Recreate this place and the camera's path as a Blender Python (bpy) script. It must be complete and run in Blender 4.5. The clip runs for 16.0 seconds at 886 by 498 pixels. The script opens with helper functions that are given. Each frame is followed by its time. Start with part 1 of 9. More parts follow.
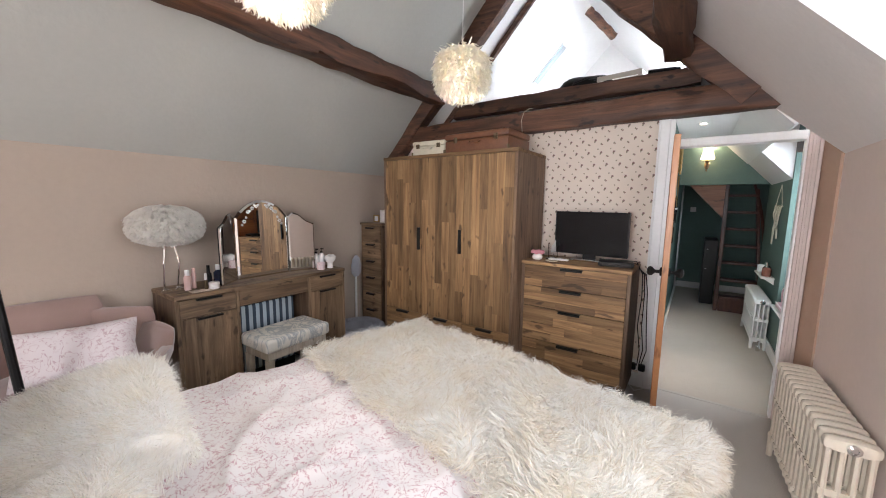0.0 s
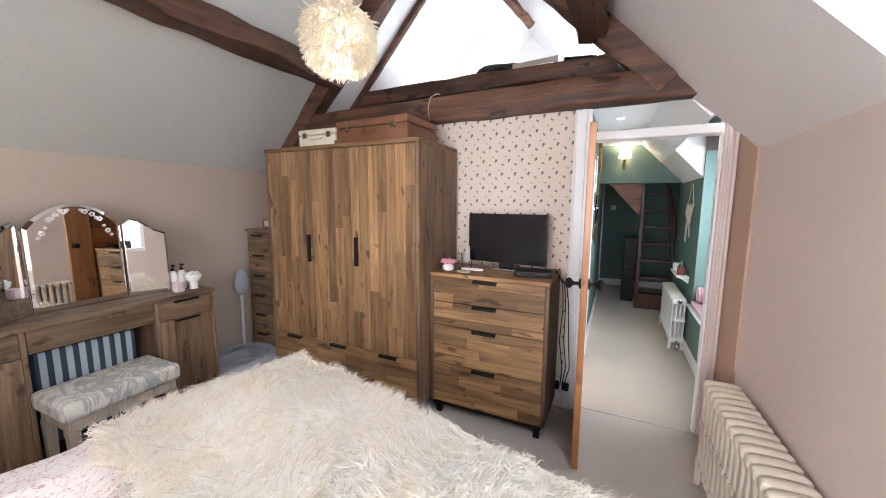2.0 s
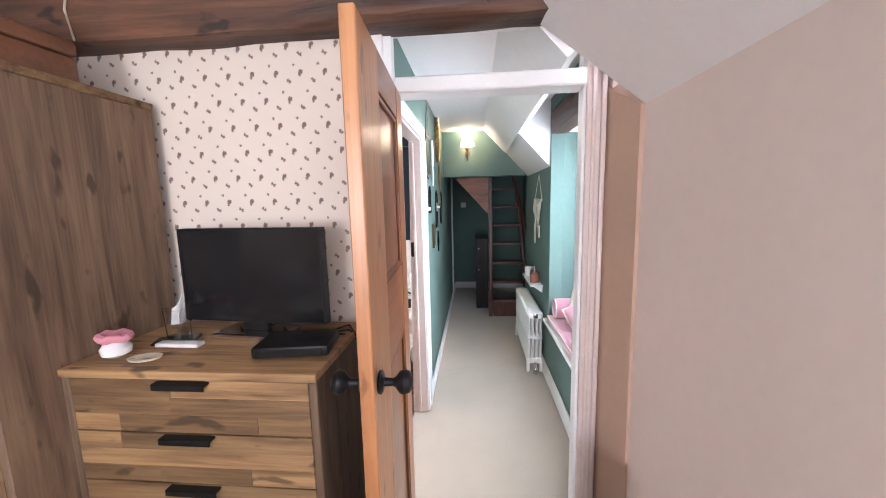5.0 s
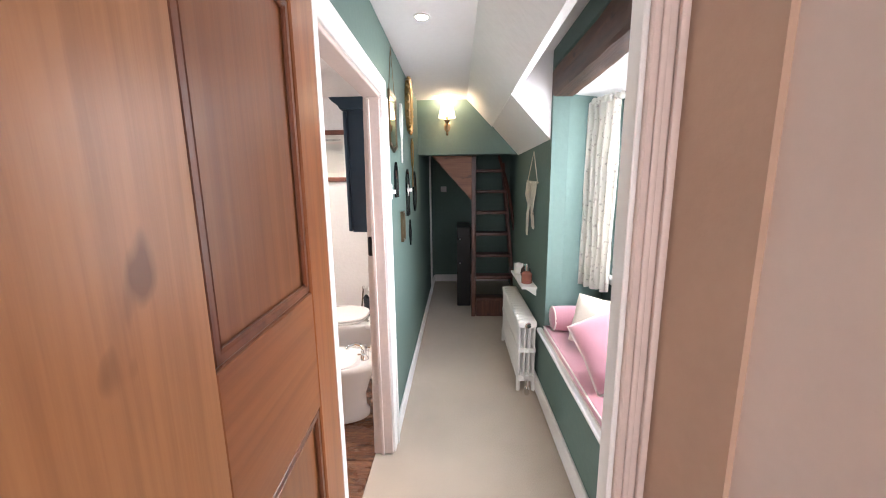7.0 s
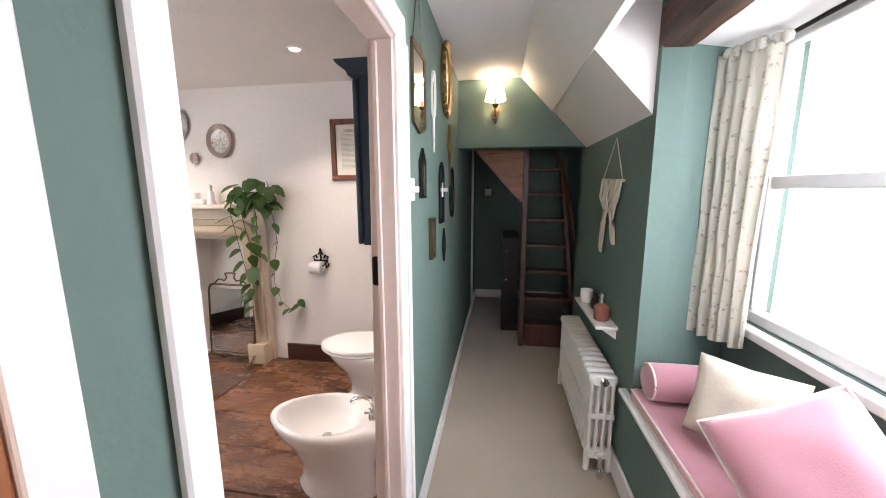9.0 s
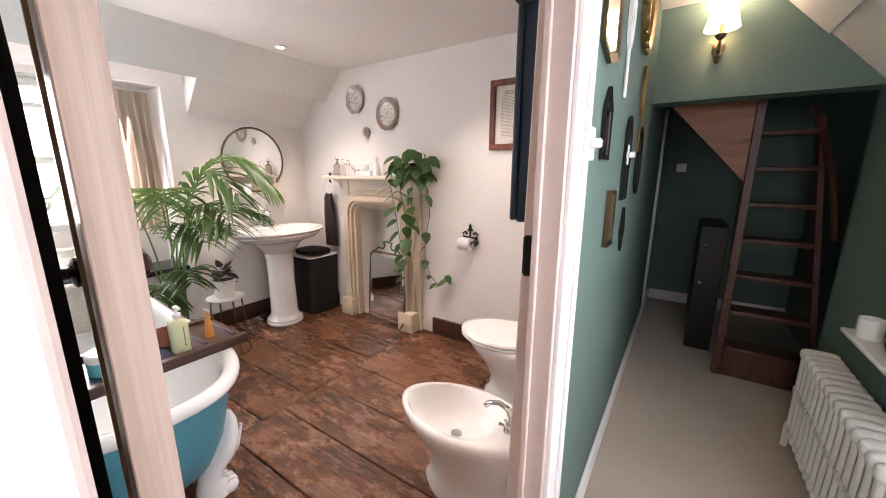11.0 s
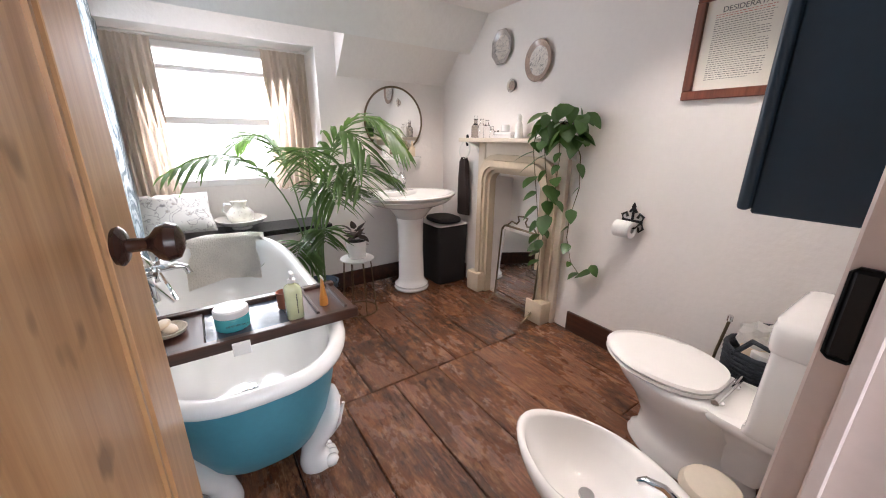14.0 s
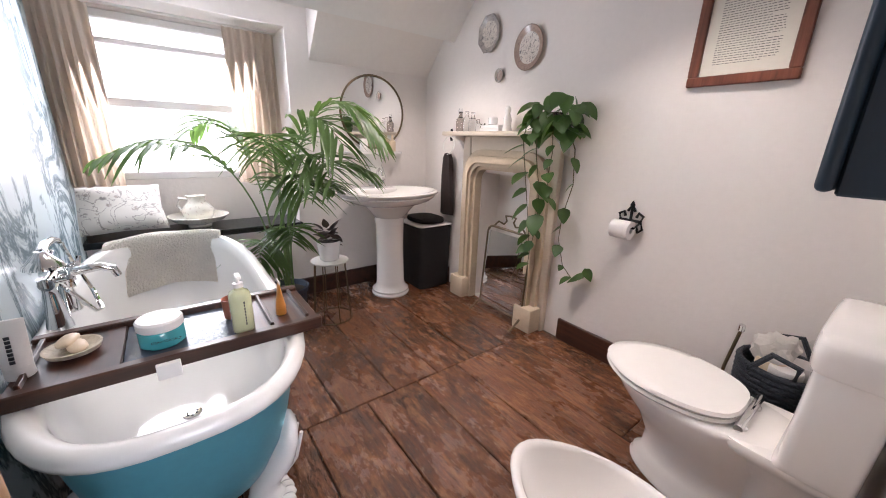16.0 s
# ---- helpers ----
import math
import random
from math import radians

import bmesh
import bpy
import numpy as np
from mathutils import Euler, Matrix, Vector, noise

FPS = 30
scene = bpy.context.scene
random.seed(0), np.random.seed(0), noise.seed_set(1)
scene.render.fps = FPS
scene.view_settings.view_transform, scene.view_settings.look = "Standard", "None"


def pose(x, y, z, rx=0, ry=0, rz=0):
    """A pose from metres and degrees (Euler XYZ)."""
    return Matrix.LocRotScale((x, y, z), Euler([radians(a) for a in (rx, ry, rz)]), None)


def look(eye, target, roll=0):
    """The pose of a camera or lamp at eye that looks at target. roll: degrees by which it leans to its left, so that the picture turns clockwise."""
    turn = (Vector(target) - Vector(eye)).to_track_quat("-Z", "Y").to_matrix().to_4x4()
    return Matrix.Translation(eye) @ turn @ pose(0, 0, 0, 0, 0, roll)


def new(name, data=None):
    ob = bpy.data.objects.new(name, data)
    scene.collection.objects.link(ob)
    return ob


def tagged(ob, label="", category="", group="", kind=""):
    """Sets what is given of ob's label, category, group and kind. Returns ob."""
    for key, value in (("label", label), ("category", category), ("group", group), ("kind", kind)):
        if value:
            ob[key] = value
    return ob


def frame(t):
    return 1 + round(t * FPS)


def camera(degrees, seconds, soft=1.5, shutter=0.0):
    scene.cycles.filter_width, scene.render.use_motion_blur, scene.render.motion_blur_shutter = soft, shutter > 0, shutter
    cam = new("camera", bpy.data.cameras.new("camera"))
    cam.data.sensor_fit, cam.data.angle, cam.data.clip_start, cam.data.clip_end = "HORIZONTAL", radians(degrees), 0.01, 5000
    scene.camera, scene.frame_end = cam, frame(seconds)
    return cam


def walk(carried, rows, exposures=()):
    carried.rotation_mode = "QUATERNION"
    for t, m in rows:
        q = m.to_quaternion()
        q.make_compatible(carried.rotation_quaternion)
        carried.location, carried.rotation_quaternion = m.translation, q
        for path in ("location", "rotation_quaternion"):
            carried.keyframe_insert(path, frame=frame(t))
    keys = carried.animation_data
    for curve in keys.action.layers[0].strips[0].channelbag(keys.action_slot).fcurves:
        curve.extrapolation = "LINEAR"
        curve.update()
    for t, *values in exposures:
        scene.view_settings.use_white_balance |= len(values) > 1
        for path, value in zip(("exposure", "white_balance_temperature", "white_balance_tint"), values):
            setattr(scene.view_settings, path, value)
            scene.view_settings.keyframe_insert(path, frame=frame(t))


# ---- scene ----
cam = camera(102.0, 16.0, soft=1.0)
# seconds, eye x y z, yaw, pitch, roll
PATH = [
    (0, 0.000, 0.105, 1.513, 35.17, -7.35, -0.74),
    (0.5, -0.031, 0.194, 1.505, 33.47, -7.69, -0.30),
    (1, -0.050, 0.350, 1.510, 31.29, -8.20, -0.20),
    (1.5, -0.004, 0.502, 1.535, 30.05, -7.97, -0.51),
    (2, 0.001, 0.698, 1.531, 25.74, -7.38, -0.30),
    (2.5, -0.039, 0.925, 1.542, 20.50, -7.41, 0.07),
    (3, -0.017, 1.063, 1.538, 16.42, -6.84, 0.74),
    (3.5, 0.059, 1.275, 1.535, 13.78, -7.13, 1.15),
    (4, 0.136, 1.533, 1.540, 12.63, -7.14, 0.82),
    (4.5, 0.126, 1.771, 1.539, 9.73, -7.27, 0.52),
    (5, 0.124, 1.956, 1.536, 4.91, -7.72, 1.32),
    (5.2, 0.146, 2.021, 1.521, 4.11, -8.04, 1.41),
    (7.3, 0.142, 2.67, 1.508, 1.75, -10.1, 0.8),
    (7.5, 0.136, 2.727, 1.510, 1.46, -10.05, 0.9),
    (8, 0.136, 2.892, 1.485, 1.35, -9.78, 0.8),
    (8.2, 0.140, 2.978, 1.480, 2.95, -9.4, 0.7),
    (10.3, 0.045, 3.476, 1.447, 21.38, -10.02, -0.06),
    (10.5, 0.047, 3.499, 1.438, 25.22, -10.05, -0.06),
    (11, -0.005, 3.566, 1.403, 33.64, -12.18, -0.21),
    (11.5, -0.084, 3.650, 1.377, 38.16, -14.37, 0.31),
    (12, -0.135, 3.680, 1.371, 41.05, -16.11, 0.20),
    (12.5, -0.165, 3.724, 1.362, 44.18, -16.49, 0.32),
    (13, -0.202, 3.788, 1.379, 49.16, -17.31, 0.68),
    (13.5, -0.214, 3.846, 1.391, 54.68, -17.45, 0.39),
    (14, -0.267, 3.872, 1.370, 55.70, -17.40, -0.48),
    (14.5, -0.356, 3.937, 1.367, 55.38, -17.35, -1.05),
    (15, -0.394, 3.979, 1.358, 53.75, -16.87, -1.41),
    (15.5, -0.414, 4.001, 1.338, 53.14, -16.64, -1.49),
    (16, -0.436, 4.000, 1.285, 53.20, -16.69, -1.65),
]
walk(cam, [(t, pose(x, y, z, 90 + pitch, roll, yaw)) for t, x, y, z, yaw, pitch, roll in PATH],
     exposures=[(0, 0.46, 6000, 10), (1.5, 0.68, 5950, 11), (3, 1.02, 5950, 11), (5, 1.06, 5780, 13), (7.5, 0.66, 6500, 18), (8, 0.46, 6450, 17), (10.5, 0.47, 6650, 21), (12.5, 0.44, 6250, 18), (14, 0.25, 6200, 17), (16, 0.22, 6200, 20)])

# ---- world and lights ----
world = bpy.data.worlds.new("world")
scene.world = world
world.use_nodes = True
wn = world.node_tree.nodes
sky = wn.new("ShaderNodeTexSky")
sky.sky_type = "NISHITA"
sky.sun_disc = False
sky.sun_elevation = radians(40)
sky.sun_rotation = radians(200)
sky.dust_density = 4.0
world.node_tree.links.new(sky.outputs[0], wn["Background"].inputs[0])
wn["Background"].inputs[1].default_value = 0.12

sun_data = bpy.data.lights.new("sun", "SUN")
sun_data.energy, sun_data.angle, sun_data.color = 1.0, radians(20), (1.0, 0.96, 0.9)
sun = new("sun", sun_data)
sun.matrix_basis = look((-8, -12, 14), (0, 0, 0))


def window_light(name, eye, target, w, h, power, color=(0.93, 0.97, 1.0)):
    data = bpy.data.lights.new(name, "AREA")
    data.shape, data.size, data.size_y, data.energy, data.color = "RECTANGLE", w, h, power, color
    ob = new(name, data)
    ob.matrix_basis = look(eye, target)
    return ob


def bulb(name, at, power, color, radius=0.04):
    data = bpy.data.lights.new(name, "POINT")
    data.energy, data.color, data.shadow_soft_size = power, color, radius
    ob = new(name, data)
    ob.location = at
    return ob


window_light("daylight_bedroom_east", (0.72, 1.05, 1.7), (-1.0, 1.5, 0.9), 1.5, 1.4, 18)
# added fill from the unseen south end, to brighten bed and east side
window_light("daylight_bedroom_gable", (-0.5, -1.72, 1.5), (0.9, 2.0, 0.7), 1.1, 1.25, 74, (1.0, 0.98, 0.97))
window_light("daylight_hall", (1.13, 4.1, 1.5), (0.1, 4.9, 0.55), 1.2, 1.1, 26, (0.84, 0.93, 1.0))
window_light("daylight_bathroom", (-3.5, 4.12, 1.5), (0, 4.4, 0.7), 0.95, 0.95, 33, (0.95, 0.98, 1.0))
window_light("daylight_loft", (-0.25, 4.6, 2.95), (-1.6, 4.7, 2.6), 0.9, 0.4, 150, (0.92, 0.96, 1.0))

# ---- materials ----


def nodes_of(name):
    m = bpy.data.materials.new(name)
    m.use_nodes = True
    nt = m.node_tree
    return m, nt, nt.nodes, nt.links, nt.nodes["Principled BSDF"]


def coords(nt, scale=(1, 1, 1), rot=(0, 0, 0), kind="Object"):
    tc = nt.nodes.new("ShaderNodeTexCoord")
    mp = nt.nodes.new("ShaderNodeMapping")
    mp.inputs["Scale"].default_value = scale
    mp.inputs["Rotation"].default_value = rot
    nt.links.new(tc.outputs[kind], mp.inputs["Vector"])
    return mp.outputs["Vector"]


def noise_tex(nt, vec, scale, detail=4.0, rough=0.55, distortion=0.0):
    n = nt.nodes.new("ShaderNodeTexNoise")
    n.inputs["Scale"].default_value = scale
    n.inputs["Detail"].default_value = detail
    n.inputs["Roughness"].default_value = rough
    n.inputs["Distortion"].default_value = distortion
    nt.links.new(vec, n.inputs["Vector"])
    return n.outputs["Fac"]


def ramp(nt, fac, stops):
    r = nt.nodes.new("ShaderNodeValToRGB")
    els = r.color_ramp.elements
    while len(els) < len(stops):
        els.new(0.5)
    for e, (p, c) in zip(els, stops):
        e.position, e.color = p, (*c, 1)
    nt.links.new(fac, r.inputs["Fac"])
    return r.outputs["Color"]


def mixc(nt, a, b, fac, mode="MIX"):
    m = nt.nodes.new("ShaderNodeMix")
    m.data_type, m.blend_type = "RGBA", mode
    for sock, val in ((m.inputs[6], a), (m.inputs[7], b)):
        if isinstance(val, tuple):
            sock.default_value = (*val, 1)
        else:
            nt.links.new(val, sock)
    if isinstance(fac, float):
        m.inputs[0].default_value = fac
    else:
        nt.links.new(fac, m.inputs[0])
    return m.outputs[2]


def bump(nt, bsdf, height, strength, dist=0.01):
    b = nt.nodes.new("ShaderNodeBump")
    b.inputs["Strength"].default_value = strength
    b.inputs["Distance"].default_value = dist
    nt.links.new(height, b.inputs["Height"])
    nt.links.new(b.outputs["Normal"], bsdf.inputs["Normal"])


def math_node(nt, op, a, b=0.0):
    m = nt.nodes.new("ShaderNodeMath")
    m.operation = op
    for sock, val in ((m.inputs[0], a), (m.inputs[1], b)):
        if isinstance(val, (int, float)):
            sock.default_value = val
        else:
            nt.links.new(val, sock)
    return m.outputs[0]


def dim(c, k):
    return tuple(min(1.0, v * k) for v in c)


def surface(name, color, rough=0.6, metal=0.0, var=0.12, scale=3.0, fine=60.0, relief=0.1, depth=0.004, sheen=0.0, coat=0.0, kind="Object"):
    """A painted, glazed or woven surface: large stains and fine grain."""
    m, nt, nodes, links, b = nodes_of(name)
    v = coords(nt, kind=kind)
    big = noise_tex(nt, v, scale, 5)
    small = noise_tex(nt, v, fine, 3)
    c = ramp(nt, big, [(0.3, dim(color, 1 - var)), (0.7, dim(color, 1 + var * 0.6))])
    c = mixc(nt, c, ramp(nt, small, [(0.35, dim(color, 1 - var)), (0.65, dim(color, 1 + var * 0.5))]), 0.3)
    links.new(c, b.inputs["Base Color"])
    r = nt.nodes.new("ShaderNodeMapRange")
    r.inputs["To Min"].default_value, r.inputs["To Max"].default_value = max(0.02, rough - 0.08), min(1, rough + 0.08)
    links.new(big, r.inputs["Value"])
    links.new(r.outputs[0], b.inputs["Roughness"])
    b.inputs["Metallic"].default_value = metal
    b.inputs["Sheen Weight"].default_value = sheen
    b.inputs["Coat Weight"].default_value = coat
    if relief:
        bump(nt, b, small, relief, depth)
    return m


def wood(name, dark, mid, light, axis=2, rough=0.55, scale=1.0, knots=True, vary=0.5, relief=0.25, coat=0.0):
    """Grained timber; axis is the way the grain runs; each piece differs in tone."""
    m, nt, nodes, links, b = nodes_of(name)
    s = [9.0 * scale] * 3
    s[axis] = 0.75 * scale
    info = nodes.new("ShaderNodeObjectInfo")
    tc = nodes.new("ShaderNodeTexCoord")
    add = nodes.new("ShaderNodeVectorMath")
    add.operation = "ADD"
    mul = nodes.new("ShaderNodeVectorMath")
    mul.operation = "SCALE"
    mul.inputs[0].default_value = (7.3, 11.1, 5.7)
    links.new(info.outputs["Random"], mul.inputs["Scale"])
    links.new(tc.outputs["Object"], add.inputs[0])
    links.new(mul.outputs[0], add.inputs[1])
    mp = nodes.new("ShaderNodeMapping")
    mp.inputs["Scale"].default_value = s
    links.new(add.outputs[0], mp.inputs["Vector"])
    g = noise_tex(nt, mp.outputs["Vector"], 2.2, 6, 0.6, 0.6)
    mp2 = nodes.new("ShaderNodeMapping")
    s2 = [60.0 * scale] * 3
    s2[axis] = 1.6 * scale
    mp2.inputs["Scale"].default_value = s2
    links.new(add.outputs[0], mp2.inputs["Vector"])
    fine = noise_tex(nt, mp2.outputs["Vector"], 2.0, 4, 0.6)
    c = ramp(nt, g, [(0.28, dark), (0.5, mid), (0.74, light)])
    c = mixc(nt, c, ramp(nt, fine, [(0.35, dim(dark, 0.8)), (0.6, (1, 1, 1))]), 0.24, "MULTIPLY")
    if knots:
        s3 = [17.0] * 3
        s3[axis] = 7.0
        mp3 = nodes.new("ShaderNodeMapping")
        mp3.inputs["Scale"].default_value = s3
        links.new(add.outputs[0], mp3.inputs["Vector"])
        k = noise_tex(nt, mp3.outputs["Vector"], 0.9, 2, 0.5)
        c = mixc(nt, c, dim(dark, 0.55), ramp(nt, k, [(0.635, (0, 0, 0)), (0.70, (0.85, 0.85, 0.85))]))
    tone = ramp(nt, info.outputs["Random"], [(0.0, dim((1, 0.97, 0.92), 1 - vary)), (0.5, (0.9, 0.9, 0.9)), (1.0, (1.12, 1.1, 1.08))])
    c = mixc(nt, c, tone, 1.0, "MULTIPLY")
    links.new(c, b.inputs["Base Color"])
    b.inputs["Roughness"].default_value = rough
    b.inputs["Coat Weight"].default_value = coat
    b.inputs["Coat Roughness"].default_value = 0.2
    bump(nt, b, fine, relief, 0.003)
    return m


def printed(name, base, inks, scale, thresh=0.62, rough=0.8, relief=0.15, lines=True):
    """Cloth or paper printed with loose sprigs: flower dots and wavering stems."""
    m, nt, nodes, links, b = nodes_of(name)
    v = coords(nt)
    c = base
    big = noise_tex(nt, v, 4.0, 3)
    c = mixc(nt, base, dim(base, 0.9), big)
    for i, ink in enumerate(inks):
        vo = nodes.new("ShaderNodeTexVoronoi")
        vo.inputs["Scale"].default_value = scale * (1 + 0.37 * i)
        nz = nodes.new("ShaderNodeTexNoise")
        nz.inputs["Scale"].default_value = scale * 3
        add = nodes.new("ShaderNodeVectorMath")
        add.operation = "MULTIPLY_ADD"
        add.inputs[1].default_value = (0.03, 0.03, 0.03)
        links.new(v, nz.inputs["Vector"])
        links.new(nz.outputs["Color"], add.inputs[0])
        links.new(v, add.inputs[2])
        links.new(add.outputs[0], vo.inputs["Vector"])
        f = ramp(nt, vo.outputs["Distance"], [(0.12 + 0.04 * i, (1, 1, 1)), (0.24 + 0.04 * i, (0, 0, 0))])
        br = noise_tex(nt, v, scale * 5, 2)
        f = mixc(nt, f, (0, 0, 0), ramp(nt, br, [(0.42, (1, 1, 1)), (0.52, (0, 0, 0))]))
        c = mixc(nt, c, ink, f)
    if lines:
        n = noise_tex(nt, v, scale * 0.9, 3, 0.5, 1.5)
        d = math_node(nt, "ABSOLUTE", math_node(nt, "SUBTRACT", n, 0.5))
        f = ramp(nt, d, [(0.008, (0.8, 0.8, 0.8)), (0.02, (0, 0, 0))])
        c = mixc(nt, c, inks[0], f)
    links.new(c, b.inputs["Base Color"])
    b.inputs["Roughness"].default_value = rough
    b.inputs["Sheen Weight"].default_value = 0.2
    bump(nt, b, noise_tex(nt, v, 240, 2), relief, 0.002)
    return m


def marbled(name, base, vein, scale=3.0, rough=0.4):
    m, nt, nodes, links, b = nodes_of(name)
    v = coords(nt, (1, 1, 0.5))
    n = noise_tex(nt, v, scale, 8, 0.65, 1.2)
    d = math_node(nt, "ABSOLUTE", math_node(nt, "SUBTRACT", n, 0.5))
    c = mixc(nt, vein, base, ramp(nt, d, [(0.01, (0, 0, 0)), (0.06, (1, 1, 1))]))
    links.new(c, b.inputs["Base Color"])
    b.inputs["Roughness"].default_value = rough
    return m


def glowing(name, color, strength):
    m, nt, nodes, links, b = nodes_of(name)
    b.inputs["Base Color"].default_value = (*color, 1)
    b.inputs["Emission Color"].default_value = (*color, 1)
    b.inputs["Emission Strength"].default_value = strength
    return m


def clear(name, tint=(1, 1, 1), rough=0.0, ior=1.45):
    m, nt, nodes, links, b = nodes_of(name)
    b.inputs["Base Color"].default_value = (*tint, 1)
    b.inputs["Transmission Weight"].default_value = 1.0
    b.inputs["Roughness"].default_value = rough
    b.inputs["IOR"].default_value = ior
    return m


def plain(name, color, rough, metal=0.0):
    return surface(name, color, rough, metal, 0.05, 6, 90, 0.03)


def polished(name, color, rough):
    """Silvered glass or plated metal."""
    m, nt, nodes, links, b = nodes_of(name)
    b.inputs["Base Color"].default_value = (*color, 1)
    b.inputs["Metallic"].default_value = 1.0
    b.inputs["Roughness"].default_value = rough
    return m


M = {}
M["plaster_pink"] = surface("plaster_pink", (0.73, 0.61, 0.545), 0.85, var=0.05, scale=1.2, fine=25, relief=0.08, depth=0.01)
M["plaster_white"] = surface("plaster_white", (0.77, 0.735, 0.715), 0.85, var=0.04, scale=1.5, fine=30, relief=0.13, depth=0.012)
# wall plaster toned down to beige to carry the west wall's shade
M["plaster_shaded"] = surface("plaster_shaded", (0.46, 0.375, 0.305), 0.85, var=0.05, scale=1.2, fine=25, relief=0.25, depth=0.01)
# white slope plaster darkened: the west side's shade is in this colour
M["slope_shaded"] = surface("slope_shaded", (0.47, 0.46, 0.42), 0.85, var=0.05, scale=1.5, fine=30, relief=0.2, depth=0.01)
# tan of the wall end, deepened so the colour also holds its shade
M["tan_shaded"] = surface("tan_shaded", (0.46, 0.31, 0.225), 0.75, var=0.06, scale=3, fine=30, relief=0.2, depth=0.008)
M["hall_carpet"] = surface("hall_carpet", (0.46, 0.38, 0.295), 0.95, var=0.16, scale=1.8, fine=260, relief=0.6, depth=0.01, sheen=0.3)
M["loft_white"] = surface("loft_white", (0.82, 0.80, 0.78), 0.85, var=0.05, scale=1.5, fine=22, relief=0.3, depth=0.012)
M["plaster_green"] = surface("plaster_green", (0.108, 0.168, 0.145), 0.75, var=0.1, scale=1.6, fine=30, relief=0.2, depth=0.008)
M["bath_white"] = surface("bath_white", (0.79, 0.74, 0.705), 0.8, var=0.04, scale=1.5, fine=30, relief=0.25, depth=0.01)
M["gloss_white"] = surface("gloss_white", (0.78, 0.76, 0.74), 0.35, var=0.05, scale=4, fine=40, relief=0.08)
# pink-brown of the bathroom lining, also shade colour for the right architrave
M["jamb_pink_shade"] = surface("jamb_pink_shade", (0.60, 0.49, 0.44), 0.45, var=0.08, scale=5, fine=40, relief=0.1)
M["carpet"] = surface("carpet", (0.47, 0.42, 0.365), 0.95, var=0.14, scale=2.2, fine=260, relief=0.6, depth=0.01, sheen=0.3)
M["beam"] = wood("beam", (0.022, 0.009, 0.005), (0.095, 0.04, 0.021), (0.2, 0.088, 0.044), axis=0, rough=0.6, scale=0.7, vary=0.2, relief=0.8)
M["beam_y"] = wood("beam_y", (0.022, 0.009, 0.005), (0.095, 0.04, 0.021), (0.2, 0.088, 0.044), axis=1, rough=0.6, scale=0.7, vary=0.2, relief=0.8)
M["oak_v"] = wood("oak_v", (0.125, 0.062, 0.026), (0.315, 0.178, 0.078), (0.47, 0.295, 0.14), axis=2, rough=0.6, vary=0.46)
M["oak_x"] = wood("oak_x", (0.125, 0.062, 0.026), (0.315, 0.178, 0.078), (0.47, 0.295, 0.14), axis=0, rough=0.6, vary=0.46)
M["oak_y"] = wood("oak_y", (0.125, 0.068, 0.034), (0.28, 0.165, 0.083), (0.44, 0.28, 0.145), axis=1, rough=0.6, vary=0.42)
# oak at about half tone: shade of sides and carcasses in the colour
M["oak_shaded"] = wood("oak_shaded", (0.075, 0.042, 0.026), (0.165, 0.10, 0.06), (0.25, 0.16, 0.095), axis=2, rough=0.6, vary=0.35)
M["oak_grey_x"] = wood("oak_grey_x", (0.095, 0.055, 0.03), (0.255, 0.165, 0.096), (0.40, 0.272, 0.168), axis=0, rough=0.6, vary=0.35)
M["oak_grey_y"] = wood("oak_grey_y", (0.095, 0.055, 0.03), (0.255, 0.165, 0.096), (0.40, 0.272, 0.168), axis=1, rough=0.6, vary=0.35)
M["oak_grey_v"] = wood("oak_grey_v", (0.095, 0.055, 0.03), (0.255, 0.165, 0.096), (0.40, 0.272, 0.168), axis=2, rough=0.6, vary=0.35)
M["pine"] = wood("pine", (0.36, 0.18, 0.075), (0.49, 0.28, 0.135), (0.57, 0.35, 0.185), axis=2, rough=0.3, scale=0.7, vary=0.12, relief=0.1, coat=0.3)
M["pine_red"] = wood("pine_red", (0.23, 0.076, 0.025), (0.285, 0.10, 0.034), (0.335, 0.128, 0.047), axis=2, rough=0.32, scale=0.45, vary=0.15, relief=0.1, knots=False, coat=0.25)
M["mahogany"] = wood("mahogany", (0.02, 0.007, 0.004), (0.055, 0.018, 0.01), (0.10, 0.035, 0.018), axis=0, rough=0.35, vary=0.15, relief=0.1, coat=0.2)
M["ladder_wood"] = wood("ladder_wood", (0.05, 0.014, 0.008), (0.095, 0.03, 0.017), (0.15, 0.05, 0.028), axis=2, rough=0.45, vary=0.15, relief=0.1)
M["black_metal"] = plain("black_metal", (0.012, 0.011, 0.011), 0.45, 0.6)
M["black_gloss"] = plain("black_gloss", (0.008, 0.008, 0.009), 0.15)
M["chrome"] = polished("chrome", (0.78, 0.78, 0.78), 0.05)
M["brass"] = plain("brass", (0.38, 0.25, 0.10), 0.3, 1.0)
M["old_brass"] = plain("old_brass", (0.16, 0.12, 0.075), 0.38, 1.0)
M["ceramic"] = surface("ceramic", (0.87, 0.84, 0.81), 0.08, var=0.02, scale=2, fine=20, relief=0.0, coat=0.4)
M["cream_iron"] = surface("cream_iron", (0.66, 0.58, 0.47), 0.4, var=0.06, scale=6, fine=50, relief=0.12)
M["white_iron"] = surface("white_iron", (0.72, 0.70, 0.66), 0.4, var=0.06, scale=6, fine=50, relief=0.12)
M["mirror"] = polished("mirror", (0.86, 0.87, 0.86), 0.0)
M["glass"] = clear("glass")
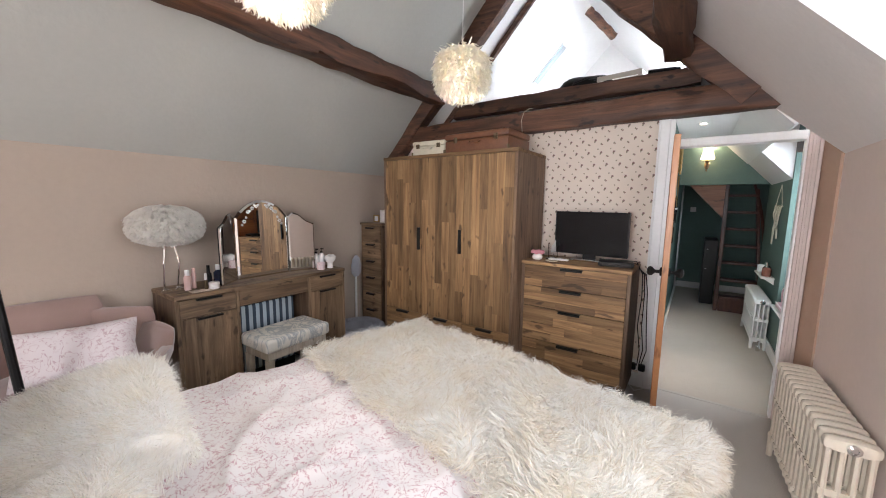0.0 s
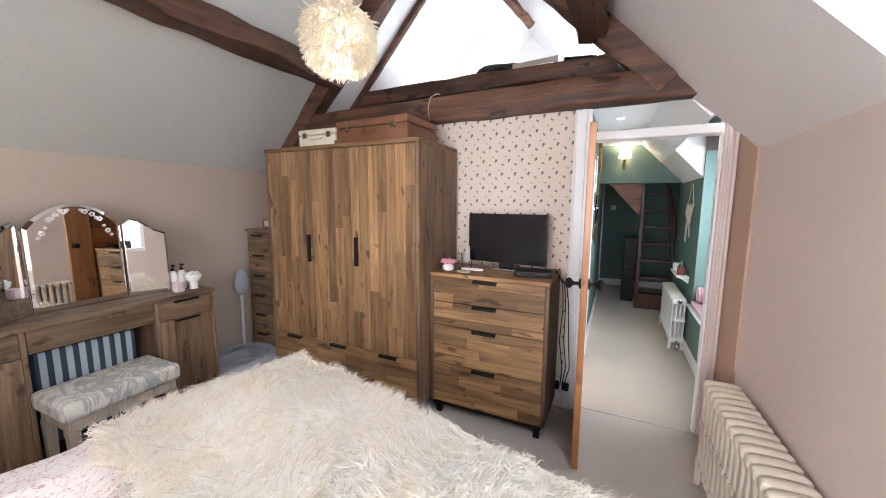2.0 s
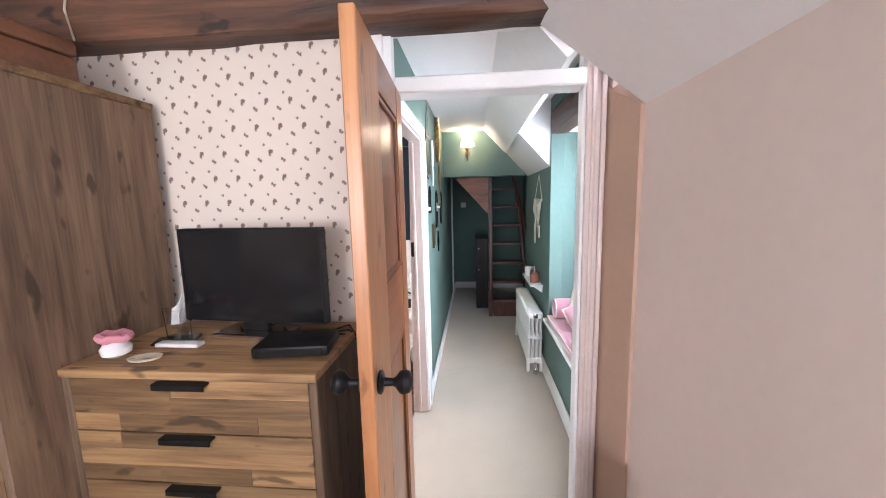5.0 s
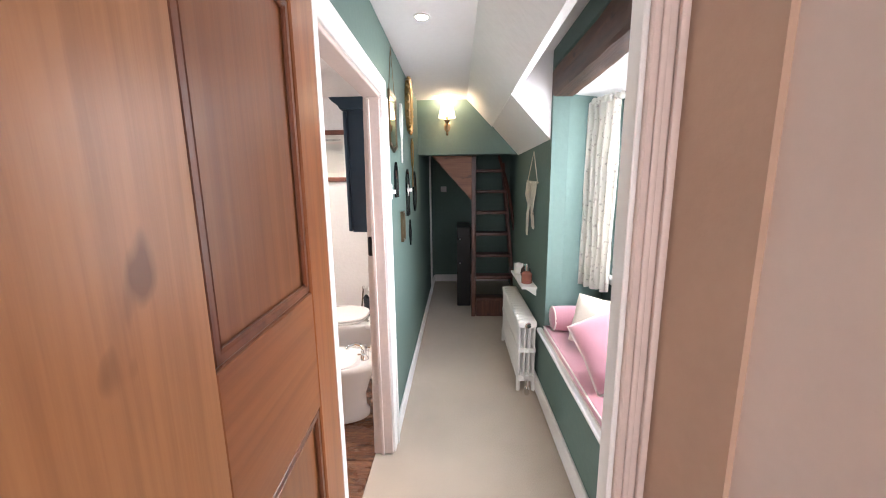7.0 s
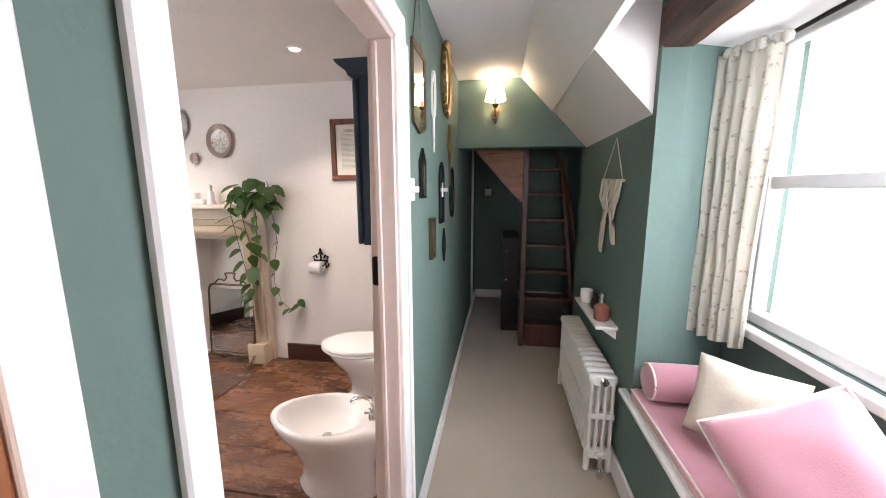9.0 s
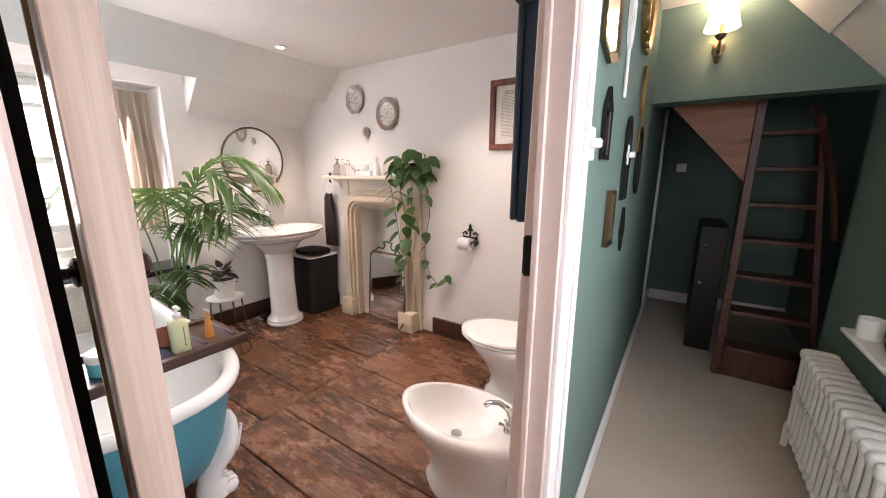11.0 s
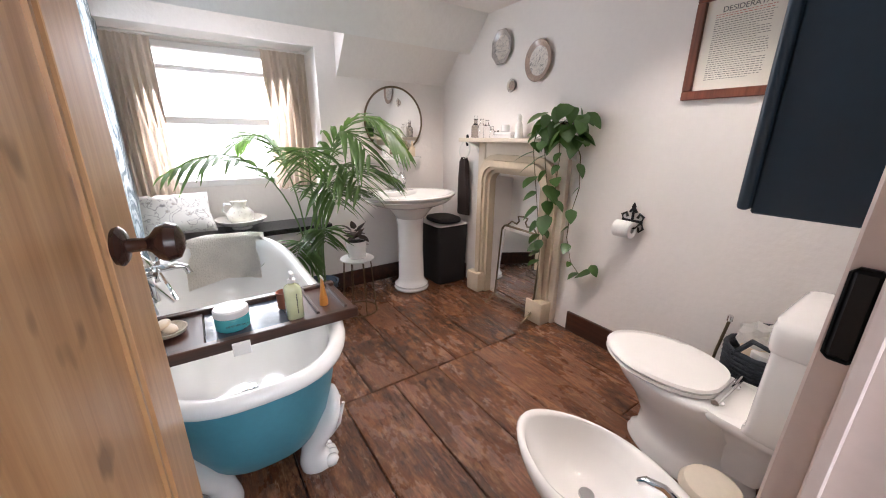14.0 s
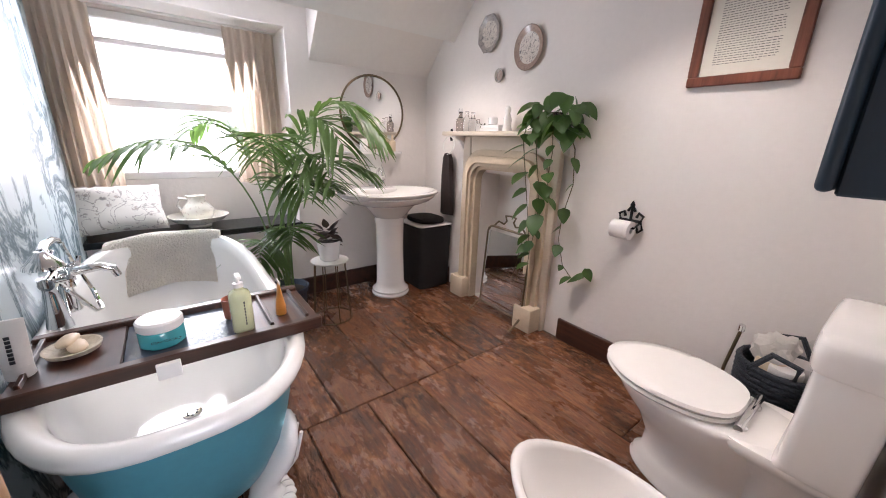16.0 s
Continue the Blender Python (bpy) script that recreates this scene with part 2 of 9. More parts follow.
M["backdrop"] = glowing("backdrop", (1.0, 1.0, 1.0), 3.2)

# ---- mesh helpers ----


def box(bm, x0, x1, y0, y1, z0, z1, bevel=0.0, seg=1):
    vs = [bm.verts.new((x, y, z)) for x in (x0, x1) for y in (y0, y1) for z in (z0, z1)]
    fs = [bm.faces.new([vs[i] for i in f]) for f in ((0, 1, 3, 2), (4, 6, 7, 5), (0, 4, 5, 1), (2, 3, 7, 6), (0, 2, 6, 4), (1, 5, 7, 3))]
    if bevel:
        es = list({e for f in fs for e in f.edges})
        bmesh.ops.bevel(bm, geom=es, offset=bevel, segments=seg, affect="EDGES", profile=0.5)
    return bm


def boxm(*args, **kw):
    return box(bmesh.new(), *args, **kw)


def rings(bm, loops, closed=True, cap=True):
    """Skin a list of vertex loops of equal length."""
    made = [[bm.verts.new(p) for p in loop] for loop in loops]
    n = len(loops[0])
    for a, b in zip(made, made[1:]):
        for i in range(n if closed else n - 1):
            j = (i + 1) % n
            bm.faces.new((a[i], a[j], b[j], b[i]))
    if cap:
        bm.faces.new(list(reversed(made[0])))
        bm.faces.new(made[-1])
    return bm


def lathe(bm, prof, seg=24, at=(0, 0, 0), sx=1.0, sy=1.0, cap=True):
    loops = [[(at[0] + r * sx * math.cos(2 * math.pi * i / seg), at[1] + r * sy * math.sin(2 * math.pi * i / seg), at[2] + z) for i in range(seg)] for r, z in prof]
    return rings(bm, loops, True, cap)


def tube(bm, pts, r, seg=8, r1=None):
    pts = [Vector(p) for p in pts]
    loops = []
    for i, p in enumerate(pts):
        d = (pts[min(i + 1, len(pts) - 1)] - pts[max(i - 1, 0)]).normalized()
        u = d.cross(Vector((0, 0, 1)))
        if u.length < 0.05:
            u = d.cross(Vector((0, 1, 0)))
        u.normalize()
        w = d.cross(u)
        rr = r if r1 is None else r + (r1 - r) * i / (len(pts) - 1)
        loops.append([p + rr * (u * math.cos(2 * math.pi * k / seg) + w * math.sin(2 * math.pi * k / seg)) for k in range(seg)])
    return rings(bm, loops)


def prism(bm, poly, axis, a, b):
    """A polygon given in the two other axes, extruded along axis from a to b."""
    def at(p, v):
        q = list(p)
        q.insert(axis, v)
        return q
    return rings(bm, [[at(p, a) for p in poly], [at(p, b) for p in poly]])


def superellipse(cx, cy, rx, ry, z, n=2.5, seg=32):
    out = []
    for i in range(seg):
        a = 2 * math.pi * i / seg
        c, s = math.cos(a), math.sin(a)
        out.append((cx + rx * math.copysign(abs(c) ** (2 / n), c), cy + ry * math.copysign(abs(s) ** (2 / n), s), z))
    return out


def mesh_of(name, bm, material, smooth=35):
    bmesh.ops.recalc_face_normals(bm, faces=bm.faces[:])
    me = bpy.data.meshes.new(name)
    bm.to_mesh(me)
    bm.free()
    me.materials.append(material)
    if smooth:
        me.polygons.foreach_set("use_smooth", [True] * len(me.polygons))
        me.set_sharp_from_angle(angle=radians(smooth))
    return me


def part(name, bm, material, parent, label="", smooth=35):
    """Links a bmesh, or a mesh already made, as one object under a thing or a part."""
    me = bm if isinstance(bm, bpy.types.Mesh) else mesh_of(name, bm, material, smooth)
    ob = new(name, me)
    ob.parent = parent
    if label:
        ob["label"] = label
    return ob


def thing(name, at, turn, label, category, group=""):
    ob = new(name)
    ob.empty_display_size = 0.1
    ob.matrix_basis = pose(*at, 0, 0, turn)
    return tagged(ob, label, category, group)


def solo(name, bm, material, label, category, group="", smooth=35):
    """A thing that is one plain mesh."""
    return tagged(new(name, mesh_of(name, bm, material, smooth)), label, category, group)


def setting(name, bm, material, label="", smooth=0):
    return tagged(new(name, mesh_of(name, bm, material, smooth)), label, kind="structure")


def blades(name, roots, tips, width, material, bend=0.35, droop=0.0, smooth=True):
    """Hair or feather strands: thin curved blades of three quads, in one mesh."""
    roots, tips = np.array(roots), np.array(tips)
    n = len(roots)
    d = tips - roots
    length = np.linalg.norm(d, axis=1, keepdims=True)
    side = np.cross(d, np.random.normal(size=(n, 3)))
    side /= np.linalg.norm(side, axis=1, keepdims=True) + 1e-9
    curl = np.cross(side, d / (length + 1e-9)) * length * bend * np.random.uniform(-1, 1, (n, 1))
    curl[:, 2] -= droop * length[:, 0]
    w = np.broadcast_to(np.asarray(width, float).reshape(-1, 1), (n, 1))
    rows = []
    for s, k in ((0.0, 0.7), (0.4, 1.0), (0.75, 0.7), (1.0, 0.12)):
        c = roots + d * s + curl * 4 * s * (1 - s) * 0.5
        if droop:
            c[:, 2] -= droop * length[:, 0] * s * s
        rows += [c - side * w * k * 0.5, c + side * w * k * 0.5]
    verts = np.stack(rows, 1).reshape(-1, 3)
    quad = np.array([[0, 1, 3, 2], [2, 3, 5, 4], [4, 5, 7, 6]])
    faces = (np.arange(n)[:, None, None] * 8 + quad[None]).reshape(-1, 4)
    me = bpy.data.meshes.new(name)
    me.vertices.add(len(verts))
    me.vertices.foreach_set("co", verts.ravel())
    me.loops.add(faces.size)
    me.loops.foreach_set("vertex_index", faces.ravel().astype(np.int32))
    me.polygons.add(len(faces))
    me.polygons.foreach_set("loop_start", np.arange(0, faces.size, 4, dtype=np.int32))
    me.polygons.foreach_set("use_smooth", [smooth] * len(faces))
    me.update(calc_edges=True)
    me.materials.append(material)
    return me


def cushion_bm(w, d, h, n=14, dent=0.0, seed=1):
    """A stuffed pillow, w by d, lying flat with its base at z 0."""
    bm = bmesh.new()
    rnd = random.Random(seed)
    off = Vector((rnd.random() * 9, rnd.random() * 9, 0))
    grid = {}
    for s in (1, -1):
        for i in range(n + 1):
            for j in range(n + 1):
                u, v = 2 * i / n - 1, 2 * j / n - 1
                edge = i in (0, n) or j in (0, n)
                if edge and s == -1:
                    grid[s, i, j] = grid[1, i, j]
                    continue
                fat = (max(0, 1 - u ** 4) * max(0, 1 - v ** 4)) ** 0.55
                pin = 1 - 0.07 * (1 - abs(v)) * abs(u) ** 2 - 0.0
                pin2 = 1 - 0.07 * (1 - abs(u)) * abs(v) ** 2
                wob = 0.12 * noise.noise(Vector((u * 1.7, v * 1.7, s * 0.5)) + off) * fat
                z = h / 2 + s * h / 2 * (fat * (1 - dent * (1 - abs(u)) * (s > 0)) + wob)
                grid[s, i, j] = bm.verts.new((u * w / 2 * pin, v * d / 2 * pin2, z))
    for s in (1, -1):
        for i in range(n):
            for j in range(n):
                q = [grid[s, i, j], grid[s, i + 1, j], grid[s, i + 1, j + 1], grid[s, i, j + 1]]
                bm.faces.new(q if s > 0 else q[::-1])
    return bm


M["mahogany_y"] = wood("mahogany_y", (0.02, 0.007, 0.004), (0.06, 0.02, 0.011), (0.11, 0.038, 0.02), axis=1, rough=0.35, vary=0.15, relief=0.1, coat=0.2)
M["cream_paint"] = surface("cream_paint", (0.66, 0.57, 0.46), 0.5, var=0.06, scale=5, fine=40, relief=0.1)
M["frame_wood"] = wood("frame_wood", (0.09, 0.026, 0.013), (0.17, 0.052, 0.027), (0.24, 0.085, 0.045), axis=2, rough=0.4, vary=0.15, relief=0.1)
M["smoke_glass"] = clear("smoke_glass", (0.55, 0.47, 0.42), 0.02)
M["jug_china"] = printed("jug_china", (0.7, 0.66, 0.58), [(0.4, 0.36, 0.28), (0.5, 0.42, 0.36)], 24.0, rough=0.15, relief=0.0, lines=False)


def lets_light(m, color, share):
    """Make a leaf or cloth material let some of the light through."""
    nt = m.node_tree
    tr = nt.nodes.new("ShaderNodeBsdfTranslucent")
    tr.inputs["Color"].default_value = (*color, 1)
    mx = nt.nodes.new("ShaderNodeMixShader")
    mx.inputs[0].default_value = share
    nt.links.new(nt.nodes["Principled BSDF"].outputs[0], mx.inputs[1])
    nt.links.new(tr.outputs[0], mx.inputs[2])
    nt.links.new(mx.outputs[0], nt.nodes["Material Output"].inputs[0])
    return m

# ---- structure ----
PITCH = 1.067  # rise of both roof slopes
RIDGE_X, RIDGE_Z, EAVE_Z = -1.26, 3.90, 1.83
WEST, EAST, NORTH, SOUTH = -3.2, 0.68, 3.4, -1.8
HALL_W, HALL_E, CEIL = -0.23, 0.73, 2.3
BATH_W, BATH_N, BATH_S = -3.38, 6.0, 3.5


def panel(bm, base, u, v, n, us, vs, thick, holes=()):
    """A slab in the plane of u and v, thick along n, with rectangular holes (u0, u1, v0, v1) cut through it."""
    base, u, v, n = (Vector(q) for q in (base, u, v, n))
    cu = sorted({*us, *[h for q in holes for h in q[:2]]})
    cv = sorted({*vs, *[h for q in holes for h in q[2:]]})
    for a0, a1 in zip(cu, cu[1:]):
        for b0, b1 in zip(cv, cv[1:]):
            am, bmid = (a0 + a1) / 2, (b0 + b1) / 2
            if any(q[0] < am < q[1] and q[2] < bmid < q[3] for q in holes):
                continue
            lo = [base + u * a + v * b for a, b in ((a0, b0), (a1, b0), (a1, b1), (a0, b1))]
            rings(bm, [lo, [p + n * thick for p in lo]])
    bmesh.ops.remove_doubles(bm, verts=bm.verts[:], dist=1e-5)
    return bm


def timber(bm, p0, p1, w, h, up=(0, 0, 1), rough=0.012, seg=14, seed=3):
    """A hewn beam from p0 to p1, w wide and h deep, with wavering arrises."""
    p0, p1 = Vector(p0), Vector(p1)
    d = (p1 - p0).normalized()
    s = d.cross(Vector(up)).normalized()
    t = s.cross(d)
    loops = []
    c = 0.18
    shape = [(-1, -1 + c), (-1 + c, -1), (1 - c, -1), (1, -1 + c), (1, 1 - c), (1 - c, 1), (-1 + c, 1), (-1, 1 - c)]
    for i in range(seg + 1):
        q = p0 + (p1 - p0) * i / seg
        loop = []
        for k, (a, b) in enumerate(shape):
            wob = rough * noise.noise(Vector((i * 0.55, k * 0.9, seed)))
            wob2 = rough * noise.noise(Vector((i * 0.45, k * 0.8, seed + 31)))
            loop.append(q + s * (a * w / 2 + wob) + t * (b * h / 2 + wob2))
        loops.append(loop)
    return rings(bm, loops)


# floors
setting("floor_bedroom", boxm(-3.35, 0.83, -1.95, 3.45, -0.12, 0), M["carpet"], "beige fitted carpet on bedroom floor")
setting("floor_hall", boxm(-0.33, 1.3, 3.45, 8.3, -0.12, -0.004), M["hall_carpet"], "pale beige carpet along the landing")
setting("threshold_strip", boxm(-0.17, 0.545, 3.435, 3.465, 0, 0.005, bevel=0.002), M["carpet"], "thin pale carpet bar at doorway")
M["subfloor"] = plain("subfloor", (0.012, 0.008, 0.006), 0.9)
floor_bath = setting("floor_bathroom", boxm(-3.9, -0.33, 3.5, 6.1, -0.12, -0.022), M["subfloor"], "old dark-stained wide floorboards")

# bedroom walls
setting("wall_west", boxm(WEST - 0.15, WEST, SOUTH, NORTH, 0, EAVE_Z + 0.1), M["plaster_shaded"], "plastered bedroom wall, darkened to beige for shade")
bm = panel(bmesh.new(), (EAST, 0, 0), (0, 1, 0), (0, 0, 1), (1, 0, 0), (SOUTH, 3.22), (0, 2.5), 0.15, [(0.3, 1.8, 0.92, 2.32), (SOUTH, 0.0, EAVE_Z, 2.5), (2.08, 3.22, EAVE_Z, 2.5)])
setting("wall_east", bm, M["plaster_pink"], "pale pink plastered bedroom wall")
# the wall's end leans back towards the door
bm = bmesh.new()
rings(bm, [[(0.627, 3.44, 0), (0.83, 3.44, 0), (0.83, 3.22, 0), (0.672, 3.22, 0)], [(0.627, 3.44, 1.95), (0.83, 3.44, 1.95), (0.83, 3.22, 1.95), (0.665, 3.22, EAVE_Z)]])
setting("wall_east_end", bm, M["tan_shaded"], "uneven plastered wall end beside doorway")
setting("wall_south", panel(bmesh.new(), (0, SOUTH, 0), (1, 0, 0), (0, 0, 1), (0, -1, 0), (-3.35, 0.83), (0, 4.1), 0.15, [(-1.1, 0.1, 0.85, 2.15)]), M["plaster_pink"], "pink gable wall behind bed")
bm = panel(bmesh.new(), (0, NORTH, 0), (1, 0, 0), (0, 0, 1), (0, 1, 0), (-3.35, 0.83), (0, 2.3), 0.1, [(-0.22, 0.64, -0.1, 2.23)])
setting("wall_north", bm, M["plaster_pink"], "bedroom end wall with doorway")


def sprig_paper(name):
    """Cream paper with staggered rows of small flower sprigs and single buds between them."""
    m, nt, nodes, links, b = nodes_of(name)
    v = coords(nt)
    c = mixc(nt, (0.73, 0.62, 0.53), (0.68, 0.57, 0.48), noise_tex(nt, v, 3.0, 3))
    xyz = nodes.new("ShaderNodeSeparateXYZ")
    links.new(v, xyz.inputs[0])
    wob = math_node(nt, "MULTIPLY", math_node(nt, "SUBTRACT", noise_tex(nt, v, 190, 2), 0.5), 0.14)
    # pitch, shift across, shift up, ink, size, stretch upright
    for pitch, dx, dz, ink, r0, tall in ((0.1, 0.0, 0.0, (0.16, 0.07, 0.07), 0.072, 1.0), (0.1, 0.05, 0.1, (0.14, 0.12, 0.07), 0.036, 1.5),
                                         (0.1, 0.46, 0.36, (0.22, 0.10, 0.09), 0.046, 1.0), (0.1, 0.54, 0.30, (0.15, 0.13, 0.08), 0.036, 1.2), (0.1, 0.27, -0.27, (0.17, 0.13, 0.09), 0.034, 1.0)):
        z = math_node(nt, "ADD", math_node(nt, "DIVIDE", xyz.outputs[2], pitch), dz)
        x = math_node(nt, "ADD", math_node(nt, "ADD", math_node(nt, "DIVIDE", xyz.outputs[0], pitch), dx), math_node(nt, "MULTIPLY", math_node(nt, "FLOOR", z), 0.5))
        fx = math_node(nt, "SUBTRACT", math_node(nt, "FRACT", x), 0.5)
        fz = math_node(nt, "DIVIDE", math_node(nt, "SUBTRACT", math_node(nt, "FRACT", z), 0.5), tall)
        d = math_node(nt, "SQRT", math_node(nt, "ADD", math_node(nt, "MULTIPLY", fx, fx), math_node(nt, "MULTIPLY", fz, fz)))
        d = math_node(nt, "ADD", d, wob)
        c = mixc(nt, c, ink, ramp(nt, d, [(r0, (0.9, 0.9, 0.9)), (r0 + 0.035, (0, 0, 0))]))
    links.new(c, b.inputs["Base Color"])
    b.inputs["Roughness"].default_value = 0.85
    return m


M["wallpaper"] = sprig_paper("wallpaper")
setting("wallpaper_panel", boxm(-1.75, -0.292, 3.394, 3.4, 0.12, 2.2), M["wallpaper"], "cream wallpaper with small dark sprigs")
bm = boxm(-3.2, -0.292, 3.376, 3.394, 0, 0.12, bevel=0.004)
setting("baseboard_bedroom", bm, M["gloss_white"], "white skirting board")

# roof slopes
L = math.hypot(1, PITCH)
left_v, right_v = Vector((1, 0, PITCH)) / L, Vector((-1, 0, PITCH)) / L
left_n, right_n = Vector((-PITCH, 0, 1)) / L, Vector((PITCH, 0, 1)) / L
RUN = (RIDGE_X - WEST) * L
DORMER = (2.5 - EAVE_Z) / PITCH * L  # how far the dormer cuts up the east slope
# west slope wears the darkened plaster, standing in for its shade
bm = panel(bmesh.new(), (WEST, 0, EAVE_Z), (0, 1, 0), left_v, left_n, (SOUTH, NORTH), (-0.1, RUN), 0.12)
setting("ceiling_slope_west", bm, M["slope_shaded"], "sloping plaster ceiling, shade put into its greyish colour")
bm = panel(bmesh.new(), (EAST, 0, EAVE_Z), (0, 1, 0), right_v, right_n, (SOUTH, 3.22), (0, RUN), 0.12, [(0.0, 2.08, 0, DORMER)])
a, b = Vector((EAST, 0, EAVE_Z)), right_v
tri = [a + Vector((0, 3.22, 0)), a + Vector((0, 3.4, 0)) + b * 0.5, a + Vector((0, 3.4, 0)) + b * RUN, a + Vector((0, 3.22, 0)) + b * RUN]
rings(bm, [tri, [p + right_n * 0.12 for p in tri]])
setting("ceiling_slope_east", bm, M["plaster_white"], "sloping white plaster ceiling")
top_x = EAST - (2.5 - EAVE_Z) / PITCH
for y0, y1 in ((2.083, 2.16), (-0.08, -0.003)):
    bm = prism(bmesh.new(), [(EAST + 0.15, EAVE_Z), (EAST + 0.15, 2.5), (top_x + 0.06, 2.5), (EAST + 0.06, EAVE_Z)], 1, y0, y1)
    setting("dormer_cheek", bm, M["loft_white"], "white plastered dormer cheek beside window")
setting("ceiling_dormer", boxm(top_x - 0.02, EAST + 0.15, -0.08, 2.16, 2.502, 2.58), M["loft_white"], "white dormer ceiling")
# loft beyond the tie beam
bm = panel(bmesh.new(), (WEST, 0, EAVE_Z), (0, 1, 0), left_v, left_n, (NORTH, 6.3), (0.3, RUN), 0.12, [(4.96, 5.13, 1.80, 2.38)])
setting("loft_slope_west", bm, M["loft_white"], "white loft slope with narrow rooflight")
bm = panel(bmesh.new(), (EAST, 0, EAVE_Z), (0, 1, 0), right_v, right_n, (NORTH, 6.3), (0.3, RUN), 0.12, [(3.9, 5.6, 1.0, 1.4)])
setting("loft_slope_east", bm, M["loft_white"], "white loft slope")
setting("loft_gable", boxm(-3.3, 0.9, 6.2, 6.3, 2.36, 4.1), M["loft_white"], "white far gable of loft")
setting("loft_floor", boxm(-3.6, 1.3, 3.93, 6.3, 2.58, 2.6), M["gloss_white"], "pale boarded loft floor")

# hall walls
bm = panel(bmesh.new(), (-0.27, 0, 0), (0, 1, 0), (0, 0, 1), (1, 0, 0), (3.5, 8.3), (0, 2.36), 0.04, [(3.56, 4.42, -0.1, 1.965)])
setting("wall_hall_west", bm, M["plaster_green"], "sage green landing wall hung with mirrors")
bm = panel(bmesh.new(), (-0.306, 0, 0), (0, 1, 0), (0, 0, 1), (1, 0, 0), (3.5, 6.1), (0, 2.36), 0.034, [(3.56, 4.42, -0.1, 1.965)])
setting("wall_bathroom_east", bm, M["bath_white"], "white bathroom wall")
for nm, q in (("wall_hall_east", (0.73, 0.83, 4.9, 6.14, 0, 2.36)), ("wall_lobby_east", (0.95, 1.05, 6.3, 8.3, 0, 2.5)), ("wall_lobby_return", (0.73, 1.05, 6.14, 6.3, 0, 2.36)),
              ("wall_below_seat", (0.73, 0.83, 3.52, 4.9, 0, 0.5)), ("wall_above_seat", (0.73, 0.83, 3.52, 4.9, 2.2, 2.36)), ("wall_beside_door", (0.57, 1.25, 3.5, 3.52, 0, 2.36))):
    setting(nm, boxm(*q), M["plaster_green"], "sage green landing wall")
bm = bmesh.new()
prism(bm, [(0.83, 4.9), (1.2, 5.05), (1.2, 5.17), (0.83, 5.0)], 2, 0.5, 2.05)
panel(bm, (1.15, 0, 0), (0, 1, 0), (0, 0, 1), (1, 0, 0), (3.4, 5.15), (0.4, 2.36), 0.12, [(3.55, 4.93, 0.92, 2.06)])
setting("wall_hall_window", bm, M["plaster_green"], "deep green window recess")
setting("wall_hall_lintel", boxm(HALL_W, 0.73, 6.14, 6.3, 1.8, 2.36), M["plaster_green"], "green wall over low opening")
bm = boxm(-0.33, 1.05, 8.15, 8.3, 0, 2.6)
setting("wall_hall_end", bm, M["plaster_green"], "dark green end wall")
setting("ceiling_hall", boxm(-0.3, 1.3, 3.5, 6.3, CEIL, 2.36), M["plaster_white"], "stippled white landing ceiling")
setting("ceiling_lobby", boxm(-0.3, 1.05, 6.3, 8.3, 2.5, 2.6), M["plaster_green"], "dark lobby ceiling")
bm = prism(bmesh.new(), [(0.245, CEIL + 0.01), (0.73, 1.785), (0.74, 1.785), (0.74, CEIL + 0.01)], 1, 4.94, 6.139)
setting("ceiling_hall_slope", bm, M["plaster_white"], "sloping white plaster soffit")
setting("ceiling_hall_recess", boxm(0.83, 1.15, 3.5, 5.05, 2.04, 2.1), M["gloss_white"], "white head of window recess")
bm = timber(bmesh.new(), (0.79, 3.5, 2.11), (0.79, 4.93, 2.11), 0.13, 0.16, seed=8)
setting("hall_window_lintel", bm, M["beam_y"], "rough dark oak lintel over window seat", smooth=40)
bm = boxm(-0.23, -0.213, 4.53, 8.15, 0, 0.1, bevel=0.004)
box(bm, 0.714, 0.73, 3.52, 6.3, 0, 0.12, bevel=0.004)
box(bm, -0.21, 0.95, 8.132, 8.15, 0, 0.11, bevel=0.004)
setting("baseboard_hall", bm, M["gloss_white"], "white landing skirting board")

# bathroom walls
bm = panel(bmesh.new(), (BATH_W, 0, 0), (0, 1, 0), (0, 0, 1), (-1, 0, 0), (3.4, 6.1), (0, 2.36), 0.12, [(3.5, 4.79, 0.63, 2.02)])
box(bm, -3.78, -3.5, 4.79, 4.9, 0.5, 2.1)
box(bm, -3.78, -3.5, 3.4, 3.5, 0.5, 2.1)
box(bm, -3.78, -3.5, 3.4, 4.9, 2.02, 2.15)
panel(bm, (-3.7, 0, 0), (0, 1, 0), (0, 0, 1), (-1, 0, 0), (3.4, 4.9), (0.4, 2.1), 0.08, [(3.66, 4.54, 0.97, 2.0)])
setting("wall_bathroom_window", bm, M["bath_white"], "white bathroom wall with window recess")
bm = panel(bmesh.new(), (0, BATH_N, 0), (1, 0, 0), (0, 0, 1), (0, 1, 0), (-3.5, -0.33), (0, 2.36), 0.1, [(-2.575, -2.025, 0.0, 1.06)])
setting("wall_bathroom_north", bm, M["bath_white"], "warm white bathroom wall with fireplace")
bm = boxm(-2.62, -1.98, 6.2, 6.25, 0, 1.12)
box(bm, -2.62, -2.575, 6.1, 6.2, 0, 1.12)
box(bm, -2.025, -1.98, 6.1, 6.2, 0, 1.12)
box(bm, -2.575, -2.025, 6.1, 6.2, 1.06, 1.12)
box(bm, -2.575, -2.025, 6.0, 6.2, -0.05, 0.01)
setting("fireplace_niche", bm, M["bath_white"], "white plastered recess of blocked fireplace")
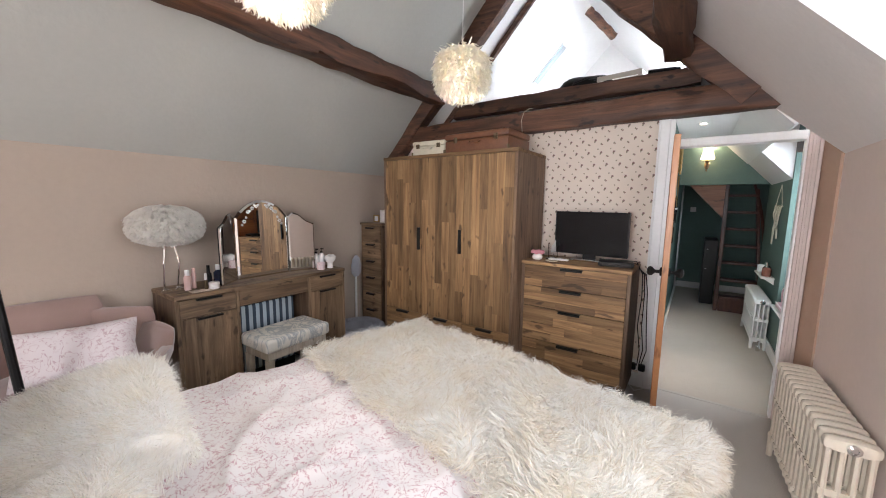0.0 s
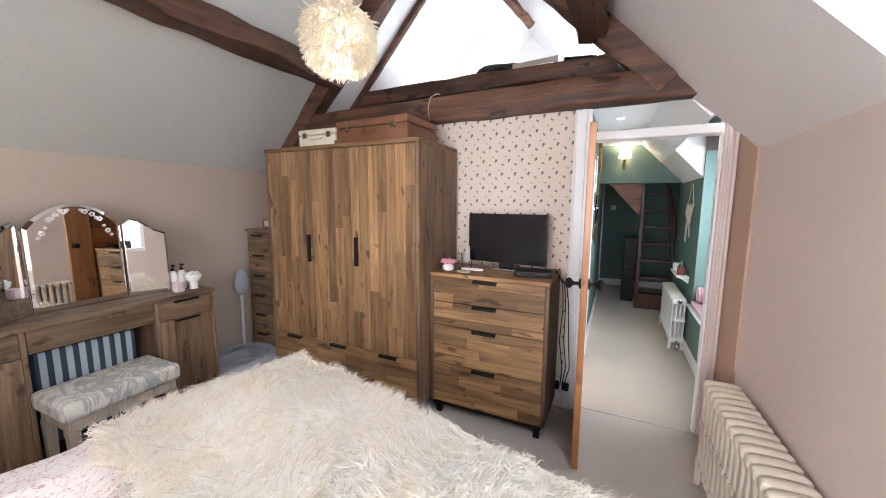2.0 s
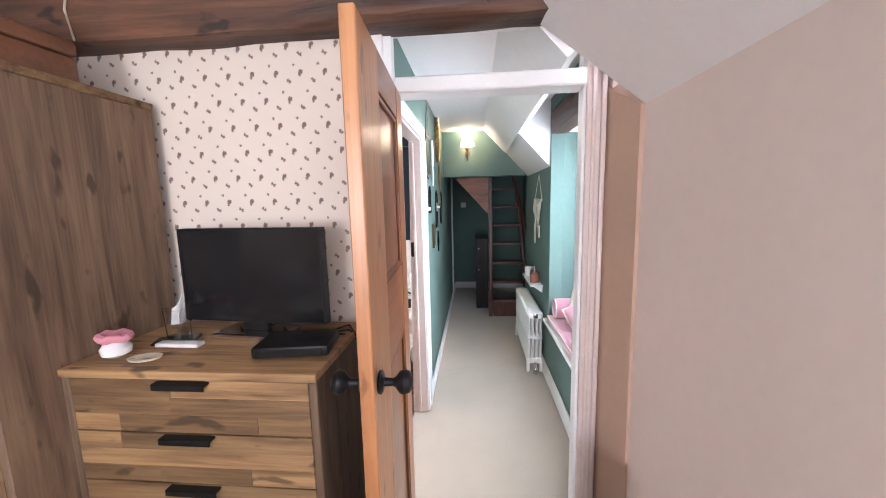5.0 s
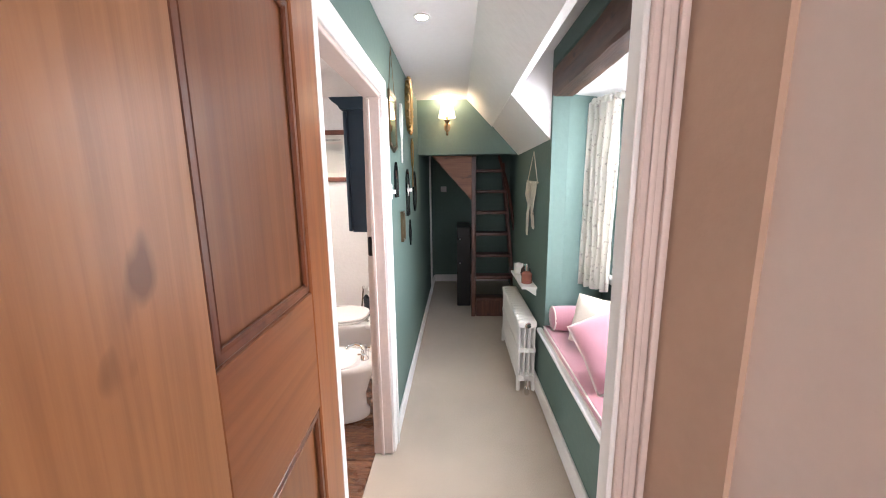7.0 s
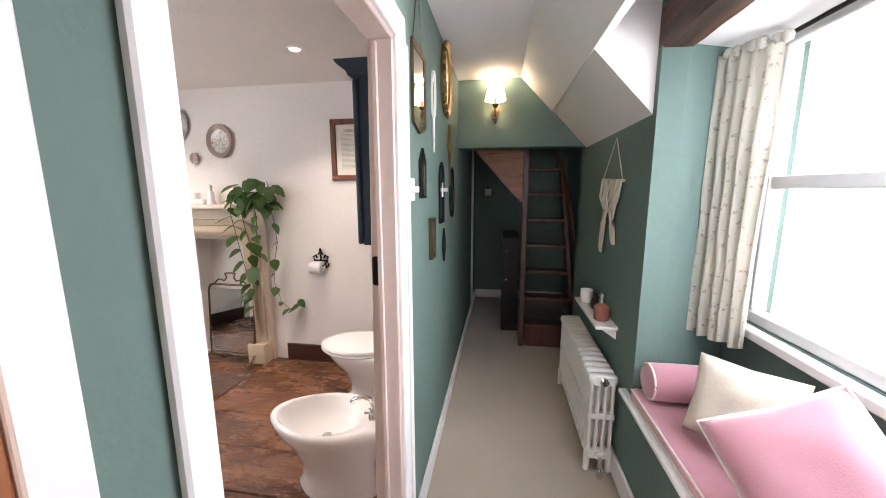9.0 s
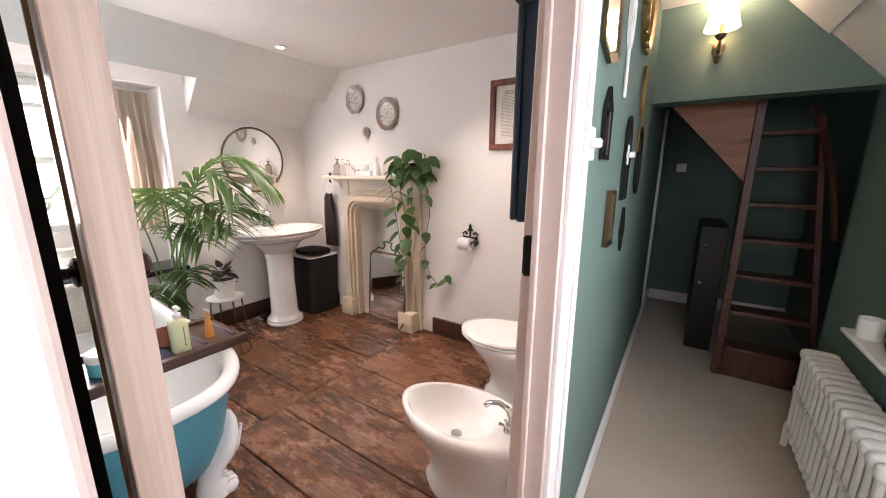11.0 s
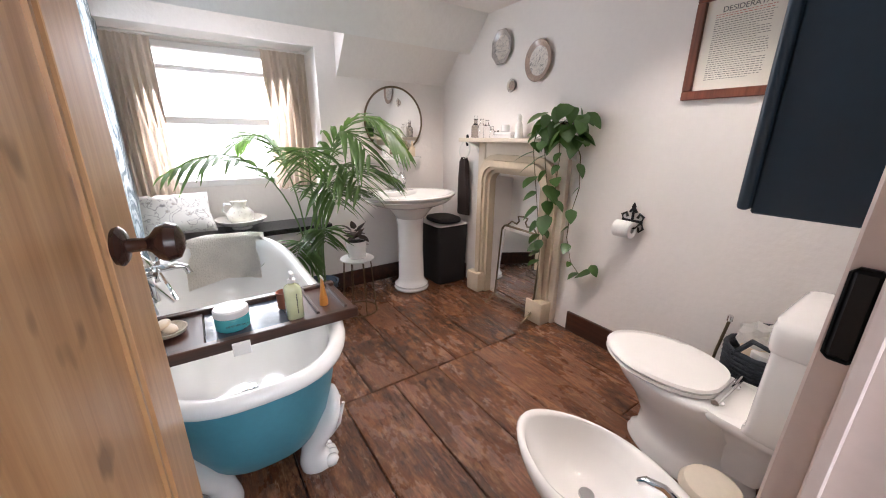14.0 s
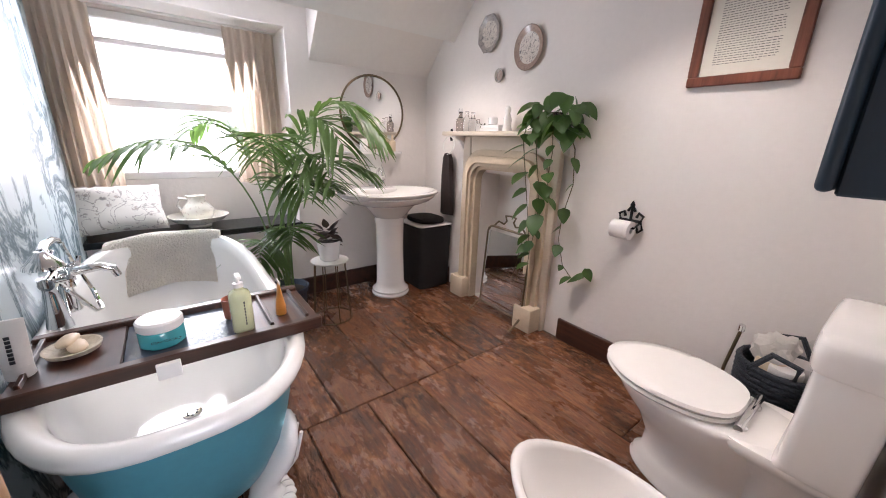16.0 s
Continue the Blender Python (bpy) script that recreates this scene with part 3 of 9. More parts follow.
M["marble_panel"] = marbled("marble_panel", (0.62, 0.72, 0.76), (0.16, 0.22, 0.25), 3.4, 0.25)
setting("wall_bathroom_south", boxm(-3.5, -0.33, 3.5, 3.53, 0, 2.36), M["marble_panel"], "blue-white marbled wall panel by bath")
setting("ceiling_bathroom", boxm(-3.5, -0.27, 3.5, 6.1, CEIL, 2.36), M["bath_white"], "white bathroom ceiling")
bm = prism(bmesh.new(), [(-2.93, CEIL + 0.01), (-3.39, 1.82), (-3.4, 1.82), (-3.4, CEIL + 0.01)], 1, 4.95, 6.0)
setting("ceiling_bathroom_slope", bm, M["bath_white"], "sloping white soffit above basin")
bm = boxm(-3.38, -2.95, 5.98, 6.0, 0, 0.15, bevel=0.004)
box(bm, -1.72, -0.33, 5.98, 6.0, 0, 0.15, bevel=0.004)
box(bm, -3.38, -3.36, 4.4, 5.98, 0, 0.15, bevel=0.004)
setting("baseboard_bathroom", bm, M["mahogany"], "dark red-brown wooden skirting")
setting("bathroom_window_board", boxm(-3.7, -3.33, 3.5, 4.8, 0.6, 0.64, bevel=0.006), M["black_gloss"], "dark painted window seat board")

# plain bright distance outside the windows
for nm, q in (("backdrop_hall", boxm(2.4, 2.41, 1.5, 7, -0.5, 4)), ("backdrop_bathroom", boxm(-5.01, -5.0, 1.5, 7, -0.5, 4))):
    setting(nm, q, M["backdrop"], "bright overcast distance outside window")

# roof timbers
tie = thing("roof_truss", (0, 0, 0), 0, "dark rough-hewn oak roof truss above wardrobe", "roof truss")
tie["kind"] = "structure"
part("tie_beam", timber(bmesh.new(), (-3.0, 3.37, 2.245), (0.42, 3.33, 2.25), 0.17, 0.18, rough=0.018, seg=24, seed=1), M["beam"], tie, smooth=50)
part("principal_rafter", timber(bmesh.new(), (-3.02, 3.33, 2.0), (-1.18, 3.33, 3.88), 0.16, 0.2, rough=0.025, seed=2), M["beam"], tie, smooth=50)
part("principal_rafter", timber(bmesh.new(), (0.24, 3.31, 2.24), (-1.40, 3.31, 3.89), 0.17, 0.17, rough=0.03, seg=20, seed=5), M["beam"], tie, smooth=50)
for nm, x, z, sd, wd in (("purlin_west", -2.33, 2.62, 11, 0.17), ("purlin_east", -0.20, 2.63, 15, 0.17)):
    bm = timber(bmesh.new(), (x, SOUTH, z), (x, 3.3, z), wd, 0.17, rough=0.045, seg=30, seed=sd)
    setting(nm, bm, M["beam_y"], "dark hewn oak purlin under slope", smooth=50)
setting("loft_beam", timber(bmesh.new(), (-2.5, 3.86, 2.58), (-0.06, 3.86, 2.58), 0.13, 0.13, rough=0.02, seed=21), M["beam"], "second dark beam in loft", smooth=50)
bm = timber(bmesh.new(), (-2.62, 3.8, 2.4), (-1.3, 3.8, 3.8), 0.05, 0.05, rough=0.01, seed=25)
setting("loft_rafter", bm, M["beam"], "thin dark rafter in loft", smooth=50)
setting("loft_rafter_east", timber(bmesh.new(), (-0.98, 5.0, 3.5), (-1.22, 4.7, 3.74), 0.07, 0.07, rough=0.02, seed=27), M["beam"], "thin dark rafter in loft", smooth=50)


# windows and doors
def sash_window(name, at, turn, w, h, bars, label):
    """Frame in its own plane: x across, z up, glass in the middle."""
    win = thing(name, at, turn, label, "window")
    win["kind"] = "structure"
    bm = boxm(-w / 2, w / 2, -0.03, 0.03, 0, 0.05, bevel=0.006)
    box(bm, -w / 2, w / 2, -0.03, 0.03, h - 0.05, h, bevel=0.006)
    for s in (-1, 1):
        box(bm, s * w / 2 - (0.05 if s > 0 else 0), s * w / 2 + (0.05 if s < 0 else 0), -0.03, 0.03, 0.05, h - 0.05, bevel=0.006)
    part("window_frame", bm, M["gloss_white"], win)
    for zz, t in bars:
        part("glazing_bar", boxm(-w / 2 + 0.05, w / 2 - 0.05, -0.025, 0.025, zz - t / 2, zz + t / 2, bevel=0.005), M["gloss_white"], win)
    pane = part("pane", boxm(-w / 2 + 0.045, w / 2 - 0.045, -0.003, 0.003, 0.045, h - 0.045), M["glass"], win, smooth=0)
    pane.visible_shadow = False
    return win


sash_window("window_hall", (1.19, 4.24, 0.92), 90, 1.38, 1.14, [(0.58, 0.05)], "white painted sash window above window seat")
sash_window("window_bathroom", (-3.74, 4.1, 0.97), 90, 0.88, 1.03, [(0.5, 0.05), (0.86, 0.03)], "white painted sash window over bath")
sash_window("window_bedroom_east", (0.755, 1.05, 0.92), 90, 1.5, 1.4, [(0.7, 0.04)], "white painted dormer window in bedroom")
# unseen window, added to go with the fill lamp at the gable
sash_window("added_window_gable", (-0.5, -1.87, 0.85), 0, 1.2, 1.3, [(0.65, 0.04)], "added white gable window behind bed, unseen")
bm = boxm(1.1, 1.15, 3.53, 4.94, 0.88, 0.92, bevel=0.006)
setting("window_sill_hall", bm, M["gloss_white"], "white window board")
sk = thing("rooflight", tuple(Vector((WEST, 5.045, EAVE_Z)) + left_v * 2.09), 0, "narrow blue-lit rooflight in loft slope", "rooflight")
sk["kind"] = "structure"
bm = bmesh.new()
rail = [(-0.085, -0.29), (0.085, -0.29), (0.085, 0.29), (-0.085, 0.29)]
inner = [(-0.065, -0.27), (0.065, -0.27), (0.065, 0.27), (-0.065, 0.27)]
pt = lambda p, n: Vector((0, p[0], 0)) + left_v * p[1] + left_n * n
for i in range(4):
    j = (i + 1) % 4
    rings(bm, [[pt(rail[i], -0.01), pt(rail[j], -0.01), pt(inner[j], -0.01), pt(inner[i], -0.01)], [pt(rail[i], 0.12), pt(rail[j], 0.12), pt(inner[j], 0.12), pt(inner[i], 0.12)]])
part("window_frame", bm, M["gloss_white"], sk, smooth=0)
M["blue_glass"] = clear("blue_glass", (0.25, 0.6, 0.8), 0.3)
part("pane", rings(bmesh.new(), [[pt(p, 0.05) for p in inner], [pt(p, 0.056) for p in inner]]), M["blue_glass"], sk, smooth=0).visible_shadow = False
bm = bmesh.new()
lo = [Vector((EAST, y, EAVE_Z)) + right_v * v + right_n * 0.06 for y, v in ((3.9, 1.0), (5.6, 1.0), (5.6, 1.4), (3.9, 1.4))]
rings(bm, [lo, [p + right_n * 0.006 for p in lo]])
ob = setting("rooflight_pane", bm, M["glass"], "rooflight glass in loft slope")
ob.visible_shadow = False


# bedroom door frame with fixed light above
fr = thing("door_frame_bedroom", (0, 0, 0), 0, "white painted door frame with open fanlight", "door frame")
fr["kind"] = "structure"
part("jamb", boxm(-0.22, -0.185, 3.395, 3.445, 0, 2.2, bevel=0.003), M["gloss_white"], fr)
part("jamb", boxm(0.545, 0.57, 3.442, 3.505, 0, 2.2, bevel=0.003), M["gloss_white"], fr)
part("head", boxm(-0.22, 0.64, 3.395, 3.505, 2.195, 2.23, bevel=0.003), M["gloss_white"], fr)
part("transom", boxm(-0.18, 0.545, 3.39, 3.505, 1.95, 2.01, bevel=0.006), M["gloss_white"], fr)
bm = boxm(-0.292, -0.215, 3.378, 3.395, 0, 2.2, bevel=0.004)
box(bm, -0.292, -0.275, 3.368, 3.378, 0, 2.2, bevel=0.004)
part("architrave", bm, M["gloss_white"], fr)
# right architrave is white too; its shade is put in as pink-brown
bm = boxm(0.556, 0.626, 3.424, 3.442, 0, 2.19, bevel=0.004)
box(bm, 0.606, 0.626, 3.408, 3.424, 0, 2.19, bevel=0.006, seg=2)
box(bm, 0.574, 0.590, 3.415, 3.424, 0, 2.19, bevel=0.004, seg=2)
part("architrave", bm, M["jamb_pink_shade"], fr)
part("architrave", boxm(-0.292, 0.42, 3.378, 3.395, 2.195, 2.25, bevel=0.004), M["gloss_white"], fr)
setting("wall_hall_return", boxm(-0.226, -0.217, 3.446, 3.5, 0, 2.195), M["plaster_green"], "narrow green return beside doorway")

# bathroom door frame
fr = thing("door_frame_bathroom", (0, 0, 0), 0, "white painted bathroom door frame with worn pink-brown lining", "door frame")
fr["kind"] = "structure"
part("jamb", boxm(-0.335, -0.228, 3.56, 3.595, 0, 1.93, bevel=0.003), M["jamb_pink_shade"], fr)
bm = boxm(-0.335, -0.228, 4.385, 4.42, 0, 1.93, bevel=0.003)
for v in bm.verts:  # the old lining leans, thinner towards its head
    if v.co.x < -0.3:
        v.co.x += 0.028 * v.co.z / 1.93
part("jamb", bm, M["jamb_pink_shade"], fr)
part("head", boxm(-0.308, -0.228, 3.56, 4.42, 1.93, 1.965, bevel=0.003), M["jamb_pink_shade"], fr)
for y0, y1, z0, z1 in ((4.40, 4.50, 0, 1.945), (3.542, 3.588, 0, 1.945), (3.542, 4.50, 1.945, 2.03)):
    bm = boxm(-0.23, -0.214, y0, y1, z0, z1, bevel=0.004)
    if y0 > 4.3:
        box(bm, -0.216, -0.205, y1 - 0.03, y1, z0, z1, bevel=0.004)
    part("architrave", bm, M["gloss_white"], fr)
strike = part("strike_plate", boxm(-0.313, -0.287, 4.378, 4.3852, 1.155, 1.255, bevel=0.006), M["black_metal"], fr, "worn black iron strike plate")
part("stop", boxm(-0.29, -0.275, 4.37, 4.385, 0, 1.92, bevel=0.002), M["jamb_pink_shade"], fr)


def panel_door(name, at, turn, w, h, materials, panels, label, knob_z, edge, thick=0.036):
    """A framed pine door, hinged at x 0 and reaching to x w; its faces look along y."""
    door = thing(name, at, turn, label, "door")
    door["kind"] = "structure"
    t, st = thick, panels[0][0]
    m = materials
    part("stile", boxm(0, st, -t / 2, t / 2, 0, h, bevel=0.003), m, door)
    part("hinge_edge", boxm(-0.004, 0.0, -t / 2, t / 2, 0, h, bevel=0.001), M["bare_pine"], door, "pale unfinished hinge edge")
    right = max(p[1] for p in panels)
    part("stile", boxm(right, w, -t / 2, t / 2, 0, h, bevel=0.003), edge, door)
    zs = sorted({z for p in panels for z in p[2:]})
    rails = [(0, min(zs))]
    for a, b in zip(sorted({p[3] for p in panels})[:-1], sorted({p[2] for p in panels})[1:]):
        rails.append((a, b))
    rails.append((max(zs), h))
    for a, b in rails:
        part("rail", boxm(st, right, -t / 2 + 0.001, t / 2 - 0.001, a, b, bevel=0.002), m if "bathroom" in name else M["pine_red_x"], door)
    if len(panels) > 2:
        part("muntin", boxm(panels[0][1], panels[1][0], -t / 2 + 0.0015, t / 2 - 0.0015, min(zs), max(zs), bevel=0.002), m, door)
    for x0, x1, z0, z1 in panels:
        part("panel", boxm(x0 + 0.001, x1 - 0.001, -0.006, 0.006, z0 + 0.001, z1 - 0.001), m, door)
        for s in (-1, 1):
            bm = bmesh.new()
            for a, b, c, d in ((x0, x1, z0, z0 + 0.022), (x0, x1, z1 - 0.022, z1), (x0, x0 + 0.022, z0, z1), (x1 - 0.022, x1, z0, z1)):
                box(bm, a, b, *sorted((s * 0.0065, s * (t / 2 - 0.0035))), c, d, bevel=0.006)
            part("bead", bm, m if "bathroom" in name else M["pine_bead_shade"], door)
    for s in (-1, 1):
        bm = lathe(bmesh.new(), [(0.0, 0.0), (0.028, 0.0), (0.03, 0.006), (0.024, 0.011), (0.011, 0.014), (0.010, 0.035), (0.014, 0.042), (0.027, 0.052), (0.031, 0.064), (0.026, 0.077), (0.012, 0.084), (0.0, 0.085)], 20, cap=False)
        bmesh.ops.rotate(bm, verts=bm.verts[:], cent=(0, 0, 0), matrix=Matrix.Rotation(radians(-90 * s), 3, "X"))
        bmesh.ops.translate(bm, verts=bm.verts[:], vec=(w - (0.09 if "bathroom" in name else 0.055), s * t / 2, knob_z))
        part("knob", bm, M["knob_dark"] if "bathroom" in name else M["black_metal"], door, "dark turned wooden knob" if "bathroom" in name else "black iron knob")
    return door


M["pine_red_x"] = wood("pine_red_x", (0.23, 0.076, 0.025), (0.285, 0.10, 0.034), (0.335, 0.128, 0.047), axis=0, rough=0.32, scale=0.45, vary=0.15, relief=0.1, coat=0.25)
M["pine_mid"] = wood("pine_mid", (0.27, 0.11, 0.042), (0.38, 0.17, 0.07), (0.46, 0.225, 0.10), axis=2, rough=0.35, scale=0.6, vary=0.1, relief=0.1)
M["knob_dark"] = plain("knob_dark", (0.035, 0.014, 0.01), 0.25)
# red pine darkened for the beads: shadow of the moulding as colour
M["pine_bead_shade"] = wood("pine_bead_shade", (0.10, 0.028, 0.012), (0.17, 0.05, 0.02), (0.23, 0.075, 0.03), axis=2, rough=0.3, scale=0.5, vary=0.1, relief=0.1, knots=False, coat=0.3)
pn = [(0.122, 0.44, 0.2, 1.04), (0.122, 0.44, 1.29, 1.82)]
M["bare_pine"] = wood("bare_pine", (0.36, 0.25, 0.19), (0.48, 0.36, 0.29), (0.57, 0.45, 0.38), axis=2, rough=0.6, vary=0.1)
panel_door("door_bedroom", (-0.172, 3.385, 0.01), -86.5, 0.66, 1.93, M["pine_red"], pn, "open stripped pine panelled door", 1.08, M["pine_mid"])
pb = [(0.1, 0.63, 0.14, 1.8)]
panel_door("door_bathroom", (-0.31, 3.638, 0.01), 170.5, 0.75, 1.9, M["pine"], pb, "open honey pine bathroom door", 1.2, M["pine"], 0.026)

# ---- bedroom furniture ----


def boards(parent, x0, x1, z0, z1, front, n, along, lengths, seed, deep=0.014):
    """Faces a door or drawer front with glued staves; along 'z' they stand, along 'x' they lie."""
    rnd = random.Random(seed)
    span = (x1 - x0) if along == "z" else (z1 - z0)
    lo, hi = (z0, z1) if along == "z" else (x0, x1)
    for i in range(n):
        a, b = span * i / n, span * (i + 1) / n
        p = lo
        first = True
        while p < hi - 0.02:
            q = p + rnd.choice(lengths) * (rnd.uniform(0.3, 1) if first else 1)
            first = False
            if hi - q < 0.12:
                q = hi
            dy = rnd.uniform(0, 0.0012)
            if along == "z":
                bm = boxm(x0 + a, x0 + b, front + dy, front + deep, p, q, bevel=0.0008)
                part("board", bm, M["oak_v"], parent, smooth=0)
            else:
                bm = boxm(p, q, front + dy, front + deep, z0 + a, z0 + b, bevel=0.0008)
                part("board", bm, M["oak_x"], parent, smooth=0)
            p = q


def bar_handle(parent, x, z, length, front, upright=False):
    """A flat dark pull standing off the front."""
    bm = bmesh.new()
    h = length / 2
    if upright:
        box(bm, x - 0.012, x + 0.012, front - 0.022, front - 0.014, z - h, z + h, bevel=0.002)
        box(bm, x + 0.004, x + 0.012, front - 0.018, front + 0.002, z - h, z + h, bevel=0.001)
    else:
        box(bm, x - h, x + h, front - 0.024, front + 0.002, z - 0.005, z + 0.003, bevel=0.001)
        box(bm, x - h, x + h, front - 0.026, front - 0.019, z - 0.017, z + 0.003, bevel=0.002)
    part("handle", bm, M["black_metal"], parent, "black metal pull")


def plinth(parent, x0, x1, y0, y1, h):
    bm = boxm(x0 + 0.02, x1 - 0.02, y0 + 0.02, y1 - 0.02, h - 0.03, h, bevel=0.002)
    part("base_frame", bm, M["black_metal"], parent)
    for x in (x0 + 0.035, x1 - 0.075):
        for y in (y0 + 0.03, y1 - 0.07):
            part("leg", boxm(x, x + 0.04, y, y + 0.04, 0, h - 0.03, bevel=0.002), M["black_metal"], parent, "black metal foot")


# wardrobe
W0, W1, WY, WB, WH = -2.585, -1.158, 2.745, 3.35, 1.945
wardrobe = thing("wardrobe", (0, 0, 0), 0, "rustic reclaimed-wood three-door wardrobe with black pulls", "wardrobe")
plinth(wardrobe, W0, W1, WY, WB, 0.11)
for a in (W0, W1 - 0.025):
    part("side_panel", boxm(a, a + 0.025, WY, WB, 0.11, WH - 0.028, bevel=0.003), M["oak_shaded"], wardrobe)
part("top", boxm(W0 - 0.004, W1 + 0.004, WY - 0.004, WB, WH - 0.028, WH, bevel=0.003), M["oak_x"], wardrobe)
part("back", boxm(W0 + 0.025, W1 - 0.025, WB - 0.015, WB - 0.002, 0.11, WH - 0.03), M["oak_shaded"], wardrobe)
part("bottom_rail", boxm(W0 + 0.025, W1 - 0.025, WY + 0.004, WY + 0.03, 0.11, 0.155, bevel=0.002), M["oak_x"], wardrobe)
part("shelf", boxm(W0 + 0.025, W1 - 0.025, WY + 0.03, WB - 0.02, 0.43, 0.45), M["oak_shaded"], wardrobe)
dw = (W1 - W0 - 0.05) / 3
for i in range(3):
    x0 = W0 + 0.025 + dw * i + 0.002
    x1 = x0 + dw - 0.004
    d = part("door", boxm(x0, x1, WY + 0.014, WY + 0.03, 0.448, WH - 0.032), M["oak_v"], wardrobe)
    boards(d, x0, x1, 0.448, WH - 0.032, WY, 6, "z", (0.45, 0.6, 0.85, 1.2), 10 + i)
    bar_handle(d, x1 - 0.03 if i < 2 else x0 + 0.03, 1.175, 0.21, WY, True) if i < 2 else None
    d = part("drawer", boxm(x0, x1, WY + 0.014, WY + 0.03, 0.158, 0.443), M["oak_x"], wardrobe)
    boards(d, x0, x1, 0.158, 0.443, WY, 4, "x", (0.25, 0.4, 0.6), 20 + i)
    bar_handle(d, (x0 + x1) / 2, 0.437, 0.15, WY)

# chest of drawers
C0, C1, CY, CB, CH = -1.153, -0.335, 2.893, 3.34, 1.05
chest = thing("chest_of_drawers", (0, 0, 0), 0, "rustic four-drawer chest with black pulls beside wardrobe", "chest of drawers")
plinth(chest, C0, C1, CY, CB, 0.1)
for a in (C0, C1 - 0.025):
    part("side_panel", boxm(a, a + 0.025, CY, CB, 0.1, CH - 0.026, bevel=0.003), M["oak_shaded"], chest)
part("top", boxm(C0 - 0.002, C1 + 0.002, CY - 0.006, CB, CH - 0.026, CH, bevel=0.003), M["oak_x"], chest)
part("back", boxm(C0 + 0.025, C1 - 0.025, CB - 0.015, CB - 0.002, 0.1, CH - 0.03), M["oak_shaded"], chest)
for i, (z0, z1, n) in enumerate(((0.105, 0.395, 4), (0.4, 0.675, 4), (0.68, 0.845, 3), (0.85, 1.02, 3))):
    d = part("drawer", boxm(C0 + 0.027, C1 - 0.027, CY + 0.014, CY + 0.3, z0, z1), M["oak_shaded"], chest)
    boards(d, C0 + 0.027, C1 - 0.027, z0, z1, CY + 0.001, n, "x", (0.3, 0.45, 0.7), 40 + i)
    bar_handle(d, (C0 + C1) / 2 - 0.005, z1 - 0.004, 0.165, CY)

# tall narrow chest in the corner
tall = thing("tallboy", (0, 0, 0), 0, "tall narrow rustic wooden drawer chest in corner", "chest of drawers")
T0, T1, TY = -3.17, -2.83, 2.95
plinth(tall, T0, T1, TY, 3.33, 0.1)
part("carcass", boxm(T0, T1, TY + 0.016, 3.33, 0.1, 1.25, bevel=0.003), M["oak_shaded"], tall)
part("top", boxm(T0 - 0.004, T1 + 0.004, TY - 0.004, 3.33, 1.25, 1.275, bevel=0.003), M["oak_grey_x"], tall)
for i in range(6):
    z0 = 0.11 + i * 0.19
    d = part("drawer", boxm(T0 + 0.02, T1 - 0.02, TY + 0.001, TY + 0.016, z0, z0 + 0.185, bevel=0.002), M["oak_grey_x"], tall)
    bar_handle(d, (T0 + T1) / 2, z0 + 0.165, 0.13, TY)
for nm, x, w, h, mt, lb in (("photo_frame", -3.06, 0.075, 0.085, "brass", "small gilt photo frame on tallboy"), ("photo_frame", -2.93, 0.11, 0.14, "white_iron", "pale upright photo frame on tallboy")):
    f = thing(nm, (x, 3.1, 1.277), 15, lb, "photo frame")
    bm = bmesh.new()
    for a, b, c, d in ((-w / 2, w / 2, 0, 0.014), (-w / 2, w / 2, h - 0.014, h), (-w / 2, -w / 2 + 0.014, 0.014, h - 0.014), (w / 2 - 0.014, w / 2, 0.014, h - 0.014)):
        box(bm, a, b, -0.008, 0.008, c, d, bevel=0.002)
    part("border", bm, M[mt], f)
    part("picture", boxm(-w / 2 + 0.014, w / 2 - 0.014, -0.002, 0.004, 0.014, h - 0.014), M["plaster_white"], f)
    part("strut", tube(bmesh.new(), [(0, 0.006, h * 0.6), (0, 0.05, 0.002)], 0.003), M["black_metal"], f)

# dressing table
dt = thing("dressing_table", (0, 0, 0), 0, "rustic wooden pedestal dressing table with black pulls", "dressing table")
DX, DB, D0, D1, DH = -2.745, -3.16, 0.966, 2.354, 0.875
part("top", boxm(DB, DX + 0.006, D0 - 0.004, D1 + 0.004, DH - 0.028, DH, bevel=0.003), M["oak_grey_y"], dt)
PIT = Matrix(((0, -1, 0, 0), (1, 0, 0, 0), (0, 0, 1, 0), (0, 0, 0, 1)))


def turned(bm):
    """From a front that looks along -y to one that looks along +x."""
    bmesh.ops.transform(bm, matrix=PIT, verts=bm.verts[:])
    return bm


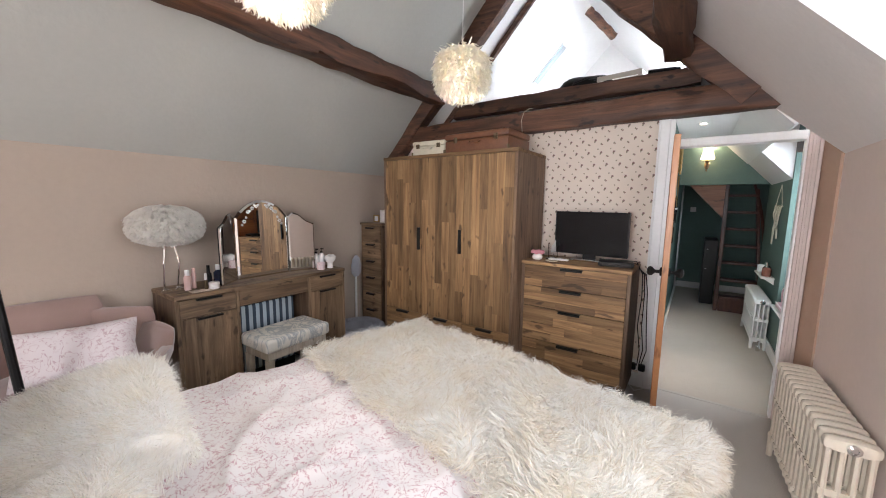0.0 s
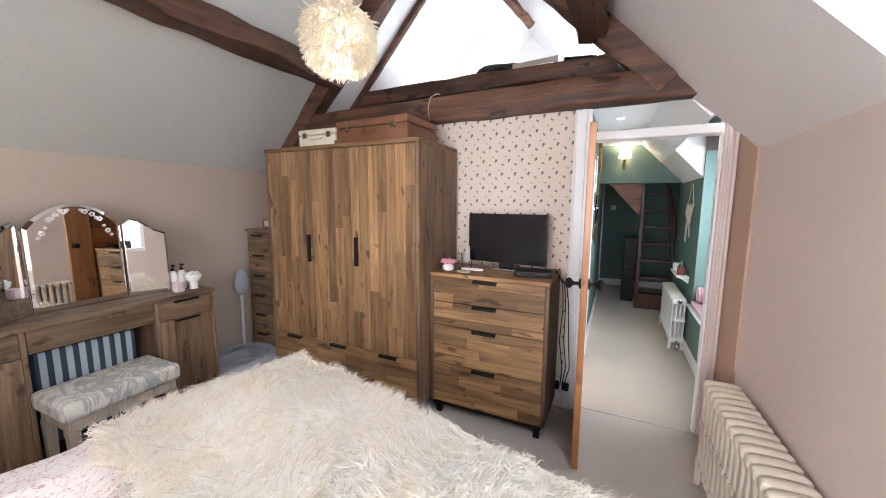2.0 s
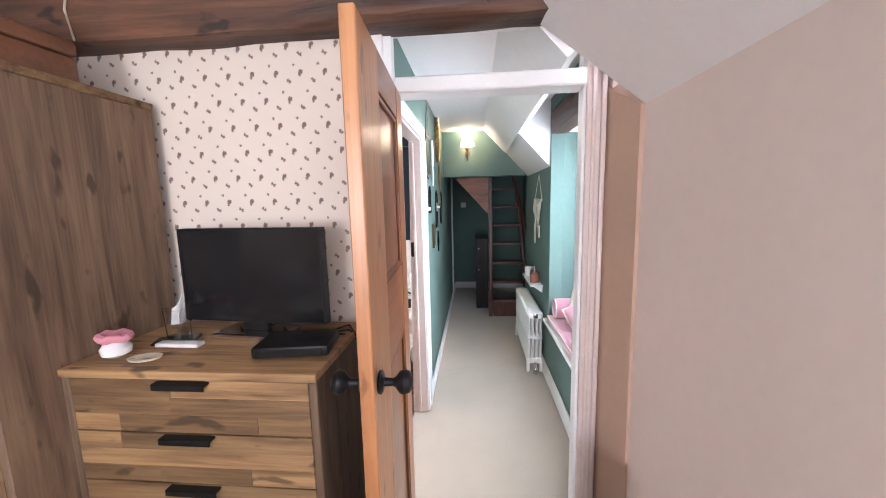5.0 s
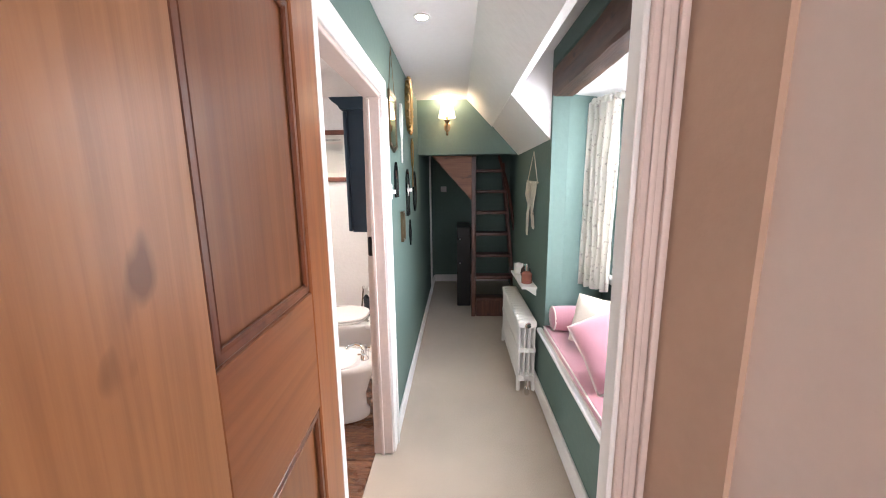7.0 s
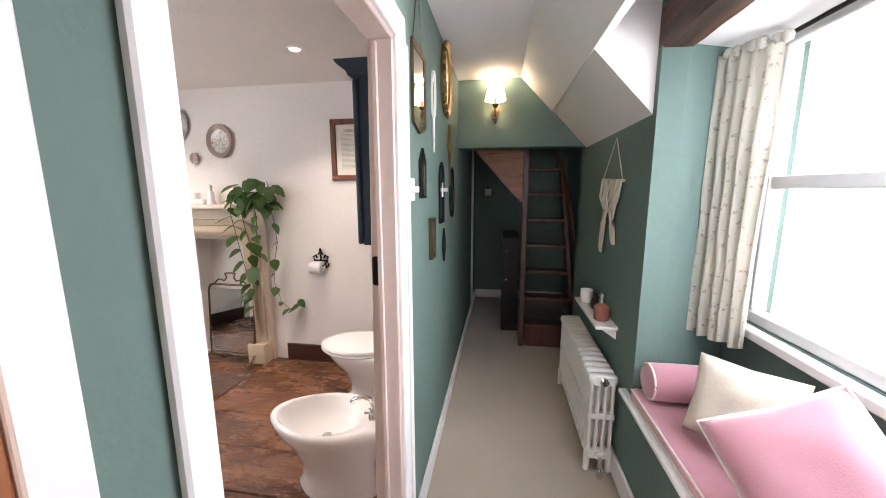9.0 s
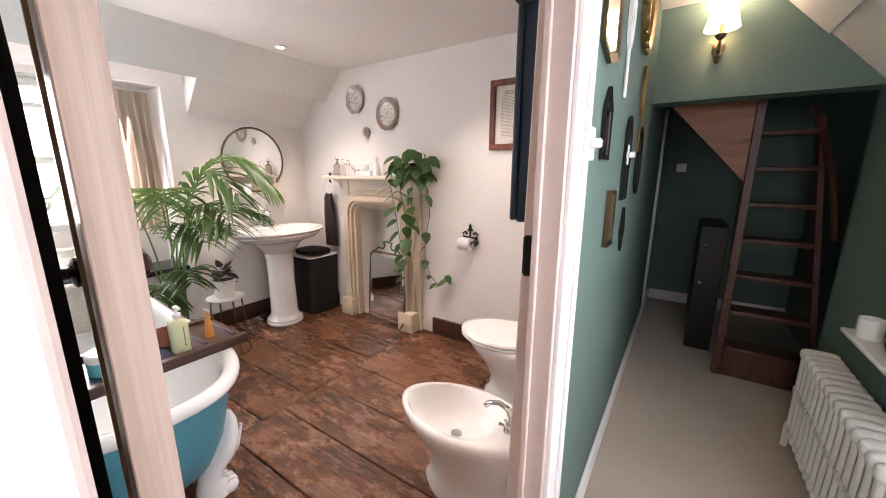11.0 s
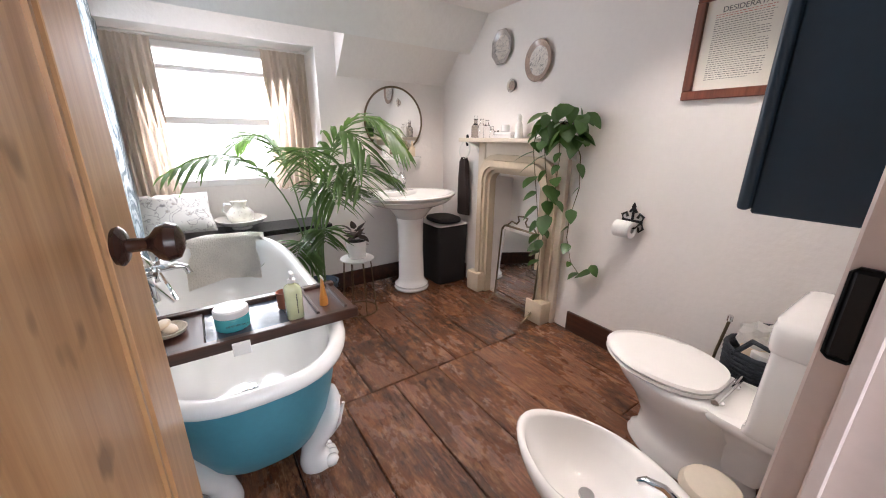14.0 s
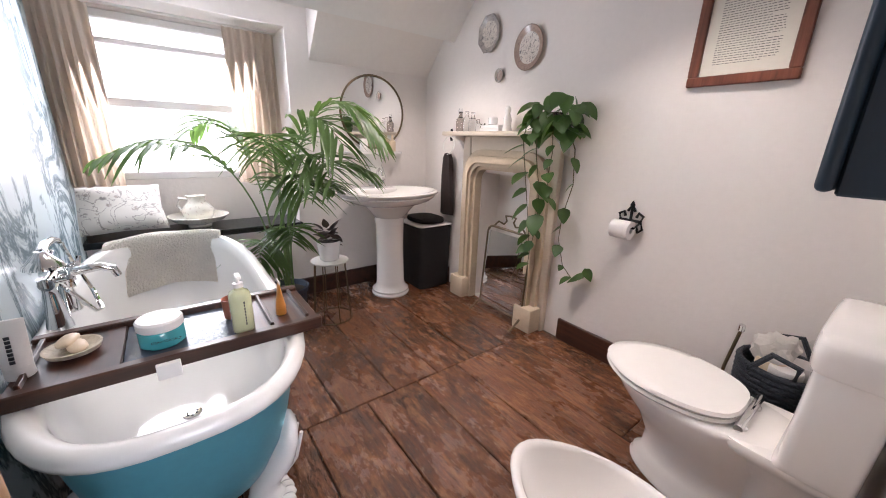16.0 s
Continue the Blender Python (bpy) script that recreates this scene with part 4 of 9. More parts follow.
for y0, y1 in ((D0, 1.372), (1.96, D1)):
    ped = part("pedestal", boxm(DB, DX - 0.018, y0, y1, 0.085, DH - 0.03, bevel=0.003), M["oak_shaded"], dt)
    part("stile", boxm(DX - 0.018, DX, y0, y0 + 0.022, 0.085, DH - 0.03, bevel=0.002), M["oak_grey_v"], dt)
    part("stile", boxm(DX - 0.018, DX, y1 - 0.022, y1, 0.085, DH - 0.03, bevel=0.002), M["oak_grey_v"], dt)
    a, b = y0 + 0.024, y1 - 0.024
    d = part("drawer", boxm(DX - 0.018, DX - 0.002, a, b, 0.715, DH - 0.032, bevel=0.002), M["oak_grey_y"], dt)
    part("handle", boxm(DX - 0.004, DX + 0.02, (a + b) / 2 - 0.08, (a + b) / 2 + 0.08, DH - 0.05, DH - 0.036, bevel=0.002), M["black_metal"], d, "black metal pull")
    d = part("door", boxm(DX - 0.018, DX - 0.012, a, b, 0.11, 0.708), M["oak_grey_v"], dt)
    w = (b - a) / 4
    for k in range(4):
        part("board", boxm(DX - 0.012, DX - 0.002 + 0.0006 * k, a + w * k, a + w * k + w, 0.11, 0.708, bevel=0.0008), M["oak_grey_v"], d, smooth=0)
    part("handle", boxm(DX - 0.004, DX + 0.02, (a + b) / 2 - 0.08, (a + b) / 2 + 0.08, 0.69, 0.704, bevel=0.002), M["black_metal"], d, "black metal pull")
    part("base_frame", boxm(DB + 0.02, DX - 0.02, y0 + 0.02, y1 - 0.02, 0.06, 0.085), M["black_metal"], dt)
    for yy in (y0 + 0.02, y1 - 0.06):
        for xx in (DB + 0.02, DX - 0.06):
            part("leg", boxm(xx, xx + 0.04, yy, yy + 0.04, 0, 0.06, bevel=0.002), M["black_metal"], dt)
part("centre_drawer", boxm(DX - 0.3, DX - 0.006, 1.376, 1.956, 0.72, DH - 0.03, bevel=0.002), M["oak_grey_y"], dt)

# striped storage box under the table


def striped(name):
    m, nt, nodes, links, b = nodes_of(name)
    v = coords(nt, (1, 1, 1))
    w = nodes.new("ShaderNodeTexWave")
    w.bands_direction = "Y"
    w.inputs["Scale"].default_value = 5.5
    links.new(v, w.inputs["Vector"])
    c = ramp(nt, w.outputs["Fac"], [(0.42, (0.04, 0.06, 0.09)), (0.5, (0.45, 0.52, 0.56))])
    links.new(c, b.inputs["Base Color"])
    b.inputs["Roughness"].default_value = 0.8
    return m


M["stripe"] = striped("stripe")
st = thing("storage_basket", (0, 0, 0), 0, "blue and white striped storage basket under table", "basket")
part("body", boxm(-3.12, -2.88, 1.42, 1.9, 0.12, 0.68, bevel=0.02, seg=2), M["stripe"], st)
part("lid", boxm(-3.13, -2.87, 1.41, 1.91, 0.68, 0.7, bevel=0.006), M["black_metal"], st)
part("foot_board", boxm(-3.11, -2.89, 1.43, 1.89, 0, 0.12), M["black_metal"], st)

# upholstered stool
M["bird_cloth"] = marbled("bird_cloth", (0.74, 0.71, 0.64), (0.42, 0.44, 0.44), 7.0, 0.85)
M["limed"] = wood("limed", (0.46, 0.39, 0.30), (0.60, 0.53, 0.43), (0.70, 0.63, 0.53), axis=2, rough=0.6, vary=0.1)
stool = thing("stool", (-2.56, 1.63, 0), 2, "cream upholstered dressing stool with pale wooden legs", "stool")
bm = boxm(-0.175, 0.175, -0.275, 0.275, 0.43, 0.53, bevel=0.028, seg=4)
part("seat", bm, M["bird_cloth"], stool, "cream seat printed with grey birds", 60)
part("apron", boxm(-0.15, 0.15, -0.25, 0.25, 0.37, 0.432, bevel=0.004), M["limed"], stool)
for x in (-0.13, 0.13):
    for y in (-0.23, 0.23):
        bm = rings(bmesh.new(), [[(x + a * 0.016, y + b * 0.016, 0) for a, b in ((-1, -1), (1, -1), (1, 1), (-1, 1))], [(x + a * 0.024, y + b * 0.024, 0.37) for a, b in ((-1, -1), (1, -1), (1, 1), (-1, 1))]])
        part("leg", bm, M["limed"], stool, smooth=0)

# triple mirror
tm = thing("triple_mirror", (-2.97, 1.70, DH), 0, "frameless triple dressing mirror with etched sprays", "mirror")


def arched(w, h, dip, shoulder):
    top = [(-w / 2, h - dip)]
    top += [(-w / 2 + w * k / 12, h - dip + dip * math.sin(math.pi * k / 12) ** shoulder) for k in range(1, 12)]
    top += [(w / 2, h - dip)]
    return [(-w / 2, 0.0), (w / 2, 0.0)] + top[::-1]


M["frost"] = plain("frost", (0.7, 0.7, 0.68), 0.6)


def mirror_leaf(poly, m, nm, lean=0.0):
    bm = prism(bmesh.new(), poly, 0, -0.012, -0.004)
    bmesh.ops.transform(bm, matrix=m, verts=bm.verts[:])
    p = part(nm, bm, M["black_metal"], tm, smooth=0)
    cx = sum(q[0] for q in poly) / len(poly)
    inset = [((q[0] - cx) * 0.93 + cx, 0.014 + q[1] * 0.95) for q in poly]
    bm = bmesh.new()
    rings(bm, [[(-0.0035, *q) for q in poly], [(0.0035, *q) for q in inset]])
    bmesh.ops.transform(bm, matrix=m, verts=bm.verts[:])
    part("glass", bm, M["mirror"], p, smooth=0)


half = arched(0.45, 0.64, 0.14, 0.8)
tilt = pose(0, 0, 0, 0, -1, 1.5)
mirror_leaf(half, tilt, "centre_leaf")
wing = [(0, 0), (0.23, 0), (0.23, 0.43), (0.16, 0.46), (0.09, 0.52), (0.04, 0.535), (0, 0.5)]
mirror_leaf(wing, pose(0, 0.23, 0, 0, -1, 0) @ pose(0, 0, 0, 0, 0, -14), "side_leaf")
mirror_leaf([(-a, b) for a, b in wing][::-1], pose(0, -0.23, 0, 0, -1, 0) @ pose(0, 0, 0, 0, 0, 40), "side_leaf")

bm = bmesh.new()
rs = random.Random(8)
for side in (-1, 1):
    for k in range(9):
        f = k / 8
        y, z = side * (0.03 + 0.14 * f), 0.60 - 0.17 * f * f - 0.01 * math.sin(k * 2.2)
        for j in range(5):
            a = 1.2566 * j + k
            r = 0.008 if k % 2 else 0.005
            lathe(bm, [(0.0005, -0.0006), (r * 0.8, 0.0), (0.0005, 0.0006)], 6, (0, 0, 0))
            bmesh.ops.rotate(bm, verts=bm.verts[-18:], cent=(0, 0, 0), matrix=Matrix.Rotation(radians(90), 3, "Y"))
            bmesh.ops.translate(bm, verts=bm.verts[-18:], vec=(0.006, y + r * math.cos(a) * 1.3, z + r * math.sin(a) * 1.3))
bmesh.ops.transform(bm, matrix=tilt, verts=bm.verts[:])
part("etched_spray", bm, M["frost"], tm, "frosted etched flower spray")

# feather table lamp with bird legs
M["feather"] = lets_light(surface("feather", (0.88, 0.85, 0.80), 0.85, var=0.04, scale=8, fine=120, relief=0.05, sheen=0.3), (0.9, 0.86, 0.8), 0.5)
tl = thing("table_lamp", (-2.98, 1.03, DH), 0, "white feather shade lamp on silver bird-leg stand", "lamp")
rs = random.Random(5)
roots, tips, wid = [], [], []
for i in range(4200):
    z = rs.uniform(-1, 1)
    a = rs.uniform(0, 2 * math.pi)
    r = (1 - abs(z) ** 2.6) ** 0.5
    n = Vector((math.cos(a) * r, math.sin(a) * r, z * 0.55))
    p = Vector((n.x * 0.175, n.y * 0.175, 0.475 + z * 0.115))
    out = n.normalized()
    t = Vector((math.cos(a) * 0.8 * (1 if z < 0.5 else 0.9), math.sin(a) * 0.8, -0.75)) + Vector((rs.gauss(0, 0.25), rs.gauss(0, 0.25), rs.gauss(0, 0.15)))
    roots.append(p)
    tips.append(p + out * 0.012 + t.normalized() * rs.uniform(0.03, 0.055))
    wid.append(rs.uniform(0.022, 0.036))
part("shade", blades("shade", roots, tips, np.array(wid), M["feather"], 0.5), None, tl, "round white layered feather shade")
part("shade_lining", lathe(bmesh.new(), [(0.06, 0.36), (0.13, 0.37), (0.17, 0.43), (0.17, 0.52), (0.13, 0.575), (0.05, 0.585)], 20), M["feather"], tl)
for s in (-1, 1):
    part("leg", tube(bmesh.new(), [(0.01, s * 0.02, 0.37), (0.035, s * 0.045, 0.2), (-0.01, s * 0.04, 0.02)], 0.006), M["chrome"], tl, "chrome bird leg")
    bm = bmesh.new()
    for a in (-40, 0, 40, 180):
        tube(bm, [(-0.01, s * 0.04, 0.02), (-0.01 + 0.05 * math.cos(radians(a)), s * 0.04 + 0.05 * math.sin(radians(a)), 0.004)], 0.005, 6, 0.003)
    part("foot", bm, M["chrome"], tl)

# toiletries on the dressing table
M["rose_plastic"] = plain("rose_plastic", (0.55, 0.36, 0.33), 0.35)
M["navy_glass"] = plain("navy_glass", (0.02, 0.025, 0.05), 0.12)
M["white_plastic"] = plain("white_plastic", (0.75, 0.72, 0.7), 0.35)


def bottle(name, at, prof, cap, m1, m2, label, category="bottle", seg=18):
    b = thing(name, at, 0, label, category)
    part("body", lathe(bmesh.new(), prof, seg), m1, b)
    if cap:
        part("cap", lathe(bmesh.new(), cap, seg), m2, b)
    return b


Z = DH + 0.001
bottle("spray_bottle", (-2.9, 1.10, Z), [(0.02, 0), (0.023, 0.004), (0.023, 0.09), (0.014, 0.105)], [(0.014, 0.105), (0.014, 0.14), (0.011, 0.143)], M["rose_plastic"], M["white_plastic"], "pale rose spray bottle with white cap")
bottle("spray_bottle", (-2.93, 1.15, Z), [(0.014, 0), (0.015, 0.003), (0.015, 0.11), (0.012, 0.115)], [(0.013, 0.115), (0.013, 0.145), (0.01, 0.147)], M["rose_plastic"], M["rose_plastic"], "slim rose metallic bottle")
bottle("serum_bottle", (-2.82, 1.185, Z), [(0.011, 0), (0.012, 0.003), (0.012, 0.065), (0.008, 0.07)], [(0.009, 0.07), (0.009, 0.115), (0.006, 0.118)], M["old_brass"], M["white_plastic"], "small amber serum bottle with white dropper")
bottle("serum_bottle", (-2.95, 1.255, Z), [(0.02, 0), (0.021, 0.003), (0.021, 0.09), (0.01, 0.1)], [(0.011, 0.1), (0.011, 0.15), (0.008, 0.152)], M["black_gloss"], M["black_gloss"], "small black glass dropper bottle")
bottle("cream_jar", (-2.815, 1.235, Z), [(0.032, 0), (0.034, 0.004), (0.034, 0.025), (0.03, 0.03)], [(0.035, 0.03), (0.035, 0.046), (0.032, 0.048)], M["white_plastic"], M["white_plastic"], "low white cream jar", "jar")
bottle("perfume_bottle", (-2.905, 1.305, Z), [(0.03, 0), (0.032, 0.004), (0.032, 0.1), (0.014, 0.118)], [(0.015, 0.118), (0.018, 0.122), (0.018, 0.155), (0.015, 0.158)], M["navy_glass"], M["white_plastic"], "dark blue perfume bottle with pale cap")
M["blush_cloth"] = plain("blush_cloth", (0.6, 0.5, 0.42), 0.8)
solo("tissue_slip", boxm(-2.84, -2.77, 1.08, 1.24, Z, Z + 0.004, bevel=0.001), M["blush_cloth"], "pale folded paper slip on dressing table", "paper")
for y in (2.14, 2.2):
    b = bottle("pump_bottle", (-2.95, y + 0.05, Z), [(0.024, 0), (0.028, 0.004), (0.028, 0.11), (0.02, 0.13), (0.01, 0.14)], None, M["white_plastic"], None, "white pump bottle with black nozzle")
    bm = lathe(bmesh.new(), [(0.012, 0.14), (0.012, 0.155), (0.004, 0.157), (0.004, 0.175)], 12)
    box(bm, -0.008, 0.03, -0.007, 0.007, 0.175, 0.187, bevel=0.003)
    part("pump", bm, M["black_gloss"], b)
M["rose_print"] = printed("rose_print", (0.75, 0.6, 0.6), [(0.5, 0.13, 0.2), (0.62, 0.3, 0.35)], 45.0, rough=0.35, relief=0, lines=False)
bottle("candle_pot", (-2.85, 2.17, Z), [(0.034, 0), (0.037, 0.003), (0.037, 0.065), (0.034, 0.068), (0.032, 0.055)], None, M["rose_print"], None, "small pink rose-printed pot", "pot")
bottle("trinket_bowl", (-2.86, 2.28, Z), [(0.03, 0), (0.031, 0.004), (0.027, 0.012), (0.027, 0.05), (0.04, 0.062), (0.055, 0.085), (0.058, 0.11), (0.055, 0.112), (0.045, 0.09), (0.01, 0.075)], None, M["ceramic"], None, "white footed ceramic bowl", "bowl")
bm = bmesh.new()
for k in range(9):
    a = k * 0.7
    lathe(bm, [(0.002, -0.016), (0.016, -0.006), (0.018, 0.004), (0.01, 0.014), (0.001, 0.017)], 8, (-2.86 + 0.028 * math.cos(a), 2.28 + 0.028 * math.sin(a), Z + 0.108 + 0.006 * math.sin(k * 2.1)))
solo("cotton_balls", bm, M["white_plastic"], "white cotton wool balls in bowl", "cotton")

# scallop-backed pink chair
M["blush_velvet"] = surface("blush_velvet", (0.34, 0.225, 0.195), 0.85, var=0.1, scale=6, fine=200, relief=0.15, sheen=0.6)
ch = thing("armchair", (-2.68, 0.43, 0), -4, "dusky pink velvet scallop-backed tub chair", "armchair")
for k in range(7):
    a = radians(62 + 236 * k / 6)
    u, v = math.cos(a), math.sin(a)
    bm = bmesh.new()
    loops = []
    for j in range(9):
        f = j / 8
        hgt = 0.40 + (0.90 - 0.085 * abs(k - 3) - 0.40) * f
        out = 0.33 + 0.1 * f
        wd = (0.17 + 0.05 * f) * (1.12 - max(0, f - 0.7) ** 2 * 2.2)
        tk = 0.05 * (1 - max(0, f - 0.75) * 1.6)
        c = Vector((u * out, v * out, hgt))
        tang, nrm = Vector((-v, u, 0)), Vector((u, v, 0.1))
        loops.append([c + tang * wd * math.cos(2 * math.pi * q / 14) + nrm * tk * math.sin(2 * math.pi * q / 14) for q in range(14)])
    rings(bm, loops)
    part("back_scallop", bm, M["blush_velvet"], ch, smooth=70)
bm = rings(bmesh.new(), [superellipse(0.05, 0, r, r, z, 2.6, 36) for r, z in ((0.36, 0.34), (0.41, 0.37), (0.435, 0.44), (0.43, 0.51), (0.39, 0.55), (0.2, 0.57))])
part("seat", bm, M["blush_velvet"], ch, smooth=70)
for sx, sy in ((0.24, 0.26), (0.24, -0.26), (-0.2, 0.26), (-0.2, -0.26)):
    part("leg", tube(bmesh.new(), [(sx, sy, 0.335), (sx * 1.2, sy * 1.2, 0.0)], 0.018, 10, 0.010), M["brass"], ch, "slim gold metal leg")
M["floral_cloth"] = printed("floral_cloth", (0.70, 0.62, 0.62), [(0.46, 0.30, 0.32), (0.52, 0.40, 0.40)], 20.0, rough=0.85)
bm = cushion_bm(0.30, 0.50, 0.13, 14, seed=4)
ob = solo("cushion", bm, M["floral_cloth"], "white cushion with faded pink flower print", "cushion", smooth=60)
ob.matrix_basis = pose(-2.70, 0.50, 0.66, 0, 58, -14)

# grey pet bed
M["grey_fleece"] = surface("grey_fleece", (0.44, 0.44, 0.48), 0.95, var=0.12, scale=10, fine=160, relief=0.6, depth=0.01, sheen=0.4)
pb_ = thing("pet_bed", (-2.9, 2.65, 0), 0, "round grey plush pet bed by dressing table", "pet bed")
bm = rings(bmesh.new(), [superellipse(0, 0, r, r * 1.1, z, 3.2, 36) for r, z in ((0.22, 0.0), (0.245, 0.03), (0.25, 0.12), (0.235, 0.19), (0.2, 0.2), (0.165, 0.17), (0.16, 0.08), (0.02, 0.07))])
part("bolster", bm, M["grey_fleece"], pb_, smooth=80)
rs = random.Random(9)
roots, tips = [], []
for i in range(1600):
    a, r = rs.uniform(0, 6.283), rs.uniform(0.15, 0.235)
    p = Vector((math.cos(a) * r, math.sin(a) * r * 1.1, 0.178 + 0.012 * math.sin((r - 0.15) * 30)))
    roots.append(p)
    tips.append(p + Vector((rs.gauss(0, 0.012), rs.gauss(0, 0.012), 0.02)))
part("plush", blades("plush", roots, tips, 0.008, M["grey_fleece"], 0.5), None, pb_)

# grey cloth bag hung on the wall with a white pole below
solo("cloth_bag", rings(bmesh.new(), [superellipse(-3.15, 2.86, r * 0.5, r, z, 2, 16) for r, z in ((0.02, 0.9), (0.05, 0.86), (0.07, 0.78), (0.065, 0.7), (0.03, 0.66))]), M["grey_fleece"], "grey cloth bag hanging by tallboy", "bag", smooth=70)
solo("wooden_pole", tube(bmesh.new(), [(-3.14, 2.84, 0.0), (-3.17, 2.87, 0.68)], 0.013, 10), M["gloss_white"], "white pole leaning on wall", "pole")
solo("mirror_stand_pole", tube(bmesh.new(), [(-2.33, 0.29, 0.0), (-2.42, 0.22, 1.25)], 0.016, 10), M["black_metal"], "slim black leaning metal pole beside armchair", "pole")

# ---- bed ----
BED = pose(-0.765, 1.97, 0, 0, 0, -12)
bed = thing("bed", (-0.765, 1.97, 0), -12, "double bed made up with white floral duvet", "bed")
M["bed_cloth"] = plain("bed_cloth", (0.45, 0.38, 0.34), 0.9)
part("base", boxm(-0.82, 0.82, -2.0, -0.06, 0.09, 0.34, bevel=0.02, seg=2), M["bed_cloth"], bed, "upholstered divan base")
part("mattress", boxm(-0.83, 0.83, -2.01, -0.05, 0.34, 0.54, bevel=0.05, seg=3), M["white_plastic"], bed)
part("headboard", boxm(-0.85, 0.85, -2.1, -2.02, 0.1, 1.05, bevel=0.03, seg=2), M["bed_cloth"], bed)
for x in (-0.75, 0.75):
    for y in (-1.9, -0.15):
        part("leg", tube(bmesh.new(), [(x, y, 0), (x, y, 0.09)], 0.03, 12), M["black_metal"], bed)


def bed_top(u, v):
    """Height and place of the bedclothes: u across, v from the foot; the sides hang."""
    x, y = u, v
    z = 0.60
    for lim, sgn in ((0.86, 1), (0.86, -1)):
        over = sgn * u - lim
        if over > 0:
            x = sgn * (lim + 0.05 * (1 - math.exp(-over * 12)))
            z = min(z, 0.60 - max(0, over - 0.02) * 0.95)
    if v > -0.02:
        over = v + 0.02
        y = -0.02 + 0.05 * (1 - math.exp(-over * 12))
        z = min(z, 0.60 - max(0, over - 0.02) * 0.95)
    return x, y, z


def folded(u, v):
    """Soft swells with sharper creases that run slantwise across the cloth."""
    d = 0.022 * noise.noise(Vector((u * 2.0 + v * 1.2, v * 2.6 - u * 1.6, 4)))
    for k, (a, b, amp) in enumerate(((5.0, 8.0, 0.020), (9.0, -4.0, 0.011), (3.0, 15.0, 0.008))):
        n = noise.noise(Vector((u * a * 0.45 + v * b * 0.4, v * 1.6 - u * 1.1, 9 + 7 * k)))
        d += amp * (1 - min(1.0, abs(n) * 3.2)) ** 2
    return d - 0.008


bm = bmesh.new()
nu, nv = 180, 170
grid = []
for j in range(nv + 1):
    row = []
    for i in range(nu + 1):
        u, v = -1.22 + 2.44 * i / nu, -1.95 + 2.2 * j / nv
        x, y, z = bed_top(u, v)
        k = folded(u, v)
        row.append(bm.verts.new((x + (0.4 * k if abs(u) > 0.9 else 0), y, z + k)))
    grid.append(row)
for j in range(nv):
    for i in range(nu):
        bm.faces.new((grid[j][i], grid[j][i + 1], grid[j + 1][i + 1], grid[j + 1][i]))
M["duvet_print"] = printed("duvet_print", (0.80, 0.745, 0.735), [(0.50, 0.27, 0.30), (0.58, 0.40, 0.41)], 24.0, rough=0.9)
duvet = solo("duvet", bm, M["duvet_print"], "crumpled white duvet with faint pink sprigs", "duvet", smooth=80)
duvet.matrix_basis = BED


def long_hair(name, root, color, tip):
    m, nt, nodes, links, b = nodes_of(name)
    g = nodes.new("ShaderNodeNewGeometry")
    c = ramp(nt, g.outputs["Random Per Island"], [(0.0, root), (0.35, color), (1.0, tip)])
    big = noise_tex(nt, coords(nt), 7.0, 3)
    c = mixc(nt, c, (0.98, 0.90, 0.77), ramp(nt, big, [(0.4, (0, 0, 0)), (0.75, (0.7, 0.7, 0.7))]), "MULTIPLY")
    links.new(c, b.inputs["Base Color"])
    b.inputs["Roughness"].default_value = 0.65
    b.inputs["Sheen Weight"].default_value = 0.3
    return m


M["fur"] = long_hair("fur", (0.70, 0.60, 0.48), (0.85, 0.80, 0.71), (0.92, 0.89, 0.84))
throw = thing("fur_throw", (-0.765, 1.97, 0), -12, "shaggy cream sheepskin throw across bed foot", "throw")
bm = bmesh.new()
rs = random.Random(3)
nu, nv = 60, 40
grid = []
for j in range(nv + 1):
    row = []
    for i in range(nu + 1):
        u, v = -1.12 + 2.2 * i / nu, -0.86 + 1.12 * j / nv
        x, y, z = bed_top(u, v)
        s = 1.0 + 0.03
        row.append(bm.verts.new((x * s, y + (0.02 if v > 0 else 0), z + 0.035 + 0.012 * noise.noise(Vector((u * 3, v * 3, 2))))))
    grid.append(row)
for j in range(nv):
    for i in range(nu):
        bm.faces.new((grid[j][i], grid[j][i + 1], grid[j + 1][i + 1], grid[j + 1][i]))
part("hide", bm, M["fur"], throw, smooth=80)
roots, tips, wid = [], [], []
